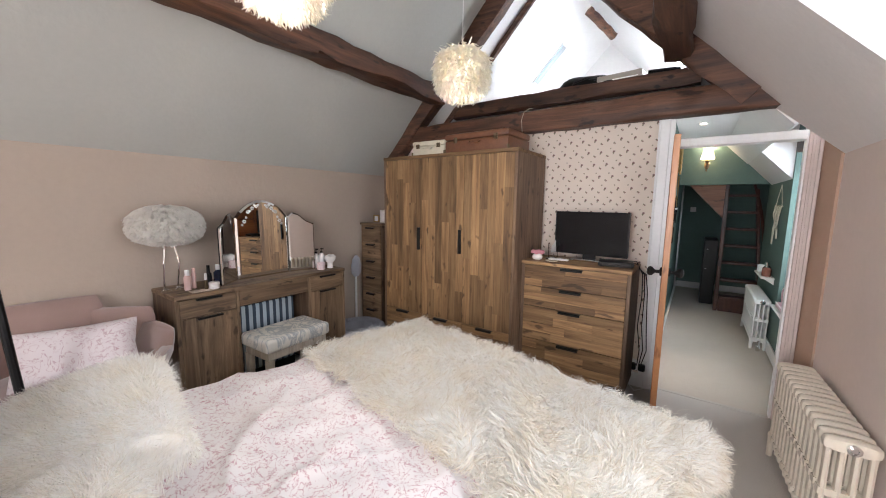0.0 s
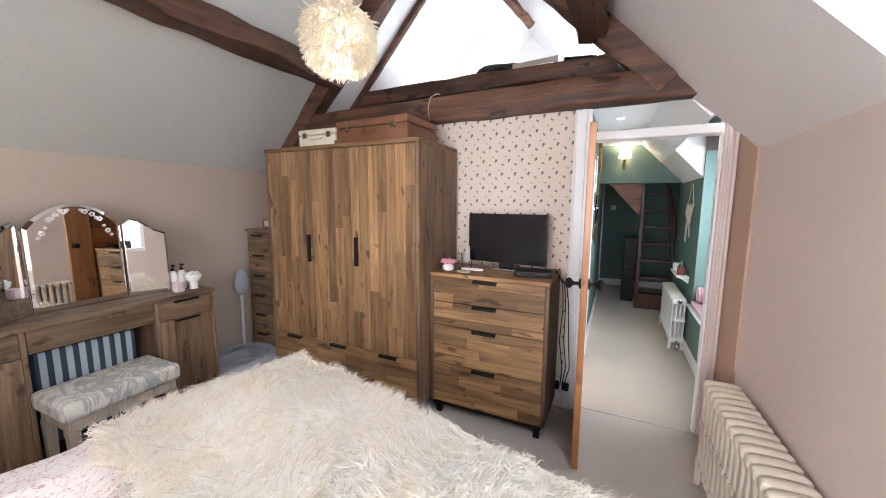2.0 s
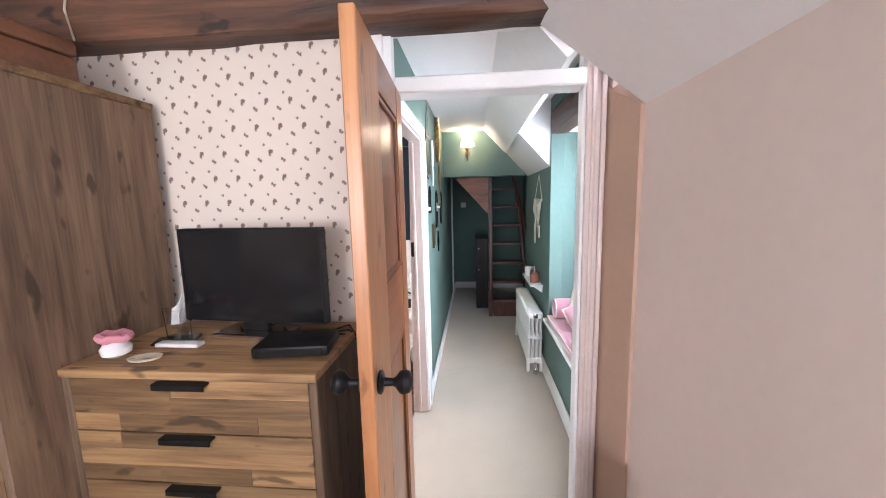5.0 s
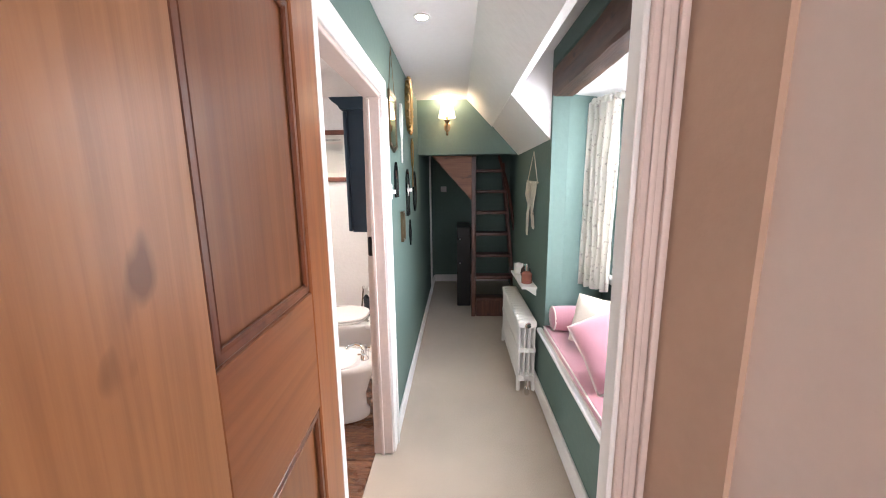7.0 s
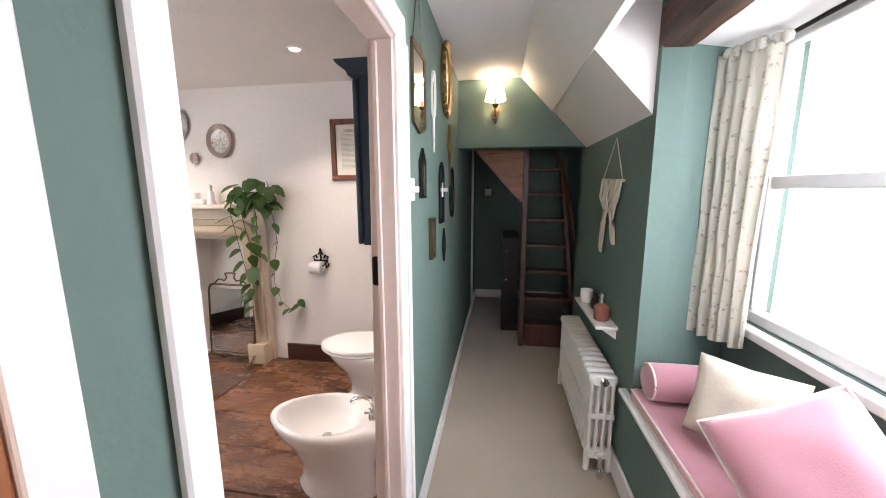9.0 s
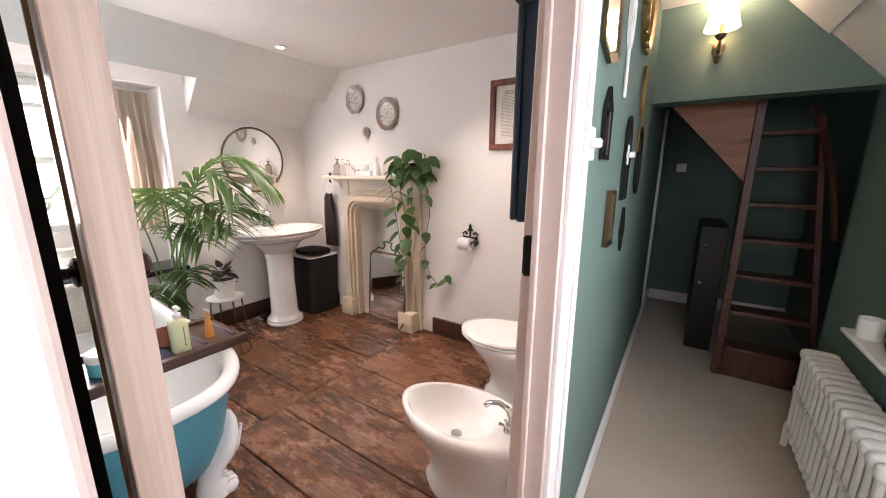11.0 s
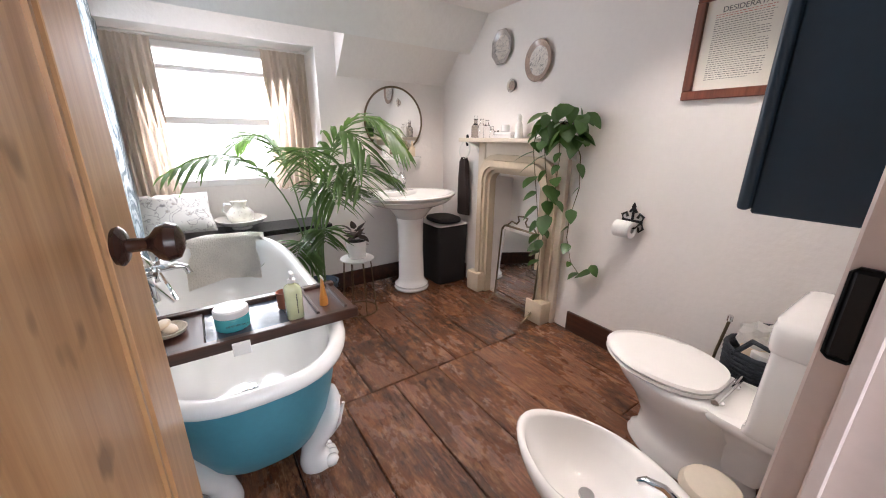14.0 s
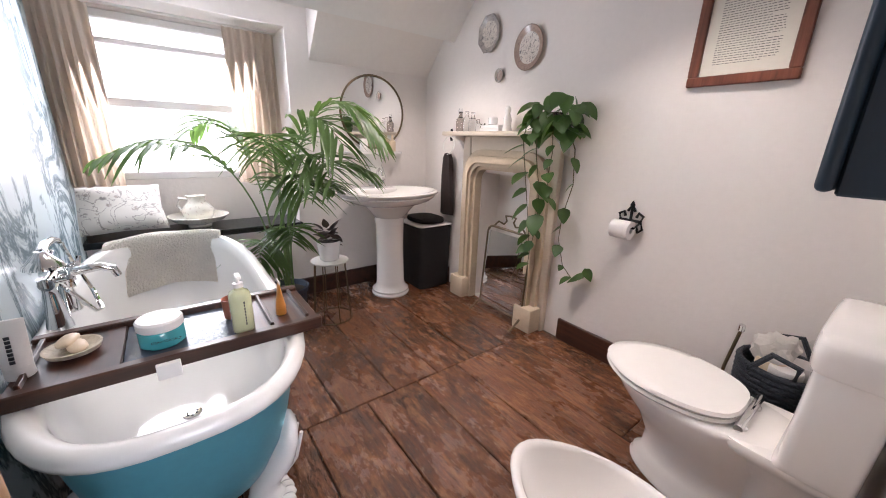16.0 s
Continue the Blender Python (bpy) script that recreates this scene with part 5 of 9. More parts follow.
for i in range(6500):
    u, v = rs.uniform(-1.12, 1.08), rs.uniform(-0.89, 0.26)
    nrm = Vector((0, 0, 1))
    if abs(u) > 0.9:
        nrm = Vector((math.copysign(1, u), 0, 0.25))
    if v > 0.03:
        nrm = nrm + Vector((0, 1.2, -0.3))
    a = 8.0 * noise.noise(Vector((u * 2.4, v * 2.4, 7))) + rs.gauss(0, 0.7)
    flow = Vector((math.cos(a), math.sin(a), 0))
    hang = Vector((0, 0, -0.25 if (abs(u) > 0.9 or v > 0.03) else 0))
    lock = (nrm * rs.uniform(0.2, 0.65) + flow * rs.uniform(0.5, 1.0) + hang).normalized() * rs.uniform(0.04, 0.075)
    x, y, z = bed_top(u, v)
    tip = Vector((x * 1.03, y, z + 0.03)) + lock
    for k in range(13):
        x, y, z = bed_top(u + rs.gauss(0, 0.011), v + rs.gauss(0, 0.011))
        p = Vector((x * 1.03, y, z + 0.03))
        roots.append(p)
        tips.append(p + (tip - p) * rs.uniform(0.75, 1.1) + Vector((rs.gauss(0, 0.006), rs.gauss(0, 0.006), rs.gauss(0, 0.006))))
        wid.append(rs.uniform(0.0016, 0.0034))
part("long_hair", blades("long_hair", roots, tips, np.array(wid), M["fur"], 1.1), None, throw)


def fur_pillow(at, turn, w, d, h, seed, lean):
    p = thing("fur_pillow", at, 0, "large fluffy cream faux-fur pillow at bed head", "pillow", "fur pillows on the bed")
    p.matrix_basis = pose(*at, lean, 0, turn)
    bm = cushion_bm(w, d, h, 16, seed=seed)
    vs = [(v.co.copy(), v.normal.copy()) for v in bm.verts]
    bm.normal_update()
    faces = [(f.calc_center_median(), f.normal.copy(), [v.co.copy() for v in f.verts]) for f in bm.faces]
    part("cover", bm, M["fur_soft"], p, smooth=80)
    rr = random.Random(seed)
    roots, tips = [], []
    for c, n, q in faces:
        if c.z < h * 0.25 and n.z < 0:
            continue
        for k in range(64):
            a, b = rr.random(), rr.random()
            pt = (q[0] * (1 - a) + q[1] * a) * (1 - b) + (q[3] * (1 - a) + q[2] * a) * b
            dd = n * 0.7 + Vector((rr.gauss(0.35, 0.22), rr.gauss(-0.35, 0.22), rr.gauss(-0.1, 0.2)))
            roots.append(pt)
            tips.append(pt + dd.normalized() * rr.uniform(0.035, 0.055))
    part("soft_fur", blades("soft_fur", roots, tips, 0.0019, M["fur_soft"], 0.5), None, p)
    return p


M["fur_soft"] = long_hair("fur_soft", (0.80, 0.74, 0.66), (0.88, 0.85, 0.80), (0.93, 0.91, 0.88))
fur_pillow((-1.55, 0.33, 0.60), -12, 0.72, 0.55, 0.27, 2, 12)
fur_pillow((-0.95, 0.12, 0.60), -12, 0.66, 0.5, 0.24, 6, 20)


# ---- column radiators ----
def column_radiator(name, at, turn, n, pitch, h, depth, cols, material, label, foot=0.09):
    """Cast-iron sections side by side along x, standing on feet; depth along y."""
    rad = thing(name, at, turn, label, "radiator")
    bm = bmesh.new()
    w = pitch * 0.42
    gap = depth / cols
    for c in range(cols):
        y = -depth / 2 + gap * (c + 0.5)
        loops = []
        for z, k in ((foot + 0.03, 0.9), (foot + 0.08, 0.8), (h - 0.08, 0.8), (h - 0.03, 0.95)):
            loops.append([(w * k * math.cos(2 * math.pi * q / 8), y + gap * 0.36 * k * math.sin(2 * math.pi * q / 8), z) for q in range(8)])
        rings(bm, loops)
    for z0, z1 in ((foot, foot + 0.055), (h - 0.06, h)):
        prof = superellipse(0, (z0 + z1) / 2, depth / 2, (z1 - z0) / 2, 0, 4, 20)
        zc = (z0 + z1) / 2
        rings(bm, [[(xx, q[0] * k, zc + (q[1] - zc) * k) for q in prof] for xx, k in ((-w, 0.8), (-w * 0.6, 0.97), (0, 1.0), (w * 0.6, 0.97), (w, 0.8))])
    box(bm, -w * 0.7, w * 0.7, -depth / 2 + 0.006, depth / 2 - 0.006, foot + (h - foot) * 0.48, foot + (h - foot) * 0.48 + 0.03)
    sec = mesh_of("section", bm, material, 40)
    for i in range(n):
        ob = part("section", sec, None, rad)
        ob.location.x = (i - (n - 1) / 2) * pitch
    for s in (-1, 1):
        x = s * (n - 1) / 2 * pitch
        for y in (-depth * 0.38, depth * 0.38):
            bm = tube(bmesh.new(), [(x, y, foot + 0.02), (x, y * 1.06, 0.0)], 0.018, 10, 0.014)
            part("foot", bm, material, rad)
        for zz in (foot + 0.03, h - 0.03):
            bm = bmesh.new()
            lathe(bm, [(0.0, 0), (0.022, 0), (0.022, 0.012), (0.012, 0.016), (0.01, 0.012), (0.0, 0.012)], 14, cap=False)
            bmesh.ops.rotate(bm, verts=bm.verts[:], cent=(0, 0, 0), matrix=Matrix.Rotation(radians(90 * s), 3, "Y"))
            bmesh.ops.translate(bm, verts=bm.verts[:], vec=(x + s * w, 0, zz))
            part("plug", bm, M["chrome"] if zz > 0.3 else material, rad)
    return rad


column_radiator("radiator", (0.568, 2.53, 0), 92, 14, 0.062, 0.6, 0.17, 4, M["cream_iron"], "cream painted cast-iron column radiator on bedroom wall", 0.1)

# ---- on the chest ----
TZ = CH + 0.001
tv = thing("television", (-0.70, 3.19, TZ), -5, "black flat-screen television switched off on chest", "television")
part("screen", boxm(-0.283, 0.283, -0.006, 0.0, 0.057, 0.395), M["black_gloss"], tv, "dark glossy blank screen")
bm = boxm(-0.29, 0.29, -0.008, 0.03, 0.05, 0.057, bevel=0.002)
box(bm, -0.29, 0.29, -0.008, 0.03, 0.395, 0.402, bevel=0.002)
for a in (-0.29, 0.283):
    box(bm, a, a + 0.007, -0.008, 0.03, 0.057, 0.395)
box(bm, -0.283, 0.283, 0.0005, 0.03, 0.057, 0.395)
part("bezel", bm, M["black_metal"], tv)
part("stand", boxm(-0.14, 0.14, -0.07, 0.07, 0, 0.018, bevel=0.005), M["chrome"], tv, "brushed silver stand bar")
part("neck", boxm(-0.05, 0.05, -0.002, 0.028, 0.018, 0.09, bevel=0.004), M["black_metal"], tv)
stb = thing("set_top_box", (-0.47, 3.06, TZ), 8, "black set-top box beside television", "set-top box")
part("case", boxm(-0.12, 0.12, -0.08, 0.08, 0.004, 0.042, bevel=0.01, seg=2), M["black_metal"], stb)
part("front_panel", boxm(-0.1, 0.1, -0.082, -0.079, 0.01, 0.034), M["black_gloss"], stb)
for x in (-0.08, 0.08):
    part("foot", boxm(x - 0.01, x + 0.01, -0.05, 0.05, 0, 0.005), M["black_metal"], stb)
M["pink_cloth"] = plain("pink_cloth", (0.62, 0.25, 0.30), 0.8)
jar_ = thing("ring_jar", (-1.06, 2.99, TZ), 0, "small white jar topped with pink scrunchie", "jar")
part("body", lathe(bmesh.new(), [(0.025, 0), (0.04, 0.01), (0.043, 0.03), (0.03, 0.048), (0.02, 0.052)], 20), M["ceramic"], jar_)
bm = bmesh.new()
tube(bm, [(0.045 * math.cos(a / 16 * 6.283), 0.03 * math.sin(a / 16 * 6.283), 0.066 + 0.004 * math.sin(a * 2)) for a in range(17)], 0.014, 8)
part("scrunchie", bm, M["pink_cloth"], jar_, "pink fabric scrunchie")
solo("glass_beaker", lathe(bmesh.new(), [(0.034, 0), (0.038, 0.004), (0.044, 0.11), (0.041, 0.11), (0.035, 0.008), (0.01, 0.006)], 20, (-0.985, 3.16, TZ)), M["glass"], "clear glass tumbler with tissue", "tumbler")
bm = bmesh.new()
for k in range(5):
    a = k * 1.3
    prism(bm, [(-0.02, 0), (0.02, 0.002), (0.014, 0.07 + 0.01 * k), (-0.01, 0.06)], 1, 3.15 + 0.006 * k, 3.152 + 0.006 * k)
    bmesh.ops.translate(bm, verts=bm.verts[-8:], vec=(-0.985, 0, TZ + 0.05))
solo("tissue", bm, M["white_plastic"], "crumpled white tissue in tumbler", "tissue", smooth=0)
solo("remote_control", boxm(-0.99, -0.83, 3.055, 3.095, TZ, TZ + 0.014, bevel=0.005, seg=2), M["white_plastic"], "slim white remote control on chest", "remote control")
ob = solo("phone", boxm(-0.07, 0.07, -0.035, 0.035, 0, 0.009, bevel=0.003), M["black_gloss"], "black phone lying on chest", "phone")
ob.matrix_basis = pose(-0.96, 3.12, TZ, 0, 0, 20)
ob = solo("wooden_dish", lathe(bmesh.new(), [(0.02, 0), (0.045, 0.004), (0.05, 0.012), (0.044, 0.01), (0.01, 0.006)], 20, sy=0.6), M["limed"], "small oval wooden dish on chest", "dish")
ob.matrix_basis = pose(-0.93, 2.96, TZ, 0, 0, 15)

# cables and plug by the chest
for i, dx in enumerate((0.0, 0.012, 0.025)):
    pts = [(-0.42 + dx, 3.16, TZ + 0.02), (-0.35, 3.22, TZ + 0.03 - 0.02 * i), (-0.305 + dx, 3.25, 0.98), (-0.30 + dx * 1.4, 3.28, 0.8 + 0.02 * i), (-0.315 + dx * 2.5, 3.29, 0.55), (-0.29 + dx * 2, 3.31, 0.35), (-0.30 + dx, 3.33, 0.2)]
    solo("power_cable", tube(bmesh.new(), pts, 0.0038, 6), M["black_metal"], "black power cable trailing down wall", "cable", "cables behind the chest")
sock = thing("wall_socket", (-0.30, 3.376, 0.19), 0, "white double wall socket with black plugs", "socket")
part("plate", boxm(-0.07, 0.07, -0.01, 0.02, -0.043, 0.043, bevel=0.004), M["white_plastic"], sock)
for x in (-0.032, 0.035):
    part("plug", boxm(x - 0.025, x + 0.025, -0.055, -0.01, -0.03, 0.025, bevel=0.008), M["black_metal"], sock)
solo("white_cable", tube(bmesh.new(), [(-0.33, 3.34, 0.15), (-0.36, 3.3, 0.06), (-0.3, 3.27, 0.012), (-0.24, 3.31, 0.03), (-0.26, 3.35, 0.14)], 0.004, 6), M["white_plastic"], "looped white cable on floor", "cable")


# ---- suitcases on the wardrobe ----
def suitcase(at, turn, w, d, h, material, trim, label):
    s = thing("suitcase", at, turn, label, "suitcase")
    part("base", boxm(-w / 2, w / 2, -d / 2, d / 2, 0, h * 0.66, bevel=0.012, seg=2), material, s)
    part("lid", boxm(-w / 2 - 0.003, w / 2 + 0.003, -d / 2 - 0.003, d / 2 + 0.003, h * 0.66 + 0.002, h, bevel=0.014, seg=2), material, s)
    for x in (-w * 0.32, w * 0.32):
        bm = boxm(x - 0.018, x + 0.018, -d / 2 - 0.01, -d / 2 + 0.002, h * 0.5, h * 0.8, bevel=0.003)
        box(bm, x - 0.009, x + 0.009, -d / 2 - 0.016, -d / 2 - 0.008, h * 0.56, h * 0.74, bevel=0.003)
        part("latch", bm, trim, s)
    part("handle", tube(bmesh.new(), [(-0.05, -d / 2, h * 0.5), (-0.045, -d / 2 - 0.025, h * 0.42), (0, -d / 2 - 0.03, h * 0.38), (0.045, -d / 2 - 0.025, h * 0.42), (0.05, -d / 2, h * 0.5)], 0.008, 8), material, s)
    for sx in (-1, 1):
        part("corner", boxm(sx * w / 2 - 0.012, sx * w / 2 + 0.006, -d / 2 - 0.005, -d / 2 + 0.02, 0.0, 0.035, bevel=0.004), trim, s)
    return s


M["tan_leather"] = surface("tan_leather", (0.16, 0.064, 0.03), 0.45, var=0.4, scale=7, fine=60, relief=0.35)
M["cream_leather"] = surface("cream_leather", (0.62, 0.56, 0.44), 0.5, var=0.12, scale=9, fine=70, relief=0.2)
suitcase((-2.08, 2.93, WH + 0.001), 2, 0.36, 0.26, 0.13, M["cream_leather"], M["old_brass"], "small vintage cream suitcase on wardrobe")
suitcase((-1.56, 2.98, WH + 0.001), -2, 0.62, 0.40, 0.16, M["tan_leather"], M["old_brass"], "large scuffed vintage brown leather suitcase on wardrobe")


# ---- feather pendants ----


def lit_feather(name):
    m, nt, nodes, links, b = nodes_of(name)
    g = nodes.new("ShaderNodeNewGeometry")
    c = ramp(nt, g.outputs["Random Per Island"], [(0.0, (0.84, 0.77, 0.64)), (1.0, (0.92, 0.88, 0.82))])
    links.new(c, b.inputs["Base Color"])
    b.inputs["Roughness"].default_value = 0.8
    tr = nodes.new("ShaderNodeBsdfTranslucent")
    tr.inputs["Color"].default_value = (0.93, 0.88, 0.76, 1)
    mx = nodes.new("ShaderNodeMixShader")
    mx.inputs[0].default_value = 0.55
    out = nodes["Material Output"]
    links.new(b.outputs[0], mx.inputs[1])
    links.new(tr.outputs[0], mx.inputs[2])
    links.new(mx.outputs[0], out.inputs[0])
    return m


M["feather_glow"] = lit_feather("feather_glow")
M["bulb_glow"] = glowing("bulb_glow", (1.0, 0.9, 0.74), 120.0)
M["frosted"] = plain("frosted", (0.8, 0.76, 0.7), 0.7)


def pendant(at, top, r, seed):
    p = thing("pendant_lamp", at, 0, "lit shaggy white feather ball pendant lamp", "pendant lamp", "feather pendants")
    rr = random.Random(seed)
    roots, tips, wid = [], [], []
    for i in range(4200):
        z = rr.uniform(-0.95, 0.98)
        a = rr.uniform(0, 6.283)
        s = math.sqrt(1 - min(1, abs(z)) ** 3)
        q = Vector((math.cos(a) * s * r * 0.8, math.sin(a) * s * r * 0.8, z * r * 0.78))
        n = q.normalized()
        d = n * 0.55 + Vector((rr.gauss(0, 0.35), rr.gauss(0, 0.35), -0.85 + rr.gauss(0, 0.25)))
        roots.append(q)
        tips.append(q + d.normalized() * rr.uniform(0.05, 0.085))
        wid.append(rr.uniform(0.008, 0.016))
    part("shade", blades("shade", roots, tips, np.array(wid), M["feather_glow"], 0.7), None, p, "shaggy white feather shade")
    part("bulb", lathe(bmesh.new(), [(0.012, 0.05), (0.016, 0.03), (0.03, 0.0), (0.032, -0.02), (0.02, -0.045), (0.002, -0.052)], 16), M["bulb_glow"], p, "glowing warm bulb")
    part("flex", tube(bmesh.new(), [(0, 0, 0.05), (0, 0, top - at[2])], 0.0028, 6), M["white_plastic"], p, "thin white flex")
    part("ceiling_rose", lathe(bmesh.new(), [(0.05, 0), (0.05, -0.012), (0.02, -0.03), (0.004, -0.035)][::-1], 16, (0, 0, top - at[2] - 0.002)), M["white_plastic"], p)
    bulb("pendant_bulb", (at[0], at[1], at[2] - 0.02), 66, (1.0, 0.92, 0.8))
    return p


pendant((-1.42, 2.33, 2.42), 3.74, 0.195, 4)
pendant((-1.36, 0.95, 2.42), 3.78, 0.195, 8)

# ---- stored in the loft ----
bag = thing("holdall", (-1.08, 4.3, 2.53), 12, "black soft holdall stored in loft", "bag")
bm = cushion_bm(0.55, 0.32, 0.26, 12, seed=3)
part("body", bm, M["black_metal"], bag, smooth=60)
part("strap", tube(bmesh.new(), [(-0.15, -0.16, 0.1), (-0.12, -0.2, 0.16), (0, -0.2, 0.2), (0.12, -0.2, 0.16), (0.15, -0.16, 0.1)], 0.01, 6), M["black_metal"], bag)
bag.location.z = 2.60
M["card"] = plain("card", (0.38, 0.33, 0.28), 0.85)
bx = thing("crate", (-0.70, 4.12, 2.60), -6, "pale slatted wooden crate stored in loft", "crate")
for z in (0.0, 0.055, 0.11):
    for y in (-0.14, 0.128):
        part("slat", boxm(-0.2, 0.2, y, y + 0.012, z, z + 0.043, bevel=0.002), M["card"], bx)
    for x in (-0.2, 0.188):
        part("slat", boxm(x, x + 0.012, -0.127, 0.127, z, z + 0.043, bevel=0.002), M["card"], bx)
for x in (-0.185, 0.165):
    for y in (-0.125, 0.105):
        part("corner_post", boxm(x, x + 0.02, y, y + 0.02, 0, 0.16), M["card"], bx)
part("base", boxm(-0.187, 0.187, -0.126, 0.126, 0.004, 0.012), M["card"], bx)
db = thing("document_box", (-0.36, 4.08, 2.60), 10, "dark lidded document box in loft", "box")
part("body", boxm(-0.12, 0.12, -0.1, 0.1, 0, 0.1, bevel=0.004), M["black_metal"], db)
part("lid", boxm(-0.126, 0.126, -0.106, 0.106, 0.1, 0.125, bevel=0.004), M["black_gloss"], db)
solo("folded_mat", boxm(-1.95, -1.55, 4.2, 4.5, 2.60, 2.76, bevel=0.02, seg=2), M["black_metal"], "dark folded mat in loft", "mat")
solo("hook_wire", tube(bmesh.new(), [(-1.36, 3.27, 2.16), (-1.365, 3.255, 2.26), (-1.34, 3.25, 2.33), (-1.29, 3.25, 2.35), (-1.26, 3.25, 2.345)], 0.004, 6), M["limed"], "bent wire hook on beam", "hook")

# ---- landing ----
column_radiator("radiator", (0.645, 5.49, 0), 90, 15, 0.062, 0.55, 0.14, 4, M["white_iron"], "white painted cast-iron column radiator on landing", 0.08)
bm = lathe(bmesh.new(), [(0.016, 0.0), (0.02, 0.01), (0.02, 0.05), (0.012, 0.06), (0.012, 0.11)], 12, (0.645, 5.0, 0.0))
solo("radiator_valve", bm, M["chrome"], "chrome radiator valve on floor pipe", "valve")

# window seat
M["pink_linen"] = surface("pink_linen", (0.56, 0.26, 0.31), 0.85, var=0.12, scale=5, fine=220, relief=0.25, sheen=0.5)
M["piping"] = plain("piping", (0.74, 0.66, 0.62), 0.8)
M["stripe_linen"] = surface("stripe_linen", (0.6, 0.52, 0.43), 0.85, var=0.15, scale=14, fine=160, relief=0.3)
setting("window_seat_board", boxm(0.695, 1.15, 3.52, 4.98, 0.5, 0.525, bevel=0.006), M["gloss_white"], "white window seat board with moulded edge")
sc = thing("seat_cushion", (0, 0, 0.526), 0, "long pink linen window seat cushion with white piping", "cushion")
bm = boxm(0.72, 1.13, 3.54, 4.9, 0, 0.05, bevel=0.018, seg=3)
part("pad", bm, M["pink_linen"], sc, smooth=70)
for z in (0.046, 0.006):
    part("piping", tube(bmesh.new(), [(0.722, 3.56, z), (0.719, 4.0, z + 0.002), (0.722, 4.4, z), (0.72, 4.88, z + 0.001)], 0.005, 6), M["piping"], sc, "white piping")
bo = thing("bolster", (0, 0, 0.577), 0, "pink linen bolster with white piping", "bolster")
bm = bmesh.new()
prof = [(0.002, 0.0), (0.06, 0.004), (0.078, 0.02), (0.08, 0.1), (0.079, 0.3), (0.075, 0.345), (0.06, 0.362), (0.002, 0.366)]
rings(bm, [[(0.745 + z, 4.81 + r * math.cos(6.2832 * k / 24), 0.08 + r * math.sin(6.2832 * k / 24)) for k in range(24)] for r, z in prof])
part("body", bm, M["pink_linen"], bo, smooth=60)
for z in (0.012,):
    part("piping", tube(bmesh.new(), [(0.745 + z, 4.81 + 0.075 * math.cos(6.2832 * k / 24), 0.08 + 0.075 * math.sin(6.2832 * k / 24)) for k in range(25)], 0.005, 6), M["piping"], bo)


def seat_pillow(at, rot, w, h, m, label, seed, piped=True, spin=0):
    p = thing("pillow", at, 0, label, "cushion", "window seat cushions")
    p.matrix_basis = pose(*at, *rot) @ pose(0, 0, 0, 0, 0, spin)
    part("cover", cushion_bm(w, h, 0.17, 18, seed=seed), m, p, smooth=70)
    if piped:
        rim = []
        for k in range(41):
            a = 2 * math.pi * k / 40
            c, s = math.cos(a), math.sin(a)
            mx = max(abs(c), abs(s))
            u, v = c / mx, s / mx
            rim.append((u * w / 2 * (1 - 0.07 * (1 - abs(v)) * u * u) * 1.005, v * h / 2 * (1 - 0.07 * (1 - abs(u)) * v * v) * 1.005, 0.085))
        part("piping", tube(bmesh.new(), rim, 0.005, 6), M["piping"], p, "white piping")
    return p


seat_pillow((0.98, 4.55, 0.715), (0, -66, 46), 0.28, 0.30, M["stripe_linen"], "beige striped square cushion", 11, False)
seat_pillow((0.92, 4.20, 0.735), (0, -58, 48), 0.345, 0.345, M["pink_linen"], "large pink linen cushion with piping", 12, True, 40)
seat_pillow((1.06, 3.80, 0.745), (0, -66, 50), 0.34, 0.38, M["stripe_linen"], "beige striped square cushion", 13, False)


def drape(name, pts, z0, z1, amp, folds, material, label, group, head=0.05, flare=0.0, along=(0, 1), seed=1):
    """A gathered curtain hanging between two points of a rail, in soft folds."""
    (xa, ya), (xb, yb) = pts
    c = thing(name, (0, 0, 0), 0, label, "curtain", group)
    bm = bmesh.new()
    nu, nz = folds * 8, 24
    grid = []
    for j in range(nz + 1):
        f = j / nz
        z = z1 + (z0 - z1) * f
        row = []
        for i in range(nu + 1):
            u = i / nu
            k = amp * (0.45 + 0.55 * min(1, f * 3)) * math.sin(2 * math.pi * folds * u + 0.9 * math.sin(3 * f + u * 5 + seed)) + 0.006 * noise.noise(Vector((u * 8, f * 5, seed)))
            spread = 1 + flare * f * (u if flare > 0 else 1)
            x, y = xa + (xb - xa) * u * spread, ya + (yb - ya) * u * spread
            row.append(bm.verts.new((x + along[1] * k, y + along[0] * k, z + 0.006 * math.sin(u * 20 + seed) * f)))
        grid.append(row)
    for j in range(nz):
        for i in range(nu):
            bm.faces.new((grid[j][i], grid[j][i + 1], grid[j + 1][i + 1], grid[j + 1][i]))
    bmesh.ops.solidify(bm, geom=bm.faces[:], thickness=0.003)
    part("cloth", bm, material, c, smooth=80)
    return c


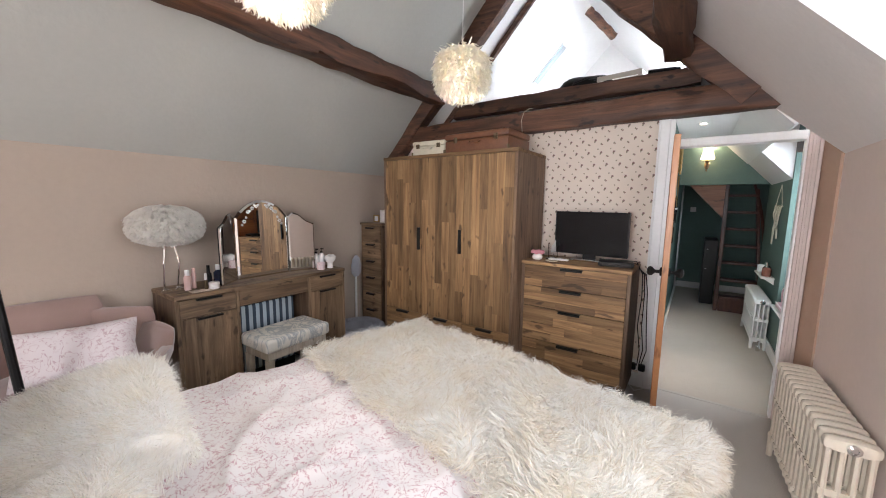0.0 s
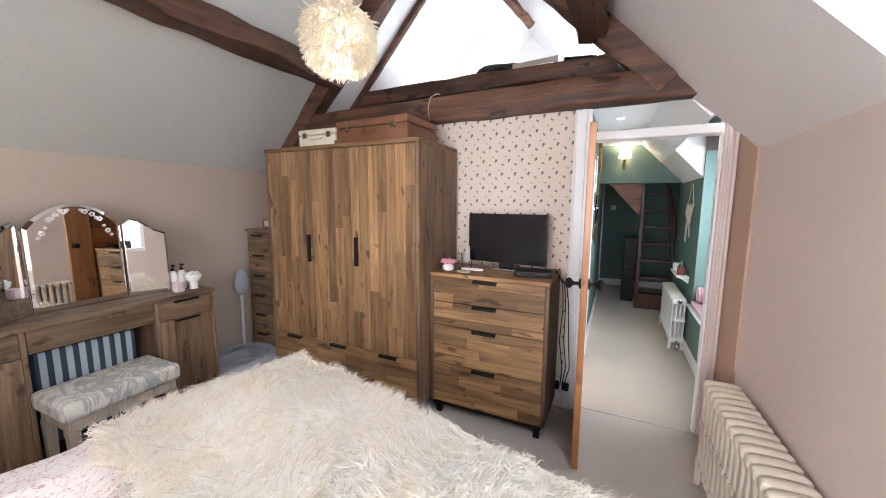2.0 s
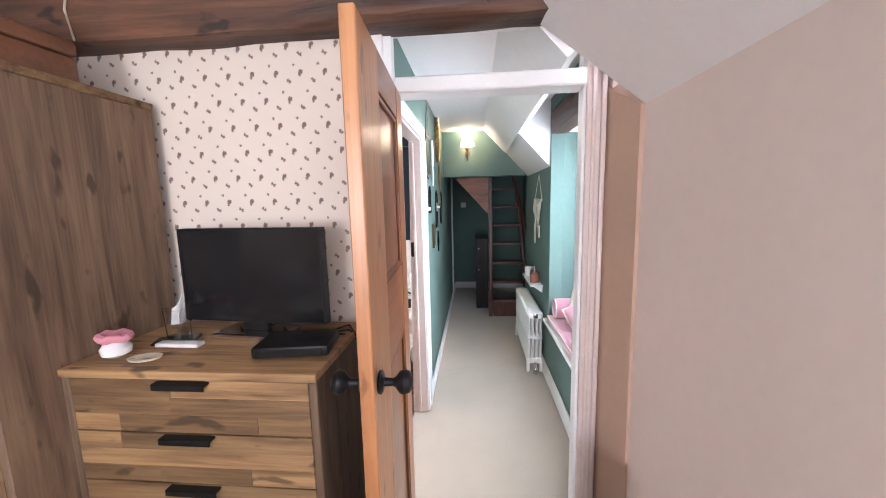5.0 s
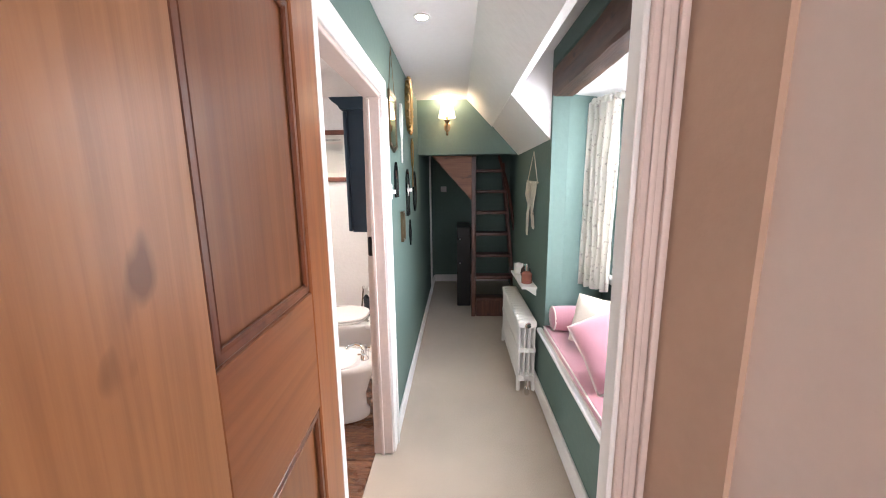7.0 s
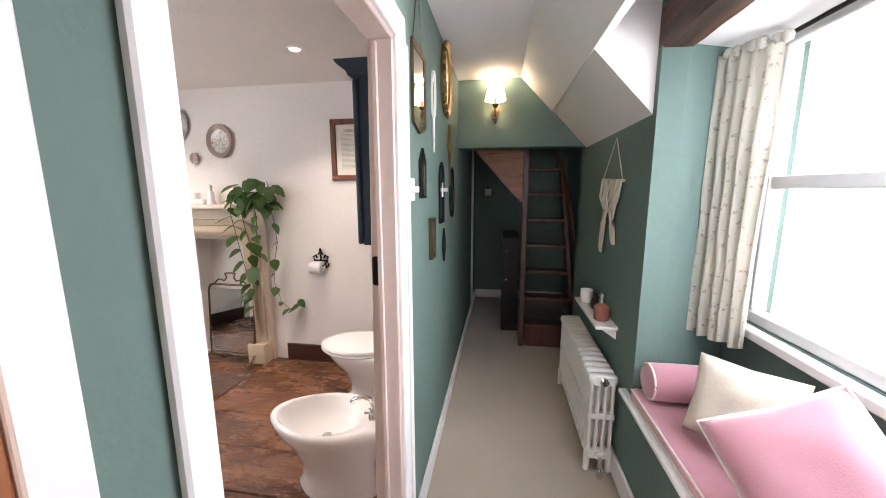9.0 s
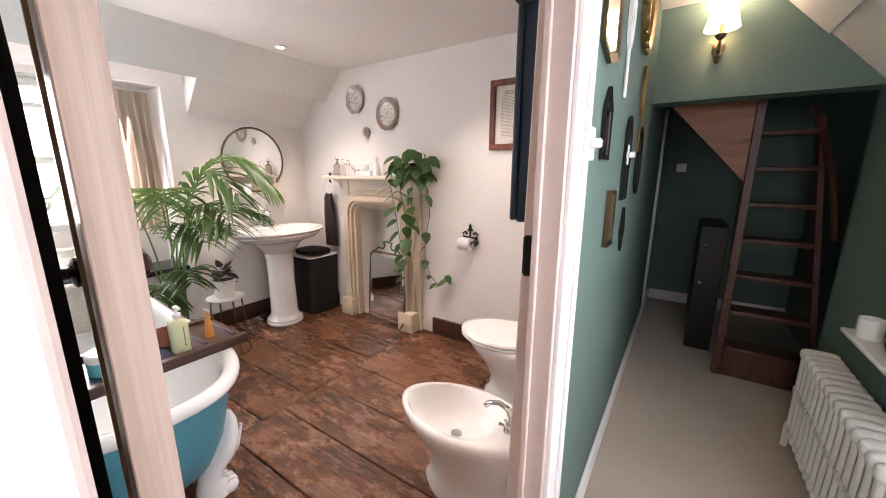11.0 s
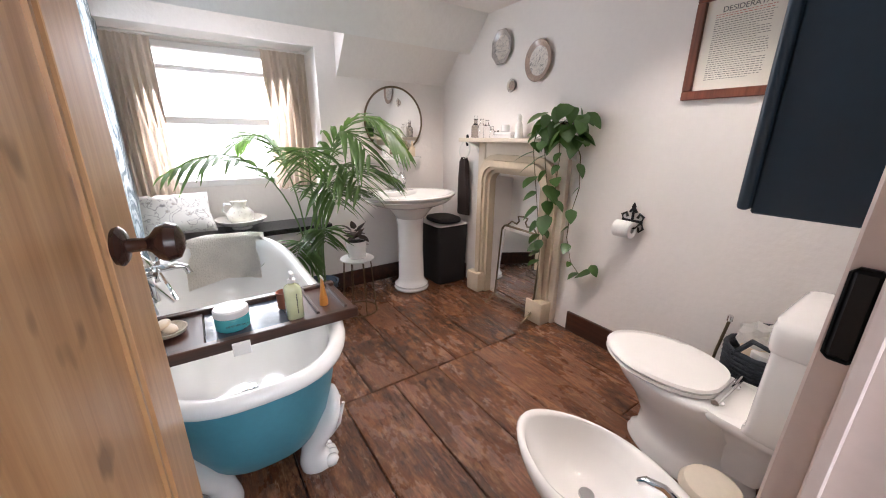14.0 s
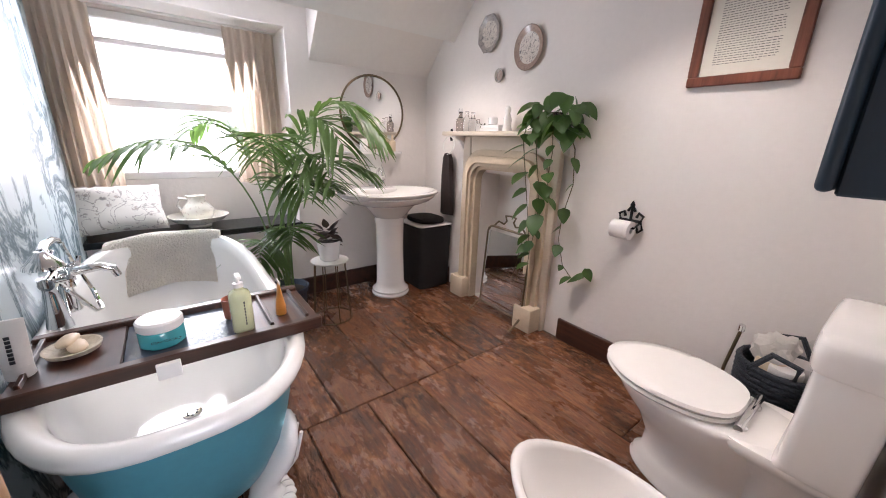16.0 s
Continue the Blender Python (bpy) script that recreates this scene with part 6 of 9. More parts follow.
M["sprig_curtain"] = lets_light(printed("sprig_curtain", (0.80, 0.77, 0.70), [(0.25, 0.22, 0.2), (0.38, 0.3, 0.28)], 22.0, rough=0.9, lines=False), (0.72, 0.68, 0.6), 0.35)
hc = drape("curtain", [(1.075, 4.77), (0.965, 4.96)], 0.84, 2.0, 0.02, 5, M["sprig_curtain"], "cream curtain printed with small dark sprigs", "landing curtains", seed=2)
bm = bmesh.new()
rs = random.Random(2)
for k in range(7):
    y = 4.77 + 0.027 * k
    lathe(bm, [(0.004, -0.02), (0.018, -0.012), (0.02, 0.006), (0.012, 0.02), (0.003, 0.024)], 8, (1.075 - 0.015 * k + rs.uniform(-0.008, 0.008), y, 2.0))
part("gathered_heading", bm, M["sprig_curtain"], hc, smooth=70)
solo("curtain_rail", tube(bmesh.new(), [(1.1, 3.55, 2.012), (1.1, 5.02, 2.012)], 0.008, 8), M["black_metal"], "slim dark curtain rail", "curtain rail")

# shelf with candle, pot and bottle
sh = thing("wall_shelf", (0, 0, 0), 0, "small white wall shelf above radiator", "shelf")
part("board", boxm(0.615, 0.728, 5.14, 5.68, 0.75, 0.768, bevel=0.003), M["gloss_white"], sh)
for y in (5.17, 5.63):
    part("bracket", prism(bmesh.new(), [(0.64, 0.75), (0.728, 0.75), (0.728, 0.69)], 1, y, y + 0.016), M["gloss_white"], sh)
bottle("candle_glass", (0.665, 5.58, 0.769), [(0.035, 0), (0.038, 0.003), (0.038, 0.08), (0.035, 0.08), (0.034, 0.06), (0.01, 0.058)], None, M["white_iron"], None, "white candle in frosted glass", "candle")
M["brown_bristle"] = plain("brown_bristle", (0.04, 0.022, 0.016), 0.9)
solo("pine_cone", lathe(bmesh.new(), [(0.01, 0), (0.035, 0.015), (0.042, 0.04), (0.036, 0.075), (0.015, 0.1), (0.002, 0.105)], 14, (0.69, 5.4, 0.769)), M["brown_bristle"], "dark brown rounded ornament on shelf", "ornament")
M["amber_glass"] = plain("amber_glass", (0.26, 0.10, 0.07), 0.15)
bottle("diffuser_bottle", (0.67, 5.25, 0.769), [(0.036, 0), (0.04, 0.004), (0.04, 0.075), (0.018, 0.095)], [(0.015, 0.095), (0.015, 0.13), (0.019, 0.132), (0.019, 0.15), (0.013, 0.153)], M["amber_glass"], M["chrome"], "pink-brown glass bottle with clear stopper")

# knotted wall hanging
M["cotton"] = surface("cotton", (0.62, 0.56, 0.46), 0.95, var=0.12, scale=12, fine=150, relief=0.5)
mh = thing("macrame_hanging", (0.722, 5.41, 0), 0, "cream knotted cotton wall hanging", "wall hanging")
part("rod", tube(bmesh.new(), [(0, -0.2, 1.52), (0, 0.2, 1.535)], 0.007, 8), M["limed"], mh)
part("cord", tube(bmesh.new(), [(0, -0.18, 1.52), (0, -0.03, 1.75), (0, 0.18, 1.535)], 0.003, 6), M["cotton"], mh)
bm = bmesh.new()
rs = random.Random(14)
for k in range(44):
    y = -0.185 + 0.37 * k / 43
    s_ = math.copysign(1, y)
    leg = s_ * (0.05 + 0.065 * rs.random() + 0.25 * abs(y))
    low = 1.12 + 0.07 * (s_ < 0) + rs.uniform(-0.02, 0.03)
    tube(bm, [(-0.004, y, 1.528), (-0.012 + rs.uniform(-0.006, 0.004), y * 0.9 + rs.uniform(-0.03, 0.03), 1.43), (-0.008, y * 0.5 + rs.uniform(-0.03, 0.03), 1.36), (-0.01 + rs.uniform(-0.005, 0.005), leg * 0.75, 1.28), (-0.008, leg + rs.uniform(-0.008, 0.008), low)], 0.0055, 6, 0.0042)
part("knotted_fringe", bm, M["cotton"], mh, smooth=70)


# mirrors on the green wall
def wall_mirror(name, y, z, poly, trim, label, t=0.012):
    m = thing(name, (HALL_W + 0.002, y, z), 0, label, "mirror", "mirrors on the landing wall")
    bm = bmesh.new()
    inner = [(a * 0.82, b * 0.86) for a, b in poly]
    n = len(poly)
    for i in range(n):
        j = (i + 1) % n
        rings(bm, [[(0, *poly[i]), (0, *poly[j]), (0, *inner[j]), (0, *inner[i])], [(t, *poly[i]), (t, *poly[j]), (t * 0.7, *inner[j]), (t * 0.7, *inner[i])]])
    part("border", bm, trim, m, smooth=30)
    part("glass", rings(bmesh.new(), [[(0.001, *q) for q in inner], [(t * 0.5, *q) for q in inner]]), M["mirror"], m, smooth=0)
    return m


def oval(a, b, n=24):
    return [(a * math.cos(6.2832 * k / n), b * math.sin(6.2832 * k / n)) for k in range(n)]


w1 = wall_mirror("wall_mirror", 4.73, 1.87, [(-0.11, -0.14), (0.0, -0.17), (0.11, -0.14), (0.11, 0.155), (-0.11, 0.155)], M["old_brass"], "gilt-edged wall mirror hung on chain")
part("chain", tube(bmesh.new(), [(0.004, -0.09, 0.155), (0.004, 0, 0.4), (0.004, 0.09, 0.155)], 0.002, 5), M["old_brass"], w1)
w2 = wall_mirror("wall_mirror", 5.42, 2.10, oval(0.13, 0.19), M["brass"], "ornate oval gilt wall mirror", 0.03)
bm = bmesh.new()
for k in range(22):
    a = 6.2832 * k / 22
    lathe(bm, [(0.002, -0.012), (0.012, -0.004), (0.013, 0.004), (0.003, 0.013)], 7, (0.02, 0.135 * math.cos(a), 0.2 * math.sin(a)))
part("carving", bm, M["brass"], w2, smooth=60)["kind"] = "stuff"
h1 = wall_mirror("hand_mirror", 5.05, 1.93, oval(0.045, 0.11, 18) , M["white_iron"], "slim oval hand mirror hung on wall")
part("mirror_handle", boxm(0, 0.01, -0.01, 0.012, -0.27, -0.1, bevel=0.003), M["white_iron"], h1)
h2 = wall_mirror("hand_mirror", 5.62, 1.77, oval(0.06, 0.12, 18), M["brass"], "oval gilt hand mirror hung on wall")
part("mirror_handle", boxm(0, 0.01, -0.012, 0.012, -0.27, -0.11, bevel=0.003), M["brass"], h2)
wall_mirror("wall_mirror", 4.78, 1.54, [(-0.05, -0.1), (0.05, -0.1), (0.05, 0.05), (0.0, 0.11), (-0.05, 0.05)], M["black_gloss"], "small pointed dark-edged mirror")
wall_mirror("wall_mirror", 5.28, 1.46, [(-0.07, -0.17), (0.07, -0.17), (0.07, 0.1), (0.04, 0.15), (0, 0.17), (-0.04, 0.15), (-0.07, 0.1)], M["black_gloss"], "tall arched dark-edged mirror")
wall_mirror("wall_mirror", 5.72, 1.46, oval(0.1, 0.17, 20), M["black_gloss"], "small dark-edged oval wall mirror")
wall_mirror("wall_mirror", 4.98, 1.24, [(-0.05, -0.1), (0.05, -0.1), (0.05, 0.1), (-0.05, 0.1)], M["old_brass"], "small rectangular carved-frame mirror", 0.018)
wall_mirror("wall_mirror", 5.36, 1.15, [(-0.05, 0), (0, -0.1), (0.05, 0), (0, 0.1)], M["black_gloss"], "small diamond dark-edged mirror")
for y in (4.59, 5.33):
    s = thing("light_switch", (HALL_W, y, 1.476), 0, "white light switch on green wall", "switch", "landing switches")
    part("plate", boxm(0.0, 0.009, -0.043, 0.043, -0.043, 0.043, bevel=0.003), M["white_plastic"], s)
    part("rocker", boxm(0.009, 0.034, -0.012, 0.012, -0.012, 0.012, bevel=0.004), M["white_plastic"], s)

# wall lamp over the low opening
M["shade_glow"] = glowing("shade_glow", (1.0, 0.78, 0.5), 3.6)
wl = thing("wall_lamp", (0.055, 6.138, 2.0), 0, "lit brass wall lamp with pleated cream shade", "wall lamp")
part("backplate", rings(bmesh.new(), [[(0.03 * math.cos(a) * s, -0.002 - t, 0.05 + 0.045 * math.sin(a) * s) for a in [6.2832 * k / 16 for k in range(16)]] for s, t in ((1, 0), (1, 0.008), (0.5, 0.014))]), M["old_brass"], wl)
part("arm", tube(bmesh.new(), [(0, -0.01, 0.05), (0, -0.04, 0.02), (0, -0.075, 0.03), (0, -0.08, 0.07), (0, -0.08, 0.1)], 0.007, 8), M["old_brass"], wl)
part("cup", lathe(bmesh.new(), [(0.005, 0.07), (0.02, 0.085), (0.026, 0.1), (0.01, 0.11), (0.01, 0.15)], 14, (0, -0.08, 0)), M["old_brass"], wl)
part("finial", lathe(bmesh.new(), [(0.001, -0.03), (0.012, -0.015), (0.008, 0.0), (0.016, 0.01), (0.006, 0.022)], 12, (0, -0.02, 0.0)), M["old_brass"], wl)
bm = rings(bmesh.new(), [[((r + 0.002 * (k % 2)) * math.cos(6.2832 * k / 40), -0.08 + (r + 0.002 * (k % 2)) * math.sin(6.2832 * k / 40), z) for k in range(40)] for r, z in ((0.076, 0.125), (0.042, 0.265))], True, False)
part("shade", bm, M["shade_glow"], wl, "glowing pleated cream shade", 20)
bulb("wall_lamp_bulb", (0.055, 6.058, 2.285), 5, (1.0, 0.76, 0.5), 0.03)

# steep ladder stair in the lobby
ld = thing("ladder_stair", (0, 0, 0), 0, "steep dark red-brown wooden ladder stair", "stair")
part("stringer", timber(bmesh.new(), (0.815, 6.60, 0.0), (0.70, 7.08, 1.75), 0.035, 0.13, up=(0, 1, 0), rough=0.0, seg=2), M["ladder_wood"], ld, smooth=30)
part("stringer", timber(bmesh.new(), (0.345, 6.66, 0.0), (0.345, 7.08, 1.75), 0.03, 0.10, up=(0, 1, 0), rough=0.0, seg=2), M["ladder_wood"], ld, smooth=30)
for i in range(7):
    z = 0.22 + 0.245 * i
    y = 6.63 + 0.068 * i
    part("tread", boxm(0.362, 0.80 - 0.017 * i, y - 0.06, y + 0.11, z - 0.034, z, bevel=0.006, seg=2), M["ladder_wood"], ld)
part("riser", boxm(0.362, 0.80, 6.585, 6.605, 0.0, 0.186, bevel=0.003), M["ladder_wood"], ld)
part("handrail", tube(bmesh.new(), [(0.79, 6.66, 1.0), (0.77, 6.72, 1.2), (0.745, 6.82, 1.42), (0.71, 6.95, 1.62), (0.66, 7.12, 1.85)], 0.018, 8), M["ladder_wood"], ld)
part("newel", boxm(0.305, 0.352, 6.57, 6.63, 0.0, 2.45, bevel=0.004), M["ladder_wood"], ld)
bm = prism(bmesh.new(), [(-0.14, 1.84), (0.31, 1.34), (0.31, 1.42), (0.305, 2.3), (-0.14, 2.3)], 1, 6.6, 6.63)
M["stair_pine"] = wood("stair_pine", (0.21, 0.07, 0.027), (0.32, 0.115, 0.045), (0.40, 0.16, 0.07), axis=0, rough=0.5, vary=0.1)
part("side_panel", bm, M["stair_pine"], ld, "warm orange-brown pine stair panel", smooth=0)
cp = thing("low_cupboard", (0, 0, 0), 0, "dark low cupboard with pale knobs beside stair", "cupboard")
part("body", boxm(0.14, 0.31, 6.95, 7.6, 0, 1.0, bevel=0.004), M["black_metal"], cp)
for z in (0.55, 0.85):
    part("knob", lathe(bmesh.new(), [(0.004, 0), (0.012, 0.006), (0.004, 0.014)], 10, (0.18, 6.94, z)), M["white_plastic"], cp)
setting("door_trim_lobby", boxm(HALL_W, HALL_W + 0.022, 7.5, 7.58, 0, 1.95, bevel=0.004), M["gloss_white"], "white door trim in lobby")
s = thing("light_switch", (-0.06, 8.148, 1.45), 0, "white light switch on dark green wall", "switch")
part("plate", boxm(-0.043, 0.043, -0.009, 0, -0.043, 0.043, bevel=0.003), M["white_plastic"], s)
part("rocker", boxm(-0.012, 0.012, -0.014, -0.009, -0.016, 0.016, bevel=0.002), M["white_plastic"], s)

# ---- bathroom ----
# roll-top bath: long axis along x, high end to the window
BX0, BX1, BY, BW = -2.97, -1.345, 3.94, 0.405
M["teal_paint"] = surface("teal_paint", (0.07, 0.255, 0.325), 0.4, var=0.1, scale=2.5, fine=40, relief=0.05)
M["enamel"] = surface("enamel", (0.80, 0.79, 0.77), 0.08, var=0.02, scale=2, fine=15, relief=0.0, coat=0.5)


def tub_loop(inset, z_near, z_far, n=56):
    """An outline of the bath at one level; z rises smoothly to the far end."""
    cx, rx = (BX0 + BX1) / 2, (BX1 - BX0) / 2 - inset
    out = []
    for k in range(n):
        a = 2 * math.pi * k / n
        c, s = math.cos(a), math.sin(a)
        x = cx + rx * math.copysign(abs(c) ** 0.65, c)
        y = BY + (BW - inset) * math.copysign(abs(s) ** 0.75, s)
        f = max(0.0, (cx - x) / rx - 0.15) / 0.85
        out.append((x, y, z_near + (z_far - z_near) * f * f * (3 - 2 * f)))
    return out


tub = thing("bathtub", (0, 0, 0), 0, "freestanding teal roll-top bath with white claw feet", "bathtub")
levels = ((0.27, 0.125, 0.125), (0.2, 0.14, 0.14), (0.13, 0.2, 0.2), (0.085, 0.3, 0.32), (0.06, 0.42, 0.5), (0.045, 0.545, 0.665))
bm = rings(bmesh.new(), [tub_loop(*q) for q in levels], True, False)
bm.verts.ensure_lookup_table()
bm.faces.new(bm.verts[:56][::-1])
part("shell", bm, M["teal_paint"], tub, "teal painted outer shell", 80)
loops = [tub_loop(0.046, 0.54, 0.66), tub_loop(0.02, 0.548, 0.668), tub_loop(0.003, 0.562, 0.682), tub_loop(0.0, 0.578, 0.698), tub_loop(0.006, 0.594, 0.714), tub_loop(0.024, 0.605, 0.725), tub_loop(0.045, 0.602, 0.722), tub_loop(0.06, 0.585, 0.705), tub_loop(0.07, 0.54, 0.66), tub_loop(0.1, 0.36, 0.4), tub_loop(0.15, 0.24, 0.25), tub_loop(0.23, 0.19, 0.19), tub_loop(0.34, 0.18, 0.18)]
bm = rings(bmesh.new(), loops, True, False)
bm.verts.ensure_lookup_table()
bm.faces.new(bm.verts[-56:])
part("basin", bm, M["enamel"], tub, "white enamel inside and rolled rim", 80)
bm = lathe(bmesh.new(), [(0.036, 0), (0.034, 0.004), (0.02, 0.002), (0.001, 0.002)], 20, (-2.02, 3.93, 0.181))
waste = part("waste", bm, M["chrome"], tub)
bm = bmesh.new()
for k in range(6):
    a = 6.2832 * k / 6
    lathe(bm, [(0.001, 0), (0.006, 0.0005), (0.001, 0.001)], 8, (-2.02 + 0.018 * math.cos(a), 3.93 + 0.018 * math.sin(a), 0.1845))
part("holes", bm, M["black_gloss"], waste)
for x in (-1.58, -2.65):
    for s in (-1, 1):
        bm = bmesh.new()
        loops = []
        # a broad wing on the shell narrowing to an ankle and spreading to the paw
        for off, z, w, d in ((0.27, 0.36, 0.018, 0.012), (0.265, 0.33, 0.06, 0.028), (0.25, 0.27, 0.085, 0.042), (0.22, 0.2, 0.085, 0.055), (0.185, 0.14, 0.062, 0.055), (0.165, 0.09, 0.046, 0.048), (0.165, 0.06, 0.05, 0.056), (0.175, 0.035, 0.058, 0.07), (0.18, 0.0, 0.056, 0.07)):
            loops.append([(x + w * math.cos(6.2832 * k / 18), BY + s * off + d * math.sin(6.2832 * k / 18), z) for k in range(18)])
        rings(bm, loops)
        for j in (-1.5, -0.5, 0.5, 1.5):
            lathe(bm, [(0.002, -0.026), (0.016, -0.022), (0.021, 0.0), (0.016, 0.02), (0.002, 0.028)], 10, (x + j * 0.029, BY + s * (0.24 - 0.008 * abs(j)), 0.026), sy=1.5)
        for j in (-1, 0, 1):
            tube(bm, [(x + j * 0.05, BY + s * 0.296, 0.3), (x + j * 0.045, BY + s * 0.274, 0.2), (x + j * 0.022, BY + s * 0.236, 0.13)], 0.007, 6, 0.005)
        part("claw_foot", bm, M["enamel"], tub, "white ball-and-claw foot", 70)

# bath mixer with hand shower on the wall side
mx = thing("bath_mixer", (-2.27, 3.605, 0.6), 0, "chrome bath shower mixer with telephone handset on bath rim", "tap")
for dx in (-0.085, 0.085):
    part("pillar", lathe(bmesh.new(), [(0.038, 0.0), (0.036, 0.012), (0.03, 0.05), (0.02, 0.13), (0.02, 0.15), (0.026, 0.16), (0.026, 0.19)], 20, (dx, 0, 0)), M["chrome"], mx, "flared chrome pillar")
    bm = tube(bmesh.new(), [(dx, 0.0, 0.172), (dx, 0.055, 0.18)], 0.014, 12, 0.011)
    for a in range(4):
        u, v = math.cos(a * 1.5708 + 0.4), math.sin(a * 1.5708 + 0.4)
        tube(bm, [(dx, 0.058, 0.18), (dx + u * 0.034, 0.06, 0.18 + v * 0.034)], 0.006, 6, 0.01)
    part("cross_handle", bm, M["chrome"], mx)
part("body", tube(bmesh.new(), [(-0.11, 0, 0.172), (0.11, 0, 0.172)], 0.022, 14), M["chrome"], mx)
part("spout", tube(bmesh.new(), [(0, 0.0, 0.172), (0.0, 0.07, 0.18), (0.0, 0.13, 0.185), (0, 0.165, 0.17), (0, 0.175, 0.14)], 0.018, 14, 0.014), M["chrome"], mx)
part("cradle", tube(bmesh.new(), [(0, 0, 0.17), (0, 0, 0.25), (0, 0.01, 0.27)], 0.014, 12, 0.011), M["chrome"], mx)
bm = tube(bmesh.new(), [(-0.12, 0.01, 0.275), (-0.05, 0.01, 0.295), (0.05, 0.01, 0.30), (0.10, 0.01, 0.285)], 0.013, 12, 0.015)
lathe(bm, [(0.014, 0.045), (0.024, 0.03), (0.05, 0.0), (0.053, -0.012), (0.02, -0.016)], 22, (0.12, 0.01, 0.25))
part("hand_shower", bm, M["chrome"], mx, "chrome telephone hand shower")
part("hose", tube(bmesh.new(), [(-0.11, 0.02, 0.27), (-0.15, 0.03, 0.18), (-0.13, 0.07, 0.06), (-0.04, 0.1, 0.0), (0.03, 0.09, 0.02), (0.05, 0.04, 0.12), (0.03, 0.01, 0.16)], 0.008, 8), M["chrome"], mx)

# wooden bath tray and what stands on it
tray = thing("bath_tray", (-1.84, 3.975, 0.607), 0, "dark red-brown wooden bath tray across tub", "tray")
part("front_rail", boxm(0.15, 0.185, -0.4, 0.4, 0, 0.045, bevel=0.004), M["mahogany_y"], tray)
part("back_rail", boxm(-0.185, -0.15, -0.4, 0.4, 0, 0.045, bevel=0.004), M["mahogany"], tray)
for y0, y1 in ((-0.4, -0.17), (0.13, 0.4)):
    part("end_board", boxm(-0.15, 0.15, y0, y1, 0.006, 0.03, bevel=0.003), M["mahogany"], tray)
M["slate"] = surface("slate", (0.06, 0.075, 0.10), 0.14, var=0.3, scale=9, fine=40, relief=0.3)
part("slate_inset", boxm(-0.14, 0.14, -0.168, 0.128, 0.008, 0.026, bevel=0.002), M["slate"], tray, "dark wet slate panel")
for y in (-0.37, 0.36, 0.24):
    part("batten", boxm(-0.14, 0.14, y - 0.006, y + 0.006, 0.03, 0.048, bevel=0.002), M["mahogany"], tray)
part("page_rest", boxm(0.186, 0.2, -0.09, -0.03, -0.02, 0.03, bevel=0.002), M["white_plastic"], tray)
TR = 0.607
M["teal_glass"] = surface("teal_glass", (0.06, 0.33, 0.36), 0.15, var=0.1, scale=12, fine=60, relief=0.0, coat=0.4)
sj = thing("salt_jar", (-1.80, 3.905, TR + 0.027), 0, "teal bath salts jar with white lid", "jar")
part("body", lathe(bmesh.new(), [(0.056, 0), (0.062, 0.006), (0.062, 0.05), (0.058, 0.056)], 28), M["teal_glass"], sj)
part("lid", lathe(bmesh.new(), [(0.06, 0.056), (0.063, 0.06), (0.063, 0.082), (0.058, 0.088), (0.01, 0.088)], 28), M["white_plastic"], sj)


def writing(name, body, size, m, parent, mat, align="CENTER"):
    cu = bpy.data.curves.new(name, "FONT")
    cu.body, cu.size, cu.align_x, cu.align_y, cu.extrude = body, size, align, "CENTER", 0.0004
    tmp = bpy.data.objects.new(name, cu)
    me = bpy.data.meshes.new_from_object(tmp)
    bpy.data.objects.remove(tmp)
    me.materials.clear()
    me.materials.append(mat)
    ob = new(name, me)
    ob.parent = parent
    ob.matrix_basis = m
    return ob


M["ink"] = plain("ink", (0.03, 0.03, 0.035), 0.7)
writing("lettering", "DEAD SEA SALT", 0.011, pose(0.0635, 0.012, 0.03, 90, 0, 90), sj, M["ink"])
sd = thing("soap_dish", (-1.86, 3.69, TR + 0.031), 0, "round wooden soap dish with cream soap", "soap dish")
part("bowl", lathe(bmesh.new(), [(0.04, 0), (0.062, 0.01), (0.068, 0.024), (0.062, 0.024), (0.045, 0.012), (0.005, 0.01)], 26), M["limed"], sd)
M["soap"] = plain("soap", (0.7, 0.56, 0.4), 0.4)
for dx, dy, rz in ((0.008, 0.012, 20), (-0.018, -0.01, -15)):
    bm = rings(bmesh.new(), [superellipse(0, 0, r, r * 0.6, z, 2.6, 20) for r, z in ((0.03, 0.0), (0.038, 0.006), (0.038, 0.014), (0.028, 0.021))])
    part("soap_bar", bm, M["soap"], sd, "cream oval soap bar", 70).matrix_basis = pose(dx, dy, 0.014 + (0.012 if dx < 0 else 0), 8, 0, rz)
pbz = TR + 0.031
M["green_liquid"] = surface("green_liquid", (0.62, 0.63, 0.38), 0.12, var=0.08, scale=14, fine=40, relief=0.0, coat=0.6)
hb = thing("soap_pump_bottle", (-1.74, 4.13, pbz), 0, "pale green liquid soap bottle with white pump", "bottle")
part("body", rings(bmesh.new(), [superellipse(0, 0, r, r, z, 3.2, 28) for r, z in ((0.03, 0), (0.034, 0.004), (0.034, 0.125), (0.03, 0.14), (0.014, 0.15), (0.013, 0.158))]), M["green_liquid"], hb, "clear bottle of pale green soap", 50)
bm = lathe(bmesh.new(), [(0.016, 0.158), (0.016, 0.172), (0.006, 0.174), (0.006, 0.196)], 14)
box(bm, -0.008, 0.038, -0.008, 0.008, 0.194, 0.206, bevel=0.003)
part("pump", bm, M["white_plastic"], hb)
bm = bmesh.new()
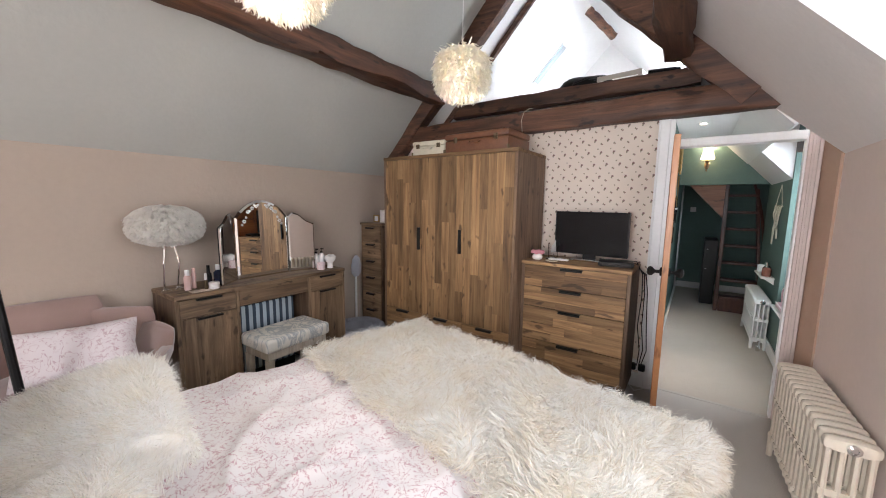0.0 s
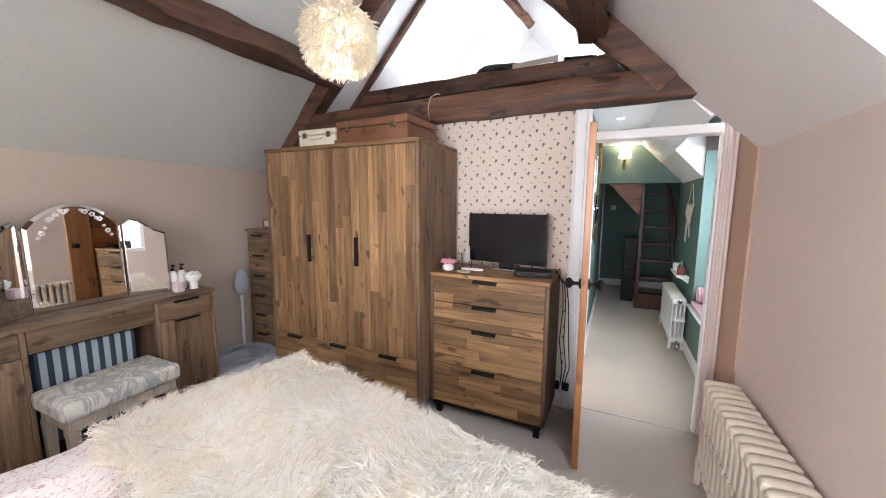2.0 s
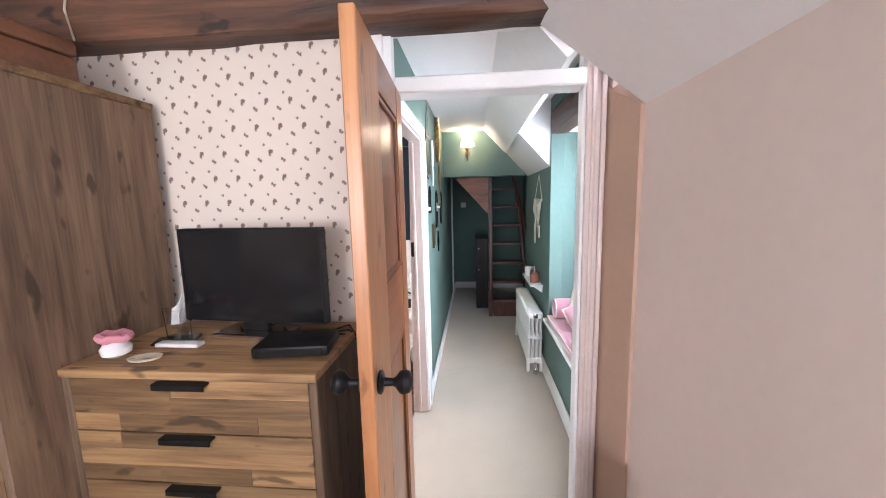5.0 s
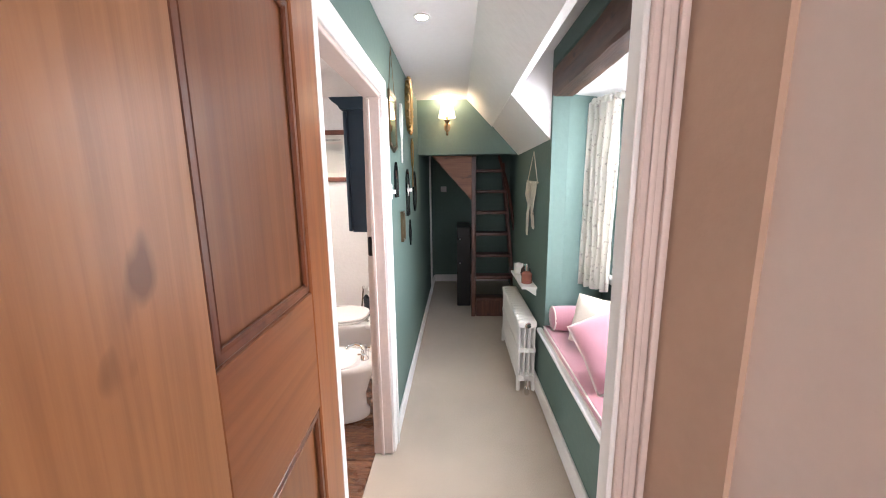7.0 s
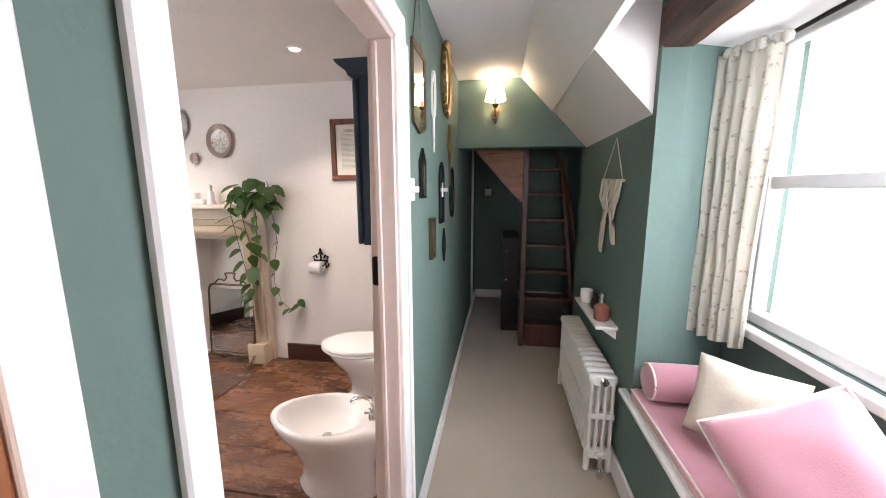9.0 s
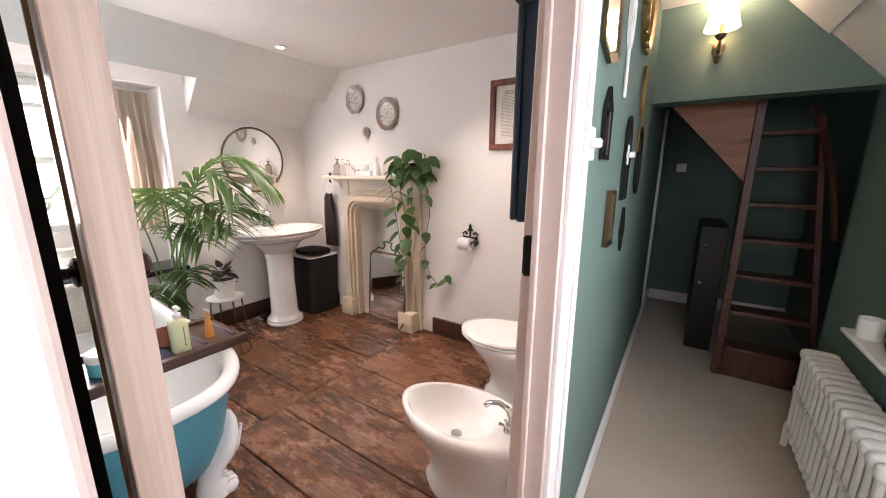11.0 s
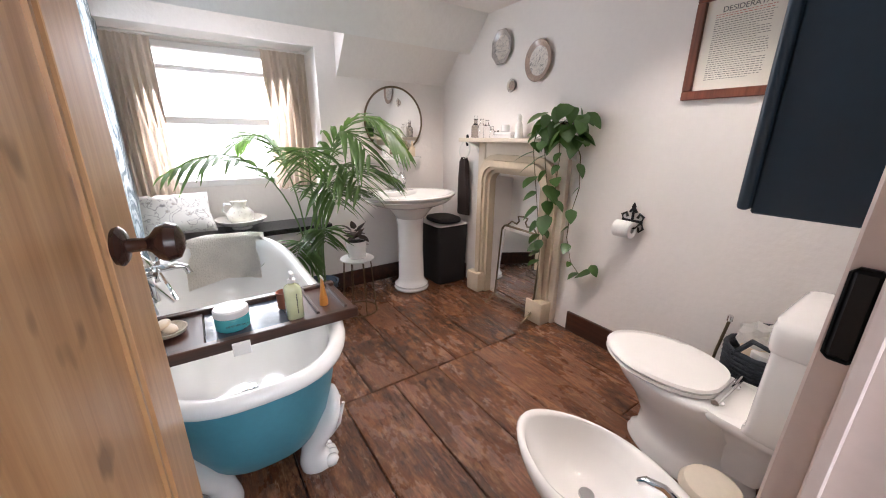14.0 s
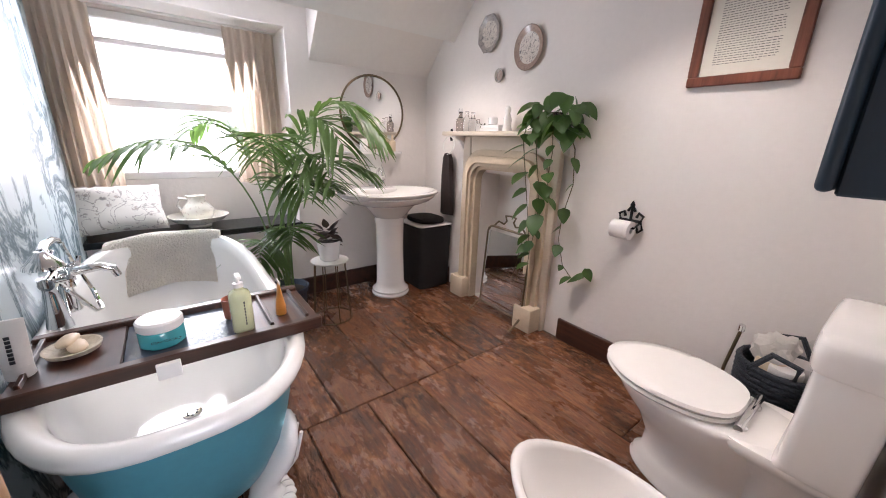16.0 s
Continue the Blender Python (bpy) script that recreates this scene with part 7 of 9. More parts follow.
for k in range(8):
    box(bm, 0.0345, 0.0352, 0.005, 0.009, 0.03 + k * 0.011, 0.038 + k * 0.011)
part("printed_bars", bm, M["ink"], hb, smooth=0)
M["orange_cream"] = plain("orange_cream", (0.7, 0.28, 0.06), 0.35)
ot = thing("cream_tube", (-1.79, 4.265, pbz), 0, "orange cosmetic tube with white cap", "tube")
part("cap", lathe(bmesh.new(), [(0.018, 0), (0.019, 0.002), (0.018, 0.028), (0.016, 0.03)], 18), M["orange_cream"], ot)
part("body", rings(bmesh.new(), [[((0.018 * (1 - f) + 0.022 * f) * math.cos(6.2832 * k / 18), 0.018 * (1 - f * 0.9) * math.sin(6.2832 * k / 18), 0.03 + 0.095 * f) for k in range(18)] for f in (0, 0.35, 0.7, 1.0)]), M["orange_cream"], ot)
part("crimp", boxm(-0.023, 0.023, -0.002, 0.002, 0.125, 0.135), M["white_plastic"], ot)
bottle("terracotta_pot", (-1.86, 4.115, pbz), [(0.026, 0), (0.03, 0.003), (0.034, 0.075), (0.031, 0.075), (0.026, 0.01), (0.005, 0.008)], None, plain("terracotta", (0.36, 0.12, 0.07), 0.7), None, "small round terracotta pottery beaker", "beaker")
wt = thing("cream_tube", (-1.79, 3.595, pbz), 0, "white cosmetic tube standing on cap", "tube")
part("cap", lathe(bmesh.new(), [(0.028, 0), (0.03, 0.002), (0.029, 0.034), (0.027, 0.036)], 18), M["white_plastic"], wt)
part("body", rings(bmesh.new(), [[(0.03 * (1 - f * 0.85) * math.cos(6.2832 * k / 18), (0.03 + 0.008 * f) * math.sin(6.2832 * k / 18), 0.036 + 0.13 * f) for k in range(18)] for f in (0, 0.35, 0.7, 1.0)]), M["white_plastic"], wt)
bm = bmesh.new()
for k in range(7):
    box(bm, 0.0, 0.0295 - 0.0022 * k, -0.005, 0.005, 0.05 + 0.011 * k, 0.058 + 0.011 * k)
part("printed_bars", bm, M["ink"], wt, smooth=0)

# towel over the high end of the bath
M["waffle"] = surface("waffle", (0.80, 0.75, 0.68), 0.95, var=0.12, scale=9, fine=110, relief=0.9, depth=0.01)
bm = bmesh.new()
prof = [(-3.0, 0.56), (-2.995, 0.70), (-2.975, 0.735), (-2.93, 0.738), (-2.895, 0.715), (-2.882, 0.66), (-2.858, 0.58), (-2.832, 0.47)]
grid = []
for j in range(37):
    y = 3.68 + 0.51 * j / 36
    bow = 0.8 * (1 - max(0.0, 1 - (abs(y - BY) / BW) ** 2.67) ** 0.325)  # follows the rounded end of the bath
    row = []
    for i, (x, z) in enumerate(prof):
        row.append(bm.verts.new((x + bow + 0.005 * math.sin(y * 30 + i), y + 0.006 * math.sin(i), z - 0.1 * bow + 0.012 + 0.003 * math.sin(y * 22 + i * 2) - (0.03 * abs(j - 18) / 18 if i in (0, 7) else 0))))
    grid.append(row)
for a, b in zip(grid, grid[1:]):
    for i in range(len(prof) - 1):
        bm.faces.new((a[i], a[i + 1], b[i + 1], b[i]))
bmesh.ops.solidify(bm, geom=bm.faces[:], thickness=-0.006)
solo("bath_towel", bm, M["waffle"], "grey-beige waffle towel over bath end", "towel", smooth=80)

# toilet
WC = pose(-0.33, 5.475, 0, 0, 0, 180)
wc = thing("toilet", (-0.33, 5.475, 0), 180, "white ceramic close-coupled toilet with lid down", "toilet")


def egg(x0, x1, w, z, n=36, flat=0.0):
    """An outline round-nosed towards x1."""
    out = []
    for k in range(n):
        a = 6.2832 * k / n
        c, s = math.cos(a), math.sin(a)
        x = (x0 + x1) / 2 + (x1 - x0) / 2 * c
        tape = 1 - 0.18 * max(0, c) ** 2
        if c < 0:
            s = math.copysign(abs(s) ** (1 - flat), s)
        out.append((x, w * s * tape, z))
    return out


bowl = [egg(0.1, 0.61, 0.135, 0.0), egg(0.1, 0.612, 0.137, 0.02), egg(0.11, 0.60, 0.128, 0.03), egg(0.11, 0.602, 0.13, 0.05), egg(0.14, 0.575, 0.105, 0.075), egg(0.16, 0.57, 0.10, 0.15), egg(0.16, 0.62, 0.125, 0.24), egg(0.14, 0.70, 0.165, 0.32), egg(0.12, 0.735, 0.18, 0.37), egg(0.1, 0.74, 0.18, 0.395), egg(0.12, 0.72, 0.165, 0.402)]
part("pan", rings(bmesh.new(), bowl), M["ceramic"], wc, "", 70)
neck = ((0.10, 0.24, 0.07, 0.12), (0.07, 0.27, 0.09, 0.26), (0.03, 0.31, 0.13, 0.335), (0.012, 0.33, 0.165, 0.365), (0.008, 0.335, 0.172, 0.385), (0.016, 0.33, 0.165, 0.4))
part("shelf", rings(bmesh.new(), [superellipse((a + b) / 2, 0, (b - a) / 2, w, z, 4.5, 32) for a, b, w, z in neck]), M["ceramic"], wc, "", 60)
part("seat", rings(bmesh.new(), [egg(0.29, 0.765, 0.19, 0.404, flat=0.35), egg(0.285, 0.775, 0.197, 0.412, flat=0.35), egg(0.29, 0.77, 0.193, 0.422, flat=0.35)]), M["ceramic"], wc, "", 50)
part("lid", rings(bmesh.new(), [egg(0.29, 0.768, 0.19, 0.426, flat=0.35), egg(0.285, 0.775, 0.196, 0.434, flat=0.35), egg(0.29, 0.765, 0.188, 0.446, flat=0.35), egg(0.33, 0.72, 0.15, 0.45, flat=0.35)]), M["ceramic"], wc, "white toilet lid, closed", 50)
hinge = tube(bmesh.new(), [(0.275, -0.13, 0.425), (0.275, 0.13, 0.425)], 0.013, 12)
for y in (-0.08, 0.08):
    lathe(hinge, [(0.018, 0.0), (0.018, 0.01), (0.01, 0.02)], 12, (0.275, y, 0.4))
part("hinge", hinge, M["chrome"], wc)
part("cistern", rings(bmesh.new(), [[(x0 + 0.165 * (0.5 + 0.5 * q[0]), 0.225 * w * q[1], z) for q in [(p[0], p[1]) for p in superellipse(0, 0, 1, 1, 0, 7, 36)]] for x0, w, z in ((0.02, 0.84, 0.402), (0.01, 0.93, 0.43), (0.003, 1.0, 0.73), (0.003, 1.0, 0.745))]), M["ceramic"], wc, "", 50)
part("cistern_lid", rings(bmesh.new(), [[(0.0 + 0.18 * (0.5 + 0.5 * q[0]) * w + 0.09 * (1 - w), 0.24 * w * q[1], z) for q in [(p[0], p[1]) for p in superellipse(0, 0, 1, 1, 0, 6, 36)]] for w, z in ((0.97, 0.746), (1.0, 0.756), (1.01, 0.80), (1.0, 0.825), (0.96, 0.842), (0.8, 0.85))]), M["ceramic"], wc, "", 50)
part("flush_lever", tube(bmesh.new(), [(0.168, -0.13, 0.68), (0.19, -0.13, 0.68), (0.2, -0.16, 0.675), (0.2, -0.2, 0.665)], 0.008, 8, 0.011), M["chrome"], wc)
part("waste_pipe", tube(bmesh.new(), [(0.0, 0, 0.2), (0.16, 0, 0.2)], 0.05, 16), M["ceramic"], wc)

# bidet
bd = thing("bidet", (-0.33, 4.755, 0), 180, "white ceramic bidet with chrome mixer tap", "bidet")
loops = [egg(0.12, 0.54, 0.125, 0.0), egg(0.12, 0.545, 0.13, 0.025), egg(0.14, 0.52, 0.11, 0.055), egg(0.14, 0.53, 0.115, 0.15), egg(0.1, 0.60, 0.15, 0.27), egg(0.07, 0.655, 0.178, 0.325), egg(0.05, 0.67, 0.188, 0.36), egg(0.045, 0.675, 0.19, 0.38), egg(0.06, 0.665, 0.182, 0.392), egg(0.09, 0.65, 0.168, 0.392), egg(0.19, 0.635, 0.155, 0.38), egg(0.21, 0.61, 0.135, 0.33), egg(0.25, 0.55, 0.09, 0.28), egg(0.3, 0.48, 0.05, 0.265)]
part("bowl", rings(bmesh.new(), loops), M["ceramic"], bd, "", 70)
part("waste", lathe(bmesh.new(), [(0.026, 0), (0.024, 0.004), (0.001, 0.003)], 18, (0.39, 0, 0.266)), M["chrome"], bd)
bm = lathe(bmesh.new(), [(0.03, 0), (0.028, 0.012), (0.018, 0.03), (0.016, 0.07)], 16, (0.14, 0, 0.392))
tube(bm, [(0.14, 0, 0.45), (0.155, 0, 0.485), (0.19, 0, 0.495), (0.235, 0, 0.48), (0.25, 0, 0.462)], 0.014, 12, 0.011)
part("spout", bm, M["chrome"], bd)
for s in (-1, 1):
    bm = tube(bmesh.new(), [(0.14, 0, 0.43), (0.14, s * 0.045, 0.445)], 0.01, 10)
    for a in range(4):
        u, v = math.cos(a * 1.5708), math.sin(a * 1.5708)
        tube(bm, [(0.14, s * 0.05, 0.447), (0.14 + u * 0.026, s * 0.052, 0.447 + v * 0.026)], 0.005, 6, 0.007)
    part("cross_handle", bm, M["chrome"], bd)
part("pop_up_lever", tube(bmesh.new(), [(0.11, 0.0, 0.39), (0.11, 0, 0.46)], 0.004, 6), M["chrome"], bd)

# small bin, brush and basket by the toilet
pbin = thing("pedal_bin", (-0.5, 5.115, 0), 0, "small cream lidded bathroom bin", "bin")
part("body", lathe(bmesh.new(), [(0.085, 0), (0.09, 0.004), (0.09, 0.25)], 24), M["chrome"], pbin)
part("lid", lathe(bmesh.new(), [(0.093, 0.251), (0.093, 0.265), (0.08, 0.285), (0.02, 0.292)], 24), M["cream_iron"], pbin)
tb = thing("toilet_brush", (-0.79, 5.87, 0), 0, "toilet brush in dark holder", "toilet brush")
part("holder", lathe(bmesh.new(), [(0.05, 0), (0.055, 0.005), (0.05, 0.12), (0.03, 0.14)], 18), M["black_metal"], tb)
part("handle", tube(bmesh.new(), [(0, 0, 0.13), (0.01, 0.005, 0.36), (0.03, 0.01, 0.54)], 0.007, 8), M["old_brass"], tb)
part("knob", lathe(bmesh.new(), [(0.01, 0), (0.013, 0.004), (0.013, 0.03), (0.008, 0.034)], 12, (0.03, 0.01, 0.535)), M["chrome"], tb)
M["navy_weave"] = surface("navy_weave", (0.025, 0.03, 0.04), 0.8, var=0.4, scale=30, fine=120, relief=0.8, depth=0.01)
bk = thing("woven_basket", (-0.6, 5.83, 0), 0, "dark navy woven basket of toilet rolls", "basket")
bm = bmesh.new()
for k in range(21):
    z = 0.012 + k * 0.023
    r = 0.11 + 0.025 * k / 20
    tube(bm, [(r * math.cos(6.2832 * q / 24), r * math.sin(6.2832 * q / 24), z + 0.003 * (q % 2)) for q in range(25)], 0.0125, 6)
part("coil_weave", bm, M["navy_weave"], bk, "", 70)
part("base", lathe(bmesh.new(), [(0.1, 0.0), (0.11, 0.012), (0.01, 0.012)], 24), M["navy_weave"], bk)
for s in (-1, 1):
    part("handle", tube(bmesh.new(), [(s * 0.05, -0.12 * s, 0.46), (s * 0.06, -0.13 * s, 0.54), (s * -0.02, -0.135 * s, 0.56), (s * -0.08, -0.11 * s, 0.46)], 0.011, 8), M["navy_weave"], bk)
for dx, dy, c in ((-0.03, -0.02, "soap"), (0.05, 0.03, "white_plastic"), (0.02, -0.06, "white_plastic")):
    b = bottle("toilet_roll", (-0.6 + dx, 5.83 + dy, 0.40), [(0.02, 0), (0.05, 0.002), (0.052, 0.09), (0.048, 0.096), (0.02, 0.094)], None, M[c], None, "spare toilet roll in basket", "toilet roll")
M["film"] = lets_light(surface("film", (0.72, 0.70, 0.67), 0.2, var=0.2, scale=30, fine=90, relief=0.6), (0.85, 0.83, 0.8), 0.6)
bm = bmesh.new()
bmesh.ops.create_icosphere(bm, subdivisions=3, radius=0.07)
for v in bm.verts:
    v.co *= 1 + 0.5 * noise.noise(v.co * 26)
    v.co += Vector((-0.63, 5.83, 0.53))
solo("plastic_wrap", bm, M["film"], "crumpled clear plastic wrap in basket", "wrapper", smooth=20)

# basin
BASIN = 1.14
bs = thing("pedestal_basin", (-3.05, 5.42, 0), 0, "large oval white pedestal basin with chrome mixer", "basin")
part("pedestal", lathe(bmesh.new(), [(0.125, 0), (0.13, 0.015), (0.122, 0.03), (0.125, 0.045), (0.105, 0.07), (0.095, 0.1), (0.09, 0.4), (0.094, 0.62), (0.1, 0.66), (0.095, 0.675), (0.11, 0.69), (0.14, 0.74), (0.18, 0.79)], 30, sx=1.25, sy=1.25), M["ceramic"], bs, "", 40)
prof = [(0.14, 0.765), (0.23, 0.79), (0.30, 0.815), (0.345, 0.84), (0.352, 0.848), (0.345, 0.855), (0.372, 0.87), (0.378, 0.884), (0.365, 0.893), (0.34, 0.892), (0.30, 0.872), (0.22, 0.82), (0.1, 0.79), (0.02, 0.785)]
bm = bmesh.new()
rings(bm, [[(0.72 * r * BASIN * math.cos(6.2832 * k / 48) + (0.02 if r > 0.3 else 0.04), r * BASIN * math.sin(6.2832 * k / 48), z) for k in range(48)] for r, z in prof])
part("bowl", bm, M["ceramic"], bs, "", 50)
part("deck", boxm(-0.29, -0.16, -0.17, 0.17, 0.83, 0.888, bevel=0.02, seg=3), M["ceramic"], bs, "", 50)
part("overflow", lathe(bmesh.new(), [(0.013, 0), (0.013, 0.004), (0.004, 0.005)], 14, (0, 0, 0)), M["chrome"], bs).matrix_basis = pose(-0.165, 0, 0.86, 0, 90, 0)
bm = lathe(bmesh.new(), [(0.028, 0), (0.024, 0.015), (0.016, 0.04), (0.015, 0.08)], 16, (-0.21, 0, 0.888))
tube(bm, [(-0.21, 0, 0.96), (-0.195, 0, 1.03), (-0.16, 0, 1.05), (-0.12, 0, 1.03), (-0.11, 0, 0.995)], 0.012, 12, 0.01)
part("spout", bm, M["chrome"], bs)
for s in (-1, 1):
    bm = tube(bmesh.new(), [(-0.21, 0, 0.935), (-0.21, s * 0.05, 0.945)], 0.009, 10)
    for a in range(4):
        u, v = math.cos(a * 1.5708 + 0.4), math.sin(a * 1.5708 + 0.4)
        tube(bm, [(-0.21, s * 0.056, 0.947), (-0.21 + u * 0.028, s * 0.06, 0.947 + v * 0.028)], 0.005, 6, 0.007)
    part("cross_handle", bm, M["chrome"], bs)

# round mirror and shelf above the basin
rm = thing("round_mirror", (-3.374, 5.45, 1.5), 0, "round mirror in thin gilt rim above basin", "mirror")
R = 0.285
part("rim", tube(bmesh.new(), [(0.008, R * math.cos(6.2832 * k / 48), R * math.sin(6.2832 * k / 48)) for k in range(49)], 0.009, 8), M["old_brass"], rm)
part("glass", rings(bmesh.new(), [[(x, r * math.cos(6.2832 * k / 48), r * math.sin(6.2832 * k / 48)) for k in range(48)] for x, r in ((0.001, R), (0.008, R))]), M["mirror"], rm, smooth=0)
bsf = thing("ceramic_shelf", (-3.38, 5.45, 1.17), 0, "white ceramic bracket shelf below mirror", "shelf")
part("board", rings(bmesh.new(), [[(0.0 if c < 0 else 0.13 * c ** 0.6, 0.26 * s, z) for c, s in [(math.cos(6.2832 * k / 32), math.sin(6.2832 * k / 32)) for k in range(32)]] for z in (0.0, 0.018)]), M["ceramic"], bsf)
part("bracket", rings(bmesh.new(), [[(0.001 + 0.1 * f * max(0.0, math.cos(6.2832 * k / 16)), 0.12 * f * math.sin(6.2832 * k / 16), z) for k in range(16)] for f, z in ((0.4, -0.28), (0.9, -0.2), (0.6, -0.1), (1.0, -0.001))]), M["ceramic"], bsf, "", 60)
bottle("tumbler", (-3.31, 5.33, 1.189), [(0.03, 0), (0.034, 0.003), (0.034, 0.1), (0.03, 0.1), (0.028, 0.01), (0.005, 0.008)], None, M["ceramic"], None, "white ceramic tumbler on shelf", "tumbler")
bottle("glass_bottle", (-3.31, 5.6, 1.189), [(0.025, 0), (0.028, 0.004), (0.028, 0.08), (0.01, 0.1), (0.01, 0.14)], None, M["soap"], None, "small cream bottle on shelf", "bottle")

# laundry bin, towel ring and towel in the corner
lb = thing("laundry_bin", (-3.09, 5.81, 0), 0, "black lidded laundry bin in corner", "laundry bin")
M["black_cloth"] = surface("black_cloth", (0.012, 0.01, 0.011), 0.85, var=0.2, scale=8, fine=140, relief=0.3)
part("body", rings(bmesh.new(), [superellipse(0, 0, r, r * 0.95, z, 9, 40) for r, z in ((0.165, 0.0), (0.17, 0.01), (0.185, 0.56), (0.18, 0.57))]), M["black_cloth"], lb, "", 50)
part("lid_rim", rings(bmesh.new(), [superellipse(0, 0, r, r * 0.95, z, 9, 40) for r, z in ((0.187, 0.572), (0.189, 0.576), (0.187, 0.582), (0.15, 0.584))]), M["white_plastic"], lb)
part("folded_cloth", rings(bmesh.new(), [superellipse(0.0, 0, r, r * 0.8, z, 3, 30) for r, z in ((0.17, 0.594), (0.175, 0.61), (0.165, 0.63), (0.1, 0.635))]), M["black_cloth"], lb, "", 60)
trg = thing("towel_ring", (-2.97, 5.998, 1.30), 0, "dark iron towel ring on wall", "towel ring")
part("plate", lathe(bmesh.new(), [(0.012, -0.05), (0.022, -0.02), (0.024, 0.01), (0.012, 0.05)], 14, (0, -0.012, 0.04), 1, 0.4), M["black_metal"], trg)
part("ring", tube(bmesh.new(), [(0.075 * math.sin(6.2832 * k / 28), -0.03 - 0.012 * (1 - math.cos(6.2832 * k / 28)), -0.045 + 0.075 * math.cos(6.2832 * k / 28)) for k in range(29)], 0.006, 8), M["white_iron"], trg)
M["brown_towel"] = surface("brown_towel", (0.03, 0.019, 0.017), 0.95, var=0.25, scale=8, fine=150, relief=0.6)
bm = bmesh.new()
loops = []
for z, w, d in ((1.19, 0.03, 0.02), (1.15, 0.05, 0.03), (1.0, 0.07, 0.035), (0.85, 0.085, 0.035), (0.7, 0.09, 0.03), (0.66, 0.09, 0.025)):
    loops.append([(-2.97 + w * math.cos(a) * (1 + 0.1 * math.sin(5 * a)), 5.955 + d * math.sin(a) * (1 + 0.35 * math.sin(4 * a + z * 3)), z) for a in [6.2832 * k / 28 for k in range(28)]])
solo("hand_towel", rings(bm, loops), M["brown_towel"], "dark brown towel hung through ring", "towel", smooth=60)

# stone fireplace
M["stone"] = surface("stone", (0.60, 0.49, 0.36), 0.8, var=0.14, scale=4, fine=45, relief=0.35, depth=0.006)
fp = thing("fireplace", (-2.30, 6.0, 0), 0, "cream carved stone bedroom fireplace surround", "fireplace")
part("mantel_shelf", boxm(-0.56, 0.56, -0.2, 0, 1.33, 1.362, bevel=0.008, seg=2), M["cream_paint"], fp, "pale painted mantel shelf")
for s in (-1, 1):
    part("bracket", prism(bmesh.new(), [(-0.14, 1.33), (0.0, 1.33), (0.0, 1.22), (-0.03, 1.24), (-0.06, 1.29)], 0, s * 0.48 - 0.02, s * 0.48 + 0.02), M["gloss_white"], fp)


def arch_band(x0, x1, top, r, depth0, depth1, width):
    """A flat-topped arch band with rounded corners, from the floor up and over."""
    outer, inner = [], []
    for o, lst in ((0.0, outer), (width, inner)):
        rr = max(0.02, r - o)
        lst.append((x0 + o, 0.0))
        lst += [(x0 + o + rr + rr * math.cos(radians(a)), top - o - rr + rr * math.sin(radians(a))) for a in range(180, 89, -15)]
        lst += [(x1 - o - rr + rr * math.cos(radians(a)), top - o - rr + rr * math.sin(radians(a))) for a in range(90, -1, -15)]
        lst.append((x1 - o, 0.0))
    bm = bmesh.new()
    loops = [[(p[0], y, p[1]) for p in lst] for lst, y in ((outer, depth0), (outer, depth1), (inner, depth1), (inner, depth0))]
    made = [[bm.verts.new(p) for p in lp] for lp in loops]
    for q in range(4):
        a, b = made[q], made[(q + 1) % 4]
        for i in range(len(a) - 1):
            bm.faces.new((a[i], a[i + 1], b[i + 1], b[i]))
    return bm


for xa in (-0.47, 0.38):
    part("upright", boxm(xa, xa + 0.09, -0.045, 0, 0.0, 1.33, bevel=0.006), M["cream_paint"], fp)
part("frieze", boxm(-0.38, 0.38, -0.04, 0, 1.20, 1.33, bevel=0.004), M["cream_paint"], fp)
for x0, w, d0, d1, top, r in ((-0.42, 0.055, -0.03, -0.075, 1.235, 0.2), (-0.375, 0.05, -0.04, -0.12, 1.19, 0.17), (-0.335, 0.035, -0.03, -0.10, 1.15, 0.14), (-0.305, 0.03, -0.004, -0.07, 1.12, 0.12)):
    part("moulded_arch", arch_band(x0, -x0, top, r, d0, d1, w), M["stone"], fp, "", 40)
for s in (-1, 1):
    part("plinth_block", boxm(min(s * 0.45, s * 0.29), max(s * 0.45, s * 0.29), -0.15, 0, 0, 0.18, bevel=0.012, seg=2), M["stone"], fp)

# brass mirror fire screen
fs = thing("fire_screen", (-2.24, 5.83, 0), 8, "brass-framed mirrored fire screen on scrolled feet", "fire screen")
fs.matrix_basis = pose(-2.16, 5.86, 0, -4, 0, -2) @ Matrix.Scale(1.14, 4)
loop = [(-0.19, 0.06), (-0.19, 0.55)] + [(-0.15 - 0.04 * math.cos(radians(a)), 0.55 + 0.05 * math.sin(radians(a))) for a in range(15, 91, 25)] + [(0.15 + 0.04 * math.sin(radians(a)), 0.55 + 0.05 * math.cos(radians(a))) for a in range(15, 91, 25)] + [(0.19, 0.55), (0.19, 0.06), (-0.19, 0.06)]
part("border", tube(bmesh.new(), [(x, 0, z) for x, z in loop], 0.008, 8), M["old_brass"], fs)
part("glass", boxm(-0.183, 0.183, -0.002, 0.002, 0.066, 0.57), M["mirror"], fs, "mirror glass etched with flowers", smooth=0)
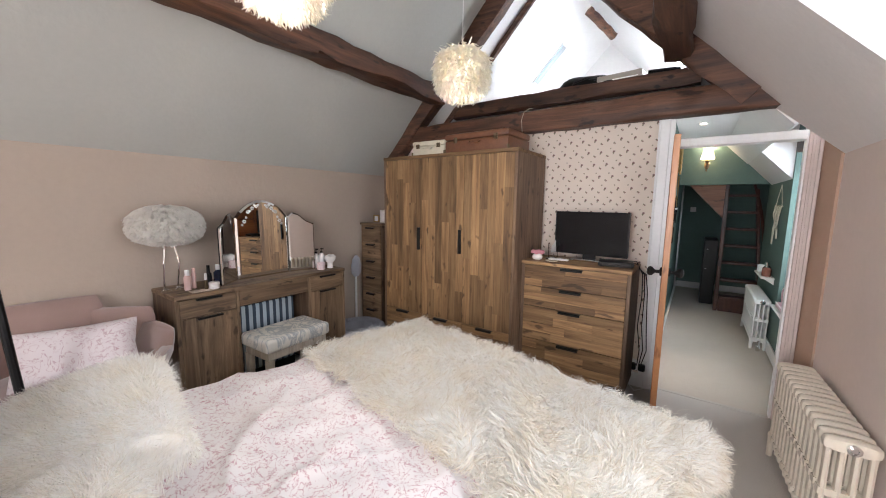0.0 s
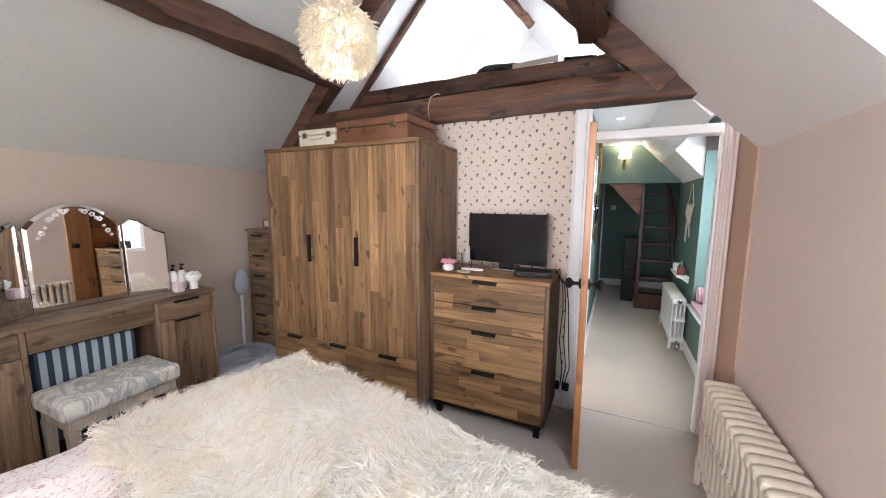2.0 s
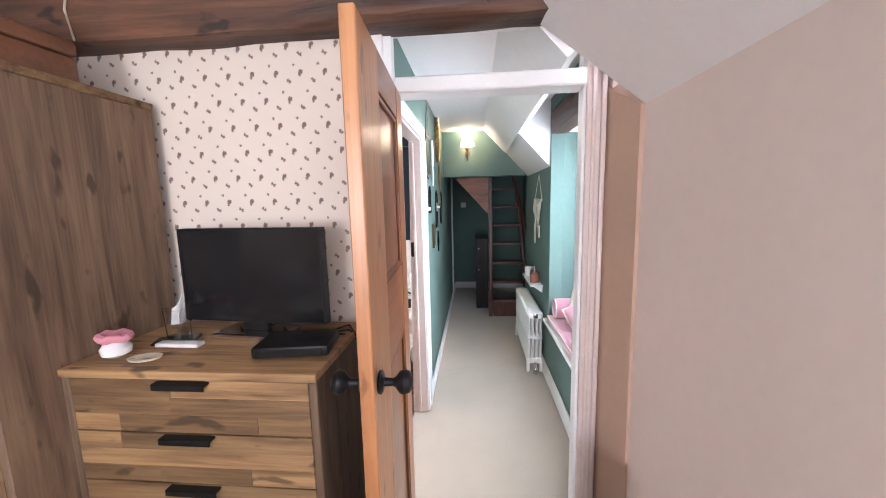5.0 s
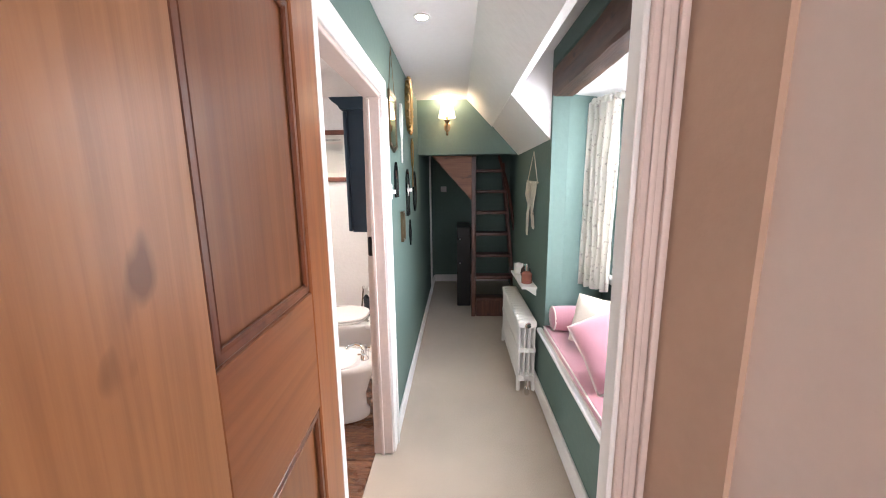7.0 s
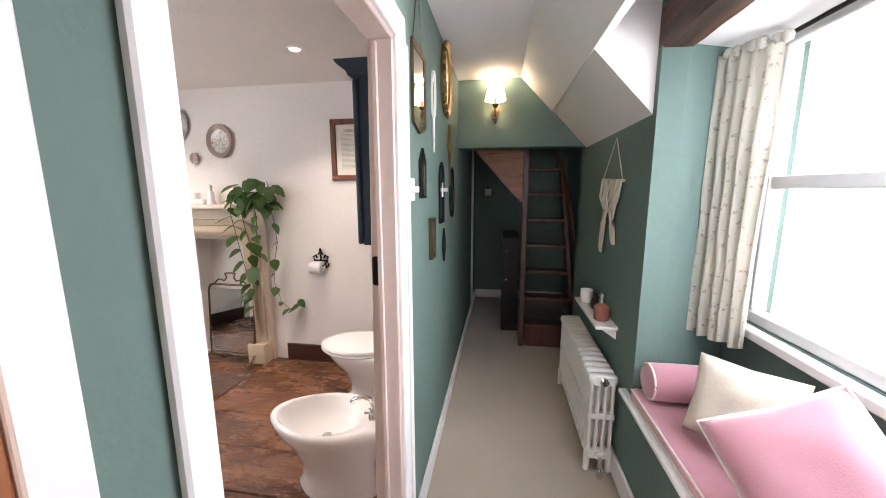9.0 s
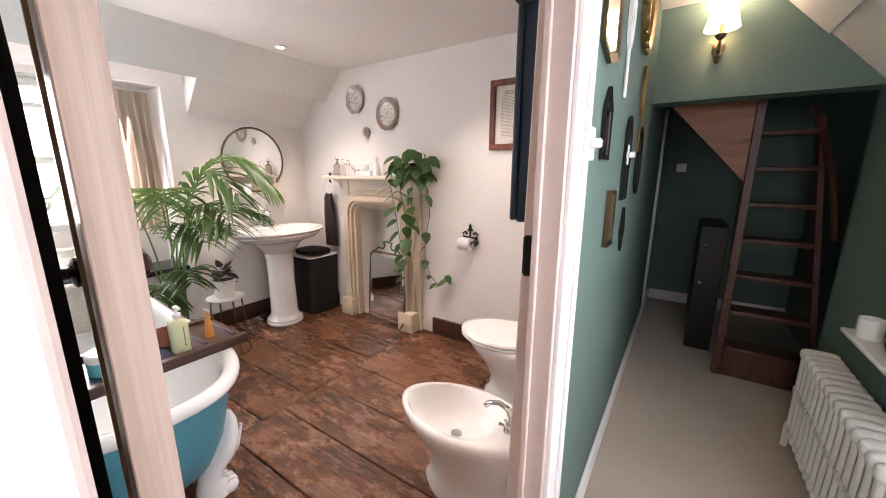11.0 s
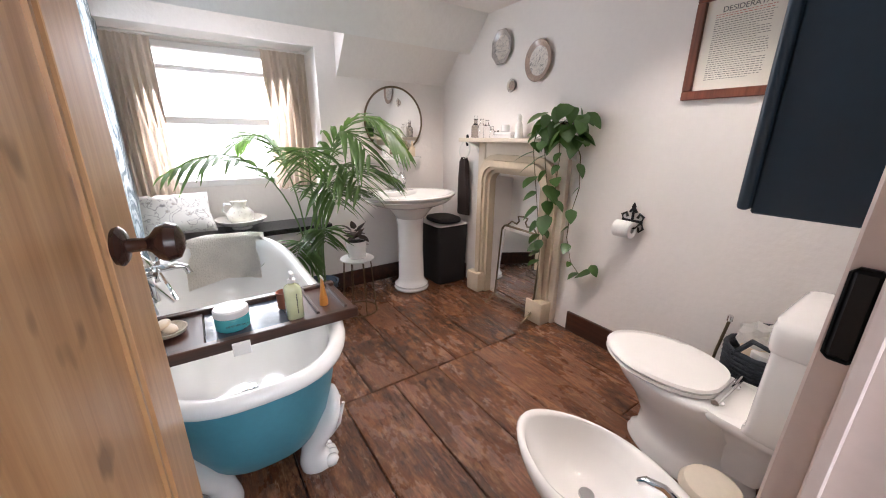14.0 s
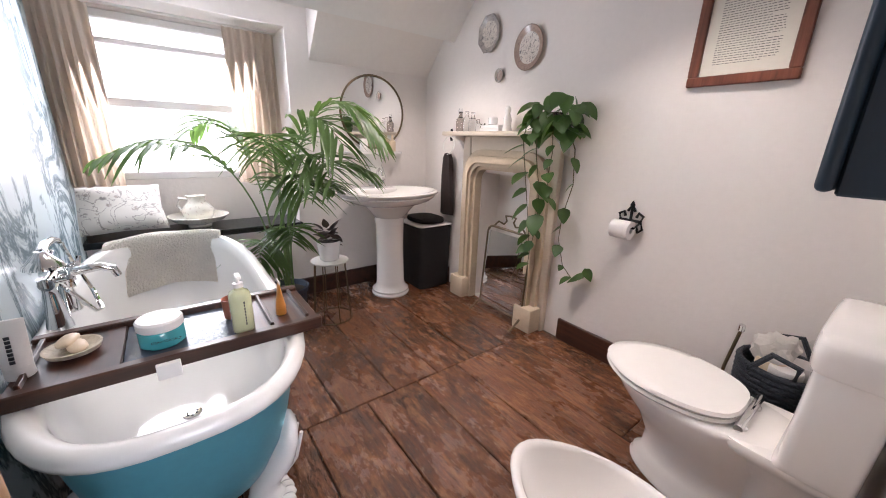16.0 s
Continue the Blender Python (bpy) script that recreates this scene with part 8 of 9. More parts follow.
for s in (-1, 1):
    part("scroll", tube(bmesh.new(), [(s * 0.15, 0, 0.595), (s * 0.1, 0, 0.64), (s * 0.05, 0, 0.63), (s * 0.03, 0, 0.655), (s * 0.045, 0, 0.685), (0, 0, 0.69)], 0.006, 8), M["old_brass"], fs)
    part("foot", tube(bmesh.new(), [(s * 0.19, 0.09, 0.004), (s * 0.19, 0.05, 0.03), (s * 0.19, 0, 0.07), (s * 0.19, -0.05, 0.03), (s * 0.19, -0.09, 0.004)], 0.007, 8), M["old_brass"], fs)

# things on the mantel
MZ = 1.363
for x, r, h, m, lbl in ((-2.79, 0.036, 0.15, "amber_glass", "old brown glass bottle with label"), (-2.71, 0.03, 0.15, "glass", "small clear cut-glass stoppered decanter"), (-2.64, 0.032, 0.14, "glass", "clear glass medicine bottle"), (-2.575, 0.02, 0.09, "glass", "short clear glass bottle")):
    mm = M["smoke_glass"] if m == "amber_glass" else M[m]
    bottle("glass_bottle", (x, 5.93, MZ), [(r * 0.9, 0), (r, 0.005), (r, h * 0.6), (r * 0.45, h * 0.76), (r * 0.4, h * 0.95), (r * 0.55, h)], [(r * 0.35, h), (r * 0.5, h + 0.01), (r * 0.3, h + 0.03)] if m == "amber_glass" else None, mm, M["glass"], lbl)
bks = thing("small_book", (-2.40, 5.92, MZ), 4, "two small white books stacked on mantel", "book")
part("cover", boxm(-0.09, 0.09, -0.05, 0.05, 0, 0.022, bevel=0.002), M["white_plastic"], bks)
part("pages", boxm(-0.085, 0.085, -0.047, 0.052, 0.024, 0.044, bevel=0.002), M["gloss_white"], bks)
bottle("ornament_cup", (-2.41, 5.92, MZ + 0.046), [(0.028, 0), (0.034, 0.004), (0.034, 0.05), (0.03, 0.05), (0.02, 0.006)], None, M["ceramic"], None, "small white cup on books", "cup")
fig = solo("statuette", lathe(bmesh.new(), [(0.034, 0), (0.036, 0.01), (0.028, 0.04), (0.03, 0.08), (0.022, 0.105), (0.014, 0.12), (0.02, 0.135), (0.019, 0.155), (0.006, 0.168)], 18, (-2.28, 5.93, MZ)), M["ceramic"], "small white plaster figure on mantel", "statuette", smooth=60)
M["cactus"] = plain("cactus", (0.07, 0.1, 0.05), 0.8)
bm = bmesh.new()
for x, h in ((-2.52, 0.05), (-2.50, 0.04), (-2.485, 0.055)):
    lathe(bm, [(0.006, 0), (0.008, h * 0.5), (0.006, h), (0.001, h + 0.004)], 8, (x, 5.91, MZ))
solo("tiny_bottles", bm, M["brown_bristle"], "three tiny dark bottles on mantel", "bottle")


# ---- plates, picture, roll holder, cabinet ----
def plate_print(name, base, ink):
    return printed(name, base, [ink, dim(ink, 1.6)], 30.0, rough=0.2, relief=0.0, lines=True)


M["plate_grey"] = plate_print("plate_grey", (0.42, 0.38, 0.35), (0.12, 0.11, 0.13))
M["plate_white"] = plate_print("plate_white", (0.66, 0.6, 0.54), (0.07, 0.075, 0.09))
M["plate_rim"] = plate_print("plate_rim", (0.36, 0.26, 0.21), (0.2, 0.14, 0.12))


def wall_plate(x, z, rx, rz, n, centre, rim, label):
    p = thing("wall_plate", (x, 5.998, z), 0, label, "plate", "plates on the bathroom wall")
    ring = lambda k, y: [(rx * k * math.cos(6.2832 * (i + 0.5) / n), y, rz * k * math.sin(6.2832 * (i + 0.5) / n)) for i in range(n)]
    part("rim", rings(bmesh.new(), [ring(0.5, -0.002), ring(0.98, -0.018), ring(1.0, -0.022), ring(0.97, -0.024), ring(0.70, -0.012)], True, False), rim, p, "", 25)
    part("centre", rings(bmesh.new(), [ring(0.70, -0.002), ring(0.70, -0.0118), ring(0.6, -0.0085), ring(0.1, -0.008)]), centre, p, "", 40)


wall_plate(-2.57, 2.03, 0.115, 0.13, 8, M["plate_white"], M["plate_grey"], "octagonal grey transfer-printed plate on wall")
wall_plate(-2.19, 1.88, 0.12, 0.135, 32, M["plate_white"], M["plate_rim"], "oval brown-rimmed plate printed with ship scene")
wall_plate(-2.44, 1.745, 0.042, 0.048, 24, M["plate_rim"], M["plate_white"], "tiny round plate on wall")

pic = thing("framed_text", (-1.02, 5.998, 1.787), 0, "printed verse in dark red-brown wooden frame", "picture")
PW, PH, FW = 0.195, 0.233, 0.041
for a, b, c, d, ax in ((-PW, PW, -PH, -PH + FW, "mahogany"), (-PW, PW, PH - FW, PH, "mahogany"), (-PW, -PW + FW, -PH + FW, PH - FW, "mahogany"), (PW - FW, PW, -PH + FW, PH - FW, "mahogany")):
    part("frame_bar", boxm(a, b, -0.025, 0, c, d, bevel=0.004), M["frame_wood"], pic)
M["paper"] = surface("paper", (0.72, 0.68, 0.60), 0.8, var=0.05, scale=6, fine=80, relief=0.05)
part("paper", boxm(-PW + FW, PW - FW, -0.008, -0.004, -PH + FW, PH - FW), M["paper"], pic, "cream printed sheet", smooth=0)
M["grey_ink"] = plain("grey_ink", (0.13, 0.12, 0.115), 0.7)
M["red_ink"] = plain("red_ink", (0.4, 0.08, 0.07), 0.7)
writing("title", "DESIDERATA", 0.031, pose(0, -0.0085, PH - 0.088, 90, 0, 0), pic, M["ink"])
rs = random.Random(31)
bm, red = bmesh.new(), bmesh.new()
for k in range(30):
    z = PH - 0.107 - k * 0.0094
    x = -0.112
    end = 0.112 - rs.uniform(0, 0.012) - (0.05 if k in (7, 12, 20, 29) else 0)
    while x < end:
        w = rs.uniform(0.005, 0.016)
        box(red if k < 2 else bm, x, min(end, x + w), -0.0086, -0.0081, z, z + 0.0026)
        x += w + 0.004
part("printed_text", bm, M["grey_ink"], pic, smooth=0)
part("heading_text", red, M["red_ink"], pic, smooth=0)

rh = thing("toilet_roll_holder", (-1.36, 5.998, 0.9), 0, "black iron fleur toilet roll holder with roll", "roll holder")
bm = bmesh.new()
for pts in ([(0, 0.0), (0, 0.075)], [(-0.055, 0.0), (-0.065, 0.03), (-0.04, 0.045), (-0.03, 0.02)], [(0.055, 0.0), (0.065, 0.03), (0.04, 0.045), (0.03, 0.02)], [(-0.06, 0), (0.06, 0)], [(-0.02, 0.05), (0, 0.085), (0.02, 0.05)], [(0.055, 0), (0.07, -0.04), (0.05, -0.06), (0.035, -0.03)]):
    tube(bm, [(x, -0.008, z) for x, z in pts], 0.008, 6)
lathe(bm, [(0.002, -0.02), (0.014, 0.0), (0.002, 0.024)], 8, (0, -0.01, 0.085))
part("scroll_plate", bm, M["black_metal"], rh)
part("arm", tube(bmesh.new(), [(0.05, -0.008, -0.01), (0.05, -0.06, -0.03), (-0.06, -0.065, -0.035)], 0.006, 8), M["black_metal"], rh)
bm = bmesh.new()
rings(bm, [[(x, -0.065 + r * math.cos(6.2832 * k / 28), -0.045 + r * math.sin(6.2832 * k / 28)) for k in range(28)] for x, r in ((-0.06, 0.018), (-0.06, 0.05), (0.04, 0.05), (0.04, 0.018))], True, False)
part("roll", bm, M["white_plastic"], rh, "white toilet roll", 40)

M["navy"] = surface("navy", (0.011, 0.028, 0.048), 0.45, var=0.12, scale=4, fine=50, relief=0.1)
nc = thing("wall_cabinet", (0, 0, 0), 0, "navy painted wall cabinet with cornice above toilet", "cabinet")
part("carcass", boxm(-0.52, -0.307, 4.835, 5.42, 1.22, 1.96, bevel=0.004), M["navy"], nc)
part("door", boxm(-0.545, -0.521, 4.825, 5.43, 1.225, 1.955, bevel=0.01, seg=3), M["navy"], nc)
part("cornice", prism(bmesh.new(), [(-0.307, 1.96), (-0.55, 1.96), (-0.56, 1.98), (-0.60, 2.01), (-0.615, 2.03), (-0.307, 2.03)], 1, 4.80, 5.46), M["navy"], nc, "", 20)
part("knob", lathe(bmesh.new(), [(0.005, 0), (0.012, 0.01), (0.005, 0.02)], 12, (-0.56, 5.36, 1.5)), M["chrome"], nc)

# window: curtains, jug and bowl, cushion
M["linen"] = lets_light(surface("linen", (0.64, 0.56, 0.48), 0.9, var=0.14, scale=5, fine=190, relief=0.3, sheen=0.2), (0.62, 0.52, 0.42), 0.35)
c1 = drape("curtain", [(-3.46, 3.51), (-3.46, 3.775)], 0.96, 1.965, 0.028, 6, M["linen"], "beige linen pleated curtain drawn aside", "bathroom curtains", seed=4)
c2 = drape("curtain", [(-3.49, 4.42), (-3.49, 4.74)], 0.95, 1.975, 0.026, 6, M["linen"], "beige linen pleated curtain drawn aside", "bathroom curtains", seed=7)
solo("curtain_rail", tube(bmesh.new(), [(-3.54, 3.52, 1.995), (-3.54, 4.77, 1.995)], 0.007, 8), M["white_iron"], "thin curtain rail over window", "curtain rail")
jb = thing("jug_and_bowl", (-3.54, 4.13, 0.641), 0, "cream floral wash jug standing in wide bowl", "jug")
part("bowl", lathe(bmesh.new(), [(0.07, 0), (0.075, 0.01), (0.065, 0.02), (0.155, 0.05), (0.19, 0.085), (0.185, 0.088), (0.14, 0.06), (0.01, 0.03)], 32), M["jug_china"], jb, "", 50)
part("jug", lathe(bmesh.new(), [(0.05, 0.032), (0.055, 0.04), (0.095, 0.08), (0.10, 0.125), (0.07, 0.165), (0.05, 0.19), (0.062, 0.225), (0.057, 0.225), (0.04, 0.18)], 28), M["jug_china"], jb, "", 60)
part("handle", tube(bmesh.new(), [(0, -0.055, 0.2), (0, -0.1, 0.21), (0, -0.115, 0.16), (0, -0.08, 0.1)], 0.009, 8), M["ceramic"], jb)
M["bird_print"] = printed("bird_print", (0.64, 0.6, 0.55), [(0.22, 0.2, 0.19), (0.35, 0.3, 0.27)], 11.0, rough=0.9)
ob = solo("cushion", cushion_bm(0.34, 0.46, 0.13, 14, seed=21), M["bird_print"], "cream cushion with dark bird print", "cushion", smooth=70)
ob.matrix_basis = pose(-3.52, 3.71, 0.775, 0, 52, 6)

# ---- plants ----


def leafy(name, color, rough):
    """Green leaf that lets some light through."""
    return lets_light(surface(name, color, rough, var=0.4, scale=7, fine=40, relief=0.1), (color[0] * 1.9, color[1] * 1.9, color[2] * 1.2), 0.35)


M["palm_leaf"] = leafy("palm_leaf", (0.075, 0.135, 0.042), 0.4)
M["palm_stem"] = surface("palm_stem", (0.11, 0.18, 0.055), 0.5, var=0.25, scale=8, fine=40, relief=0.1)
M["pothos_leaf"] = leafy("pothos_leaf", (0.055, 0.115, 0.035), 0.32)
M["soil"] = plain("soil", (0.02, 0.014, 0.01), 0.95)
palm = thing("palm", (-2.95, 4.55, 0), 0, "tall green potted palm with arching fronds", "plant")
part("pot", lathe(bmesh.new(), [(0.1, 0), (0.11, 0.01), (0.135, 0.24), (0.145, 0.25), (0.145, 0.28), (0.13, 0.28), (0.12, 0.24), (0.01, 0.23)], 26), M["slate"], palm)
part("soil", lathe(bmesh.new(), [(0.125, 0.236), (0.125, 0.245), (0.01, 0.25)], 20), M["soil"], palm)


def frond(seed, a, reach, height, leaf, n=15, sag=0.5):
    """A palm frond: an arching stem with drooping narrow leaflets on both sides."""
    rr = random.Random(seed)
    u = Vector((math.cos(radians(a)), math.sin(radians(a)), 0))
    pts = []
    for k in range(15):
        f = k / 14
        z = 0.25 + (height - 0.25) * (1 - (1 - f) ** 2.0) - sag * max(0, f - 0.62) ** 2 * 2.4
        pts.append(u * (0.03 + reach * f ** 1.9) + Vector((0.02 * math.sin(f * 3 + seed), 0.02 * math.cos(f * 2 + seed), z)))
    st = part("frond", tube(bmesh.new(), pts, 0.007, 6, 0.002), M["palm_stem"], palm)
    bm = bmesh.new()
    side = Vector((-u.y, u.x, 0))
    for k in range(n):
        f = 0.5 + 0.5 * k / (n - 1)
        i = min(13, int(f * 14))
        p = pts[i].lerp(pts[i + 1], f * 14 - i)
        d = (pts[i + 1] - pts[i]).normalized()
        ln = leaf * (0.55 + 0.9 * math.sin(math.pi * min(1, 0.12 + 0.85 * k / (n - 1)))) * rr.uniform(0.85, 1.15)
        for s in (-1, 1):
            w = 0.011 + 0.005 * rr.random()
            out = (side * s * rr.uniform(0.6, 0.9) + d * rr.uniform(0.5, 0.8)).normalized()
            prev = None
            nn = out.cross(Vector((0, 0, 1))).normalized()
            for j in range(6):
                g = j / 5
                c = p + out * ln * g + Vector((0, 0, -ln * (0.35 + 0.35 * rr.random() * 0.4) * g * g + 0.02 * g))
                ww = w * math.sin(math.pi * min(0.97, 0.12 + 0.85 * g)) + 0.0008
                row = [bm.verts.new(c - nn * ww), bm.verts.new(c + Vector((0, 0, -ww * 0.5))), bm.verts.new(c + nn * ww)]
                if prev:
                    bm.faces.new((prev[0], prev[1], row[1], row[0]))
                    bm.faces.new((prev[1], prev[2], row[2], row[1]))
                prev = row
    part("frond_blade", bm, M["palm_leaf"], st, "", 60)["kind"] = "stuff"


for i, (a, reach, height, leaf, sag) in enumerate(((-78, 0.78, 1.34, 0.20, 0.5), (52, 0.62, 1.62, 0.24, 0.9), (-20, 0.42, 1.38, 0.2, 0.5), (20, 0.5, 1.28, 0.22, 0.6), (34, 0.5, 1.5, 0.24, 0.7), (5, 0.45, 1.15, 0.2, 0.5), (75, 0.55, 1.2, 0.24, 0.35), (-120, 0.45, 1.45, 0.18, 0.4), (110, 0.4, 1.05, 0.18, 0.4), (-5, 0.3, 0.8, 0.15, 0.3), (165, 0.22, 1.3, 0.16, 0.3), (-35, 0.28, 0.7, 0.16, 0.4))):
    frond(i + 3, a, reach, height, leaf * 1.12, 15, sag)

ws = thing("plant_stand", (-2.86, 4.83, 0), 0, "white wire plant stand with round top", "stand")
part("top", lathe(bmesh.new(), [(0.125, 0.44), (0.13, 0.446), (0.13, 0.452), (0.01, 0.456)], 26), M["white_iron"], ws)
part("ring", tube(bmesh.new(), [(0.14 * math.cos(6.2832 * k / 28), 0.14 * math.sin(6.2832 * k / 28), 0.006) for k in range(29)], 0.005, 6), M["old_brass"], ws)
for k in range(8):
    a = 6.2832 * k / 8
    part("wire_leg", tube(bmesh.new(), [(0.11 * math.cos(a), 0.11 * math.sin(a), 0.442), (0.14 * math.cos(a), 0.14 * math.sin(a), 0.006)], 0.004, 6), M["old_brass"], ws)
M["begonia"] = surface("begonia", (0.055, 0.028, 0.022), 0.5, var=0.5, scale=12, fine=60, relief=0.1)
sp = thing("potted_plant", (-2.86, 4.83, 0.457), 0, "dark red-leaved plant in white pot", "plant")
part("pot", lathe(bmesh.new(), [(0.06, 0), (0.065, 0.004), (0.085, 0.14), (0.08, 0.14), (0.06, 0.02), (0.01, 0.02)], 24), M["ceramic"], sp)
part("soil", lathe(bmesh.new(), [(0.076, 0.118), (0.076, 0.124), (0.01, 0.128)], 18), M["soil"], sp)


def heart_leaf(l, w, cup=0.12):
    """A pointed heart-shaped leaf along +x with a folded midrib."""
    bm = bmesh.new()
    prev = None
    for j in range(8):
        f = j / 7
        ww = w * (math.sin(math.pi * f ** 0.62) ** 0.8) * (1 - 0.15 * f) + 0.0004
        back = -0.10 * l * (1 - f) if j == 0 else 0
        z = -0.16 * l * f * f
        row = [bm.verts.new((f * l + back - (0.08 * l if j in (1, 2) else 0), -ww, z + cup * ww)), bm.verts.new((f * l, 0, z - 0.0)), bm.verts.new((f * l + back - (0.08 * l if j in (1, 2) else 0), ww, z + cup * ww))]
        if prev:
            bm.faces.new((prev[0], prev[1], row[1], row[0]))
            bm.faces.new((prev[1], prev[2], row[2], row[1]))
        prev = row
    return bm


small = mesh_of("leaf", heart_leaf(0.09, 0.034), M["begonia"], 60)
rs = random.Random(77)
for k in range(26):
    a = rs.uniform(0, 360)
    ob = part("leaf", small, None, sp)
    ob.matrix_basis = pose(0, 0, 0.13 + rs.uniform(0, 0.07), 0, rs.uniform(-55, 15), a) @ Matrix.Translation((rs.uniform(0.01, 0.05), 0, 0)) @ Matrix.Scale(rs.uniform(0.7, 1.2), 4)

po = thing("trailing_pothos", (-1.83, 5.86, 1.363), 0, "trailing green pothos spilling off mantel", "plant")
part("pot", lathe(bmesh.new(), [(0.05, 0), (0.055, 0.004), (0.07, 0.12), (0.066, 0.12), (0.05, 0.02), (0.01, 0.02)], 24), M["glass"], po)
part("soil", lathe(bmesh.new(), [(0.045, 0.01), (0.06, 0.1), (0.01, 0.105)], 18), M["soil"], po)
leaf_meshes = [mesh_of("leaf", heart_leaf(l, w), M["pothos_leaf"], 60) for l, w in ((0.10, 0.043), (0.125, 0.053), (0.085, 0.034))]
rs = random.Random(42)
M["vine"] = plain("vine", (0.10, 0.085, 0.035), 0.6)


def hang_leaf(p, a, dip, s):
    ob = part("leaf", leaf_meshes[rs.randrange(3)], None, po)
    ob.matrix_basis = Matrix.Translation(p) @ pose(0, 0, 0, rs.uniform(-25, 25), dip, a) @ Matrix.Scale(s, 4)


for k in range(46):
    a = rs.uniform(180, 400)
    r = rs.uniform(0.03, 0.15)
    z = rs.uniform(0.03, 0.22) - r * 0.3
    p = Vector((r * math.cos(radians(a)) * 1.15, min(0.1, r * math.sin(radians(a)) * 0.75), z))
    hang_leaf(p, a + rs.uniform(-40, 40), rs.uniform(5, 75), rs.uniform(0.9, 1.35))
vines = [[(0.0, -0.05, 0.1), (-0.12, -0.1, 0.05), (-0.16, -0.08, -0.05), (-0.14, -0.07, -0.2), (-0.10, -0.07, -0.4), (-0.06, -0.07, -0.6), (-0.05, -0.06, -0.75)],
         [(0.02, -0.06, 0.1), (-0.04, -0.12, 0.03), (-0.03, -0.1, -0.15), (0.0, -0.08, -0.35), (0.0, -0.07, -0.55), (-0.04, -0.06, -0.72), (-0.05, -0.06, -0.86)],
         [(0.05, -0.05, 0.1), (0.12, -0.06, 0.05), (0.17, -0.02, -0.1), (0.16, 0.02, -0.3), (0.10, 0.04, -0.5), (0.08, 0.06, -0.65), (0.12, 0.08, -0.82), (0.2, 0.09, -0.9), (0.27, 0.09, -0.86), (0.28, 0.09, -0.8)],
         [(0.03, -0.06, 0.1), (0.08, -0.12, 0.02), (0.08, -0.1, -0.12), (0.05, -0.08, -0.28), (0.07, -0.05, -0.42)]]
for vi, v in enumerate(vines):
    fine_pts = []
    for a, b in zip(v, v[1:]):
        for s in range(4):
            fine_pts.append(Vector(a).lerp(Vector(b), s / 4))
    fine_pts.append(Vector(v[-1]))
    part("vine", tube(bmesh.new(), fine_pts, 0.0035, 6, 0.002), M["vine"], po)
    step = 2 if vi != 2 else 3
    for k in range(3, len(fine_pts), step):
        hang_leaf(fine_pts[k] + Vector((0, -0.01, 0)), rs.choice((200, 235, 270, 300, 340)) + rs.uniform(-20, 20), rs.uniform(15, 60), rs.uniform(0.8, 1.15) * (0.75 if vi == 2 else 1))

# robe on the back of the bathroom door
solo("dressing_gown", rings(bmesh.new(), [[(-0.62 + w * math.cos(a) * 0.97 - 0.03 * math.sin(a), 3.635 + d * 0.8 * math.sin(a) - 0.15 * w * math.cos(a), z) for a in [6.2832 * k / 24 for k in range(24)]] for z, w, d in ((1.78, 0.03, 0.02), (1.7, 0.1, 0.03), (1.5, 0.15, 0.035), (1.0, 0.16, 0.035), (0.6, 0.17, 0.035))]), M["black_cloth"], "black dressing gown hung behind bathroom door", "dressing gown", smooth=60)

# downlights
M["spot_glow"] = glowing("spot_glow", (1.0, 0.86, 0.66), 30.0)


def downlight(x, y, power):
    d = thing("downlight", (x, y, CEIL), 0, "small recessed ceiling spotlight, lit", "ceiling light", "recessed spotlights")
    part("trim", lathe(bmesh.new(), [(0.042, 0.0), (0.042, -0.005), (0.03, -0.006), (0.028, -0.002)], 24, cap=False), M["white_iron"], d)
    part("lens", lathe(bmesh.new(), [(0.028, -0.003), (0.026, -0.004), (0.001, -0.004)], 20), M["spot_glow"], d)
    data = bpy.data.lights.new("spot", "SPOT")
    data.energy, data.color, data.spot_size, data.spot_blend, data.shadow_soft_size = power, (1.0, 0.90, 0.78), radians(115), 0.7, 0.03
    ob = new("downlight_lamp", data)
    ob.matrix_basis = look((x, y, CEIL - 0.012), (x, y, 0))


for x, y in ((-1.92, 4.72), (-2.62, 5.32), (-1.11, 5.36)):
    downlight(x, y, 52)
downlight(-0.02, 4.45, 14)

# wide old floorboards, laid last


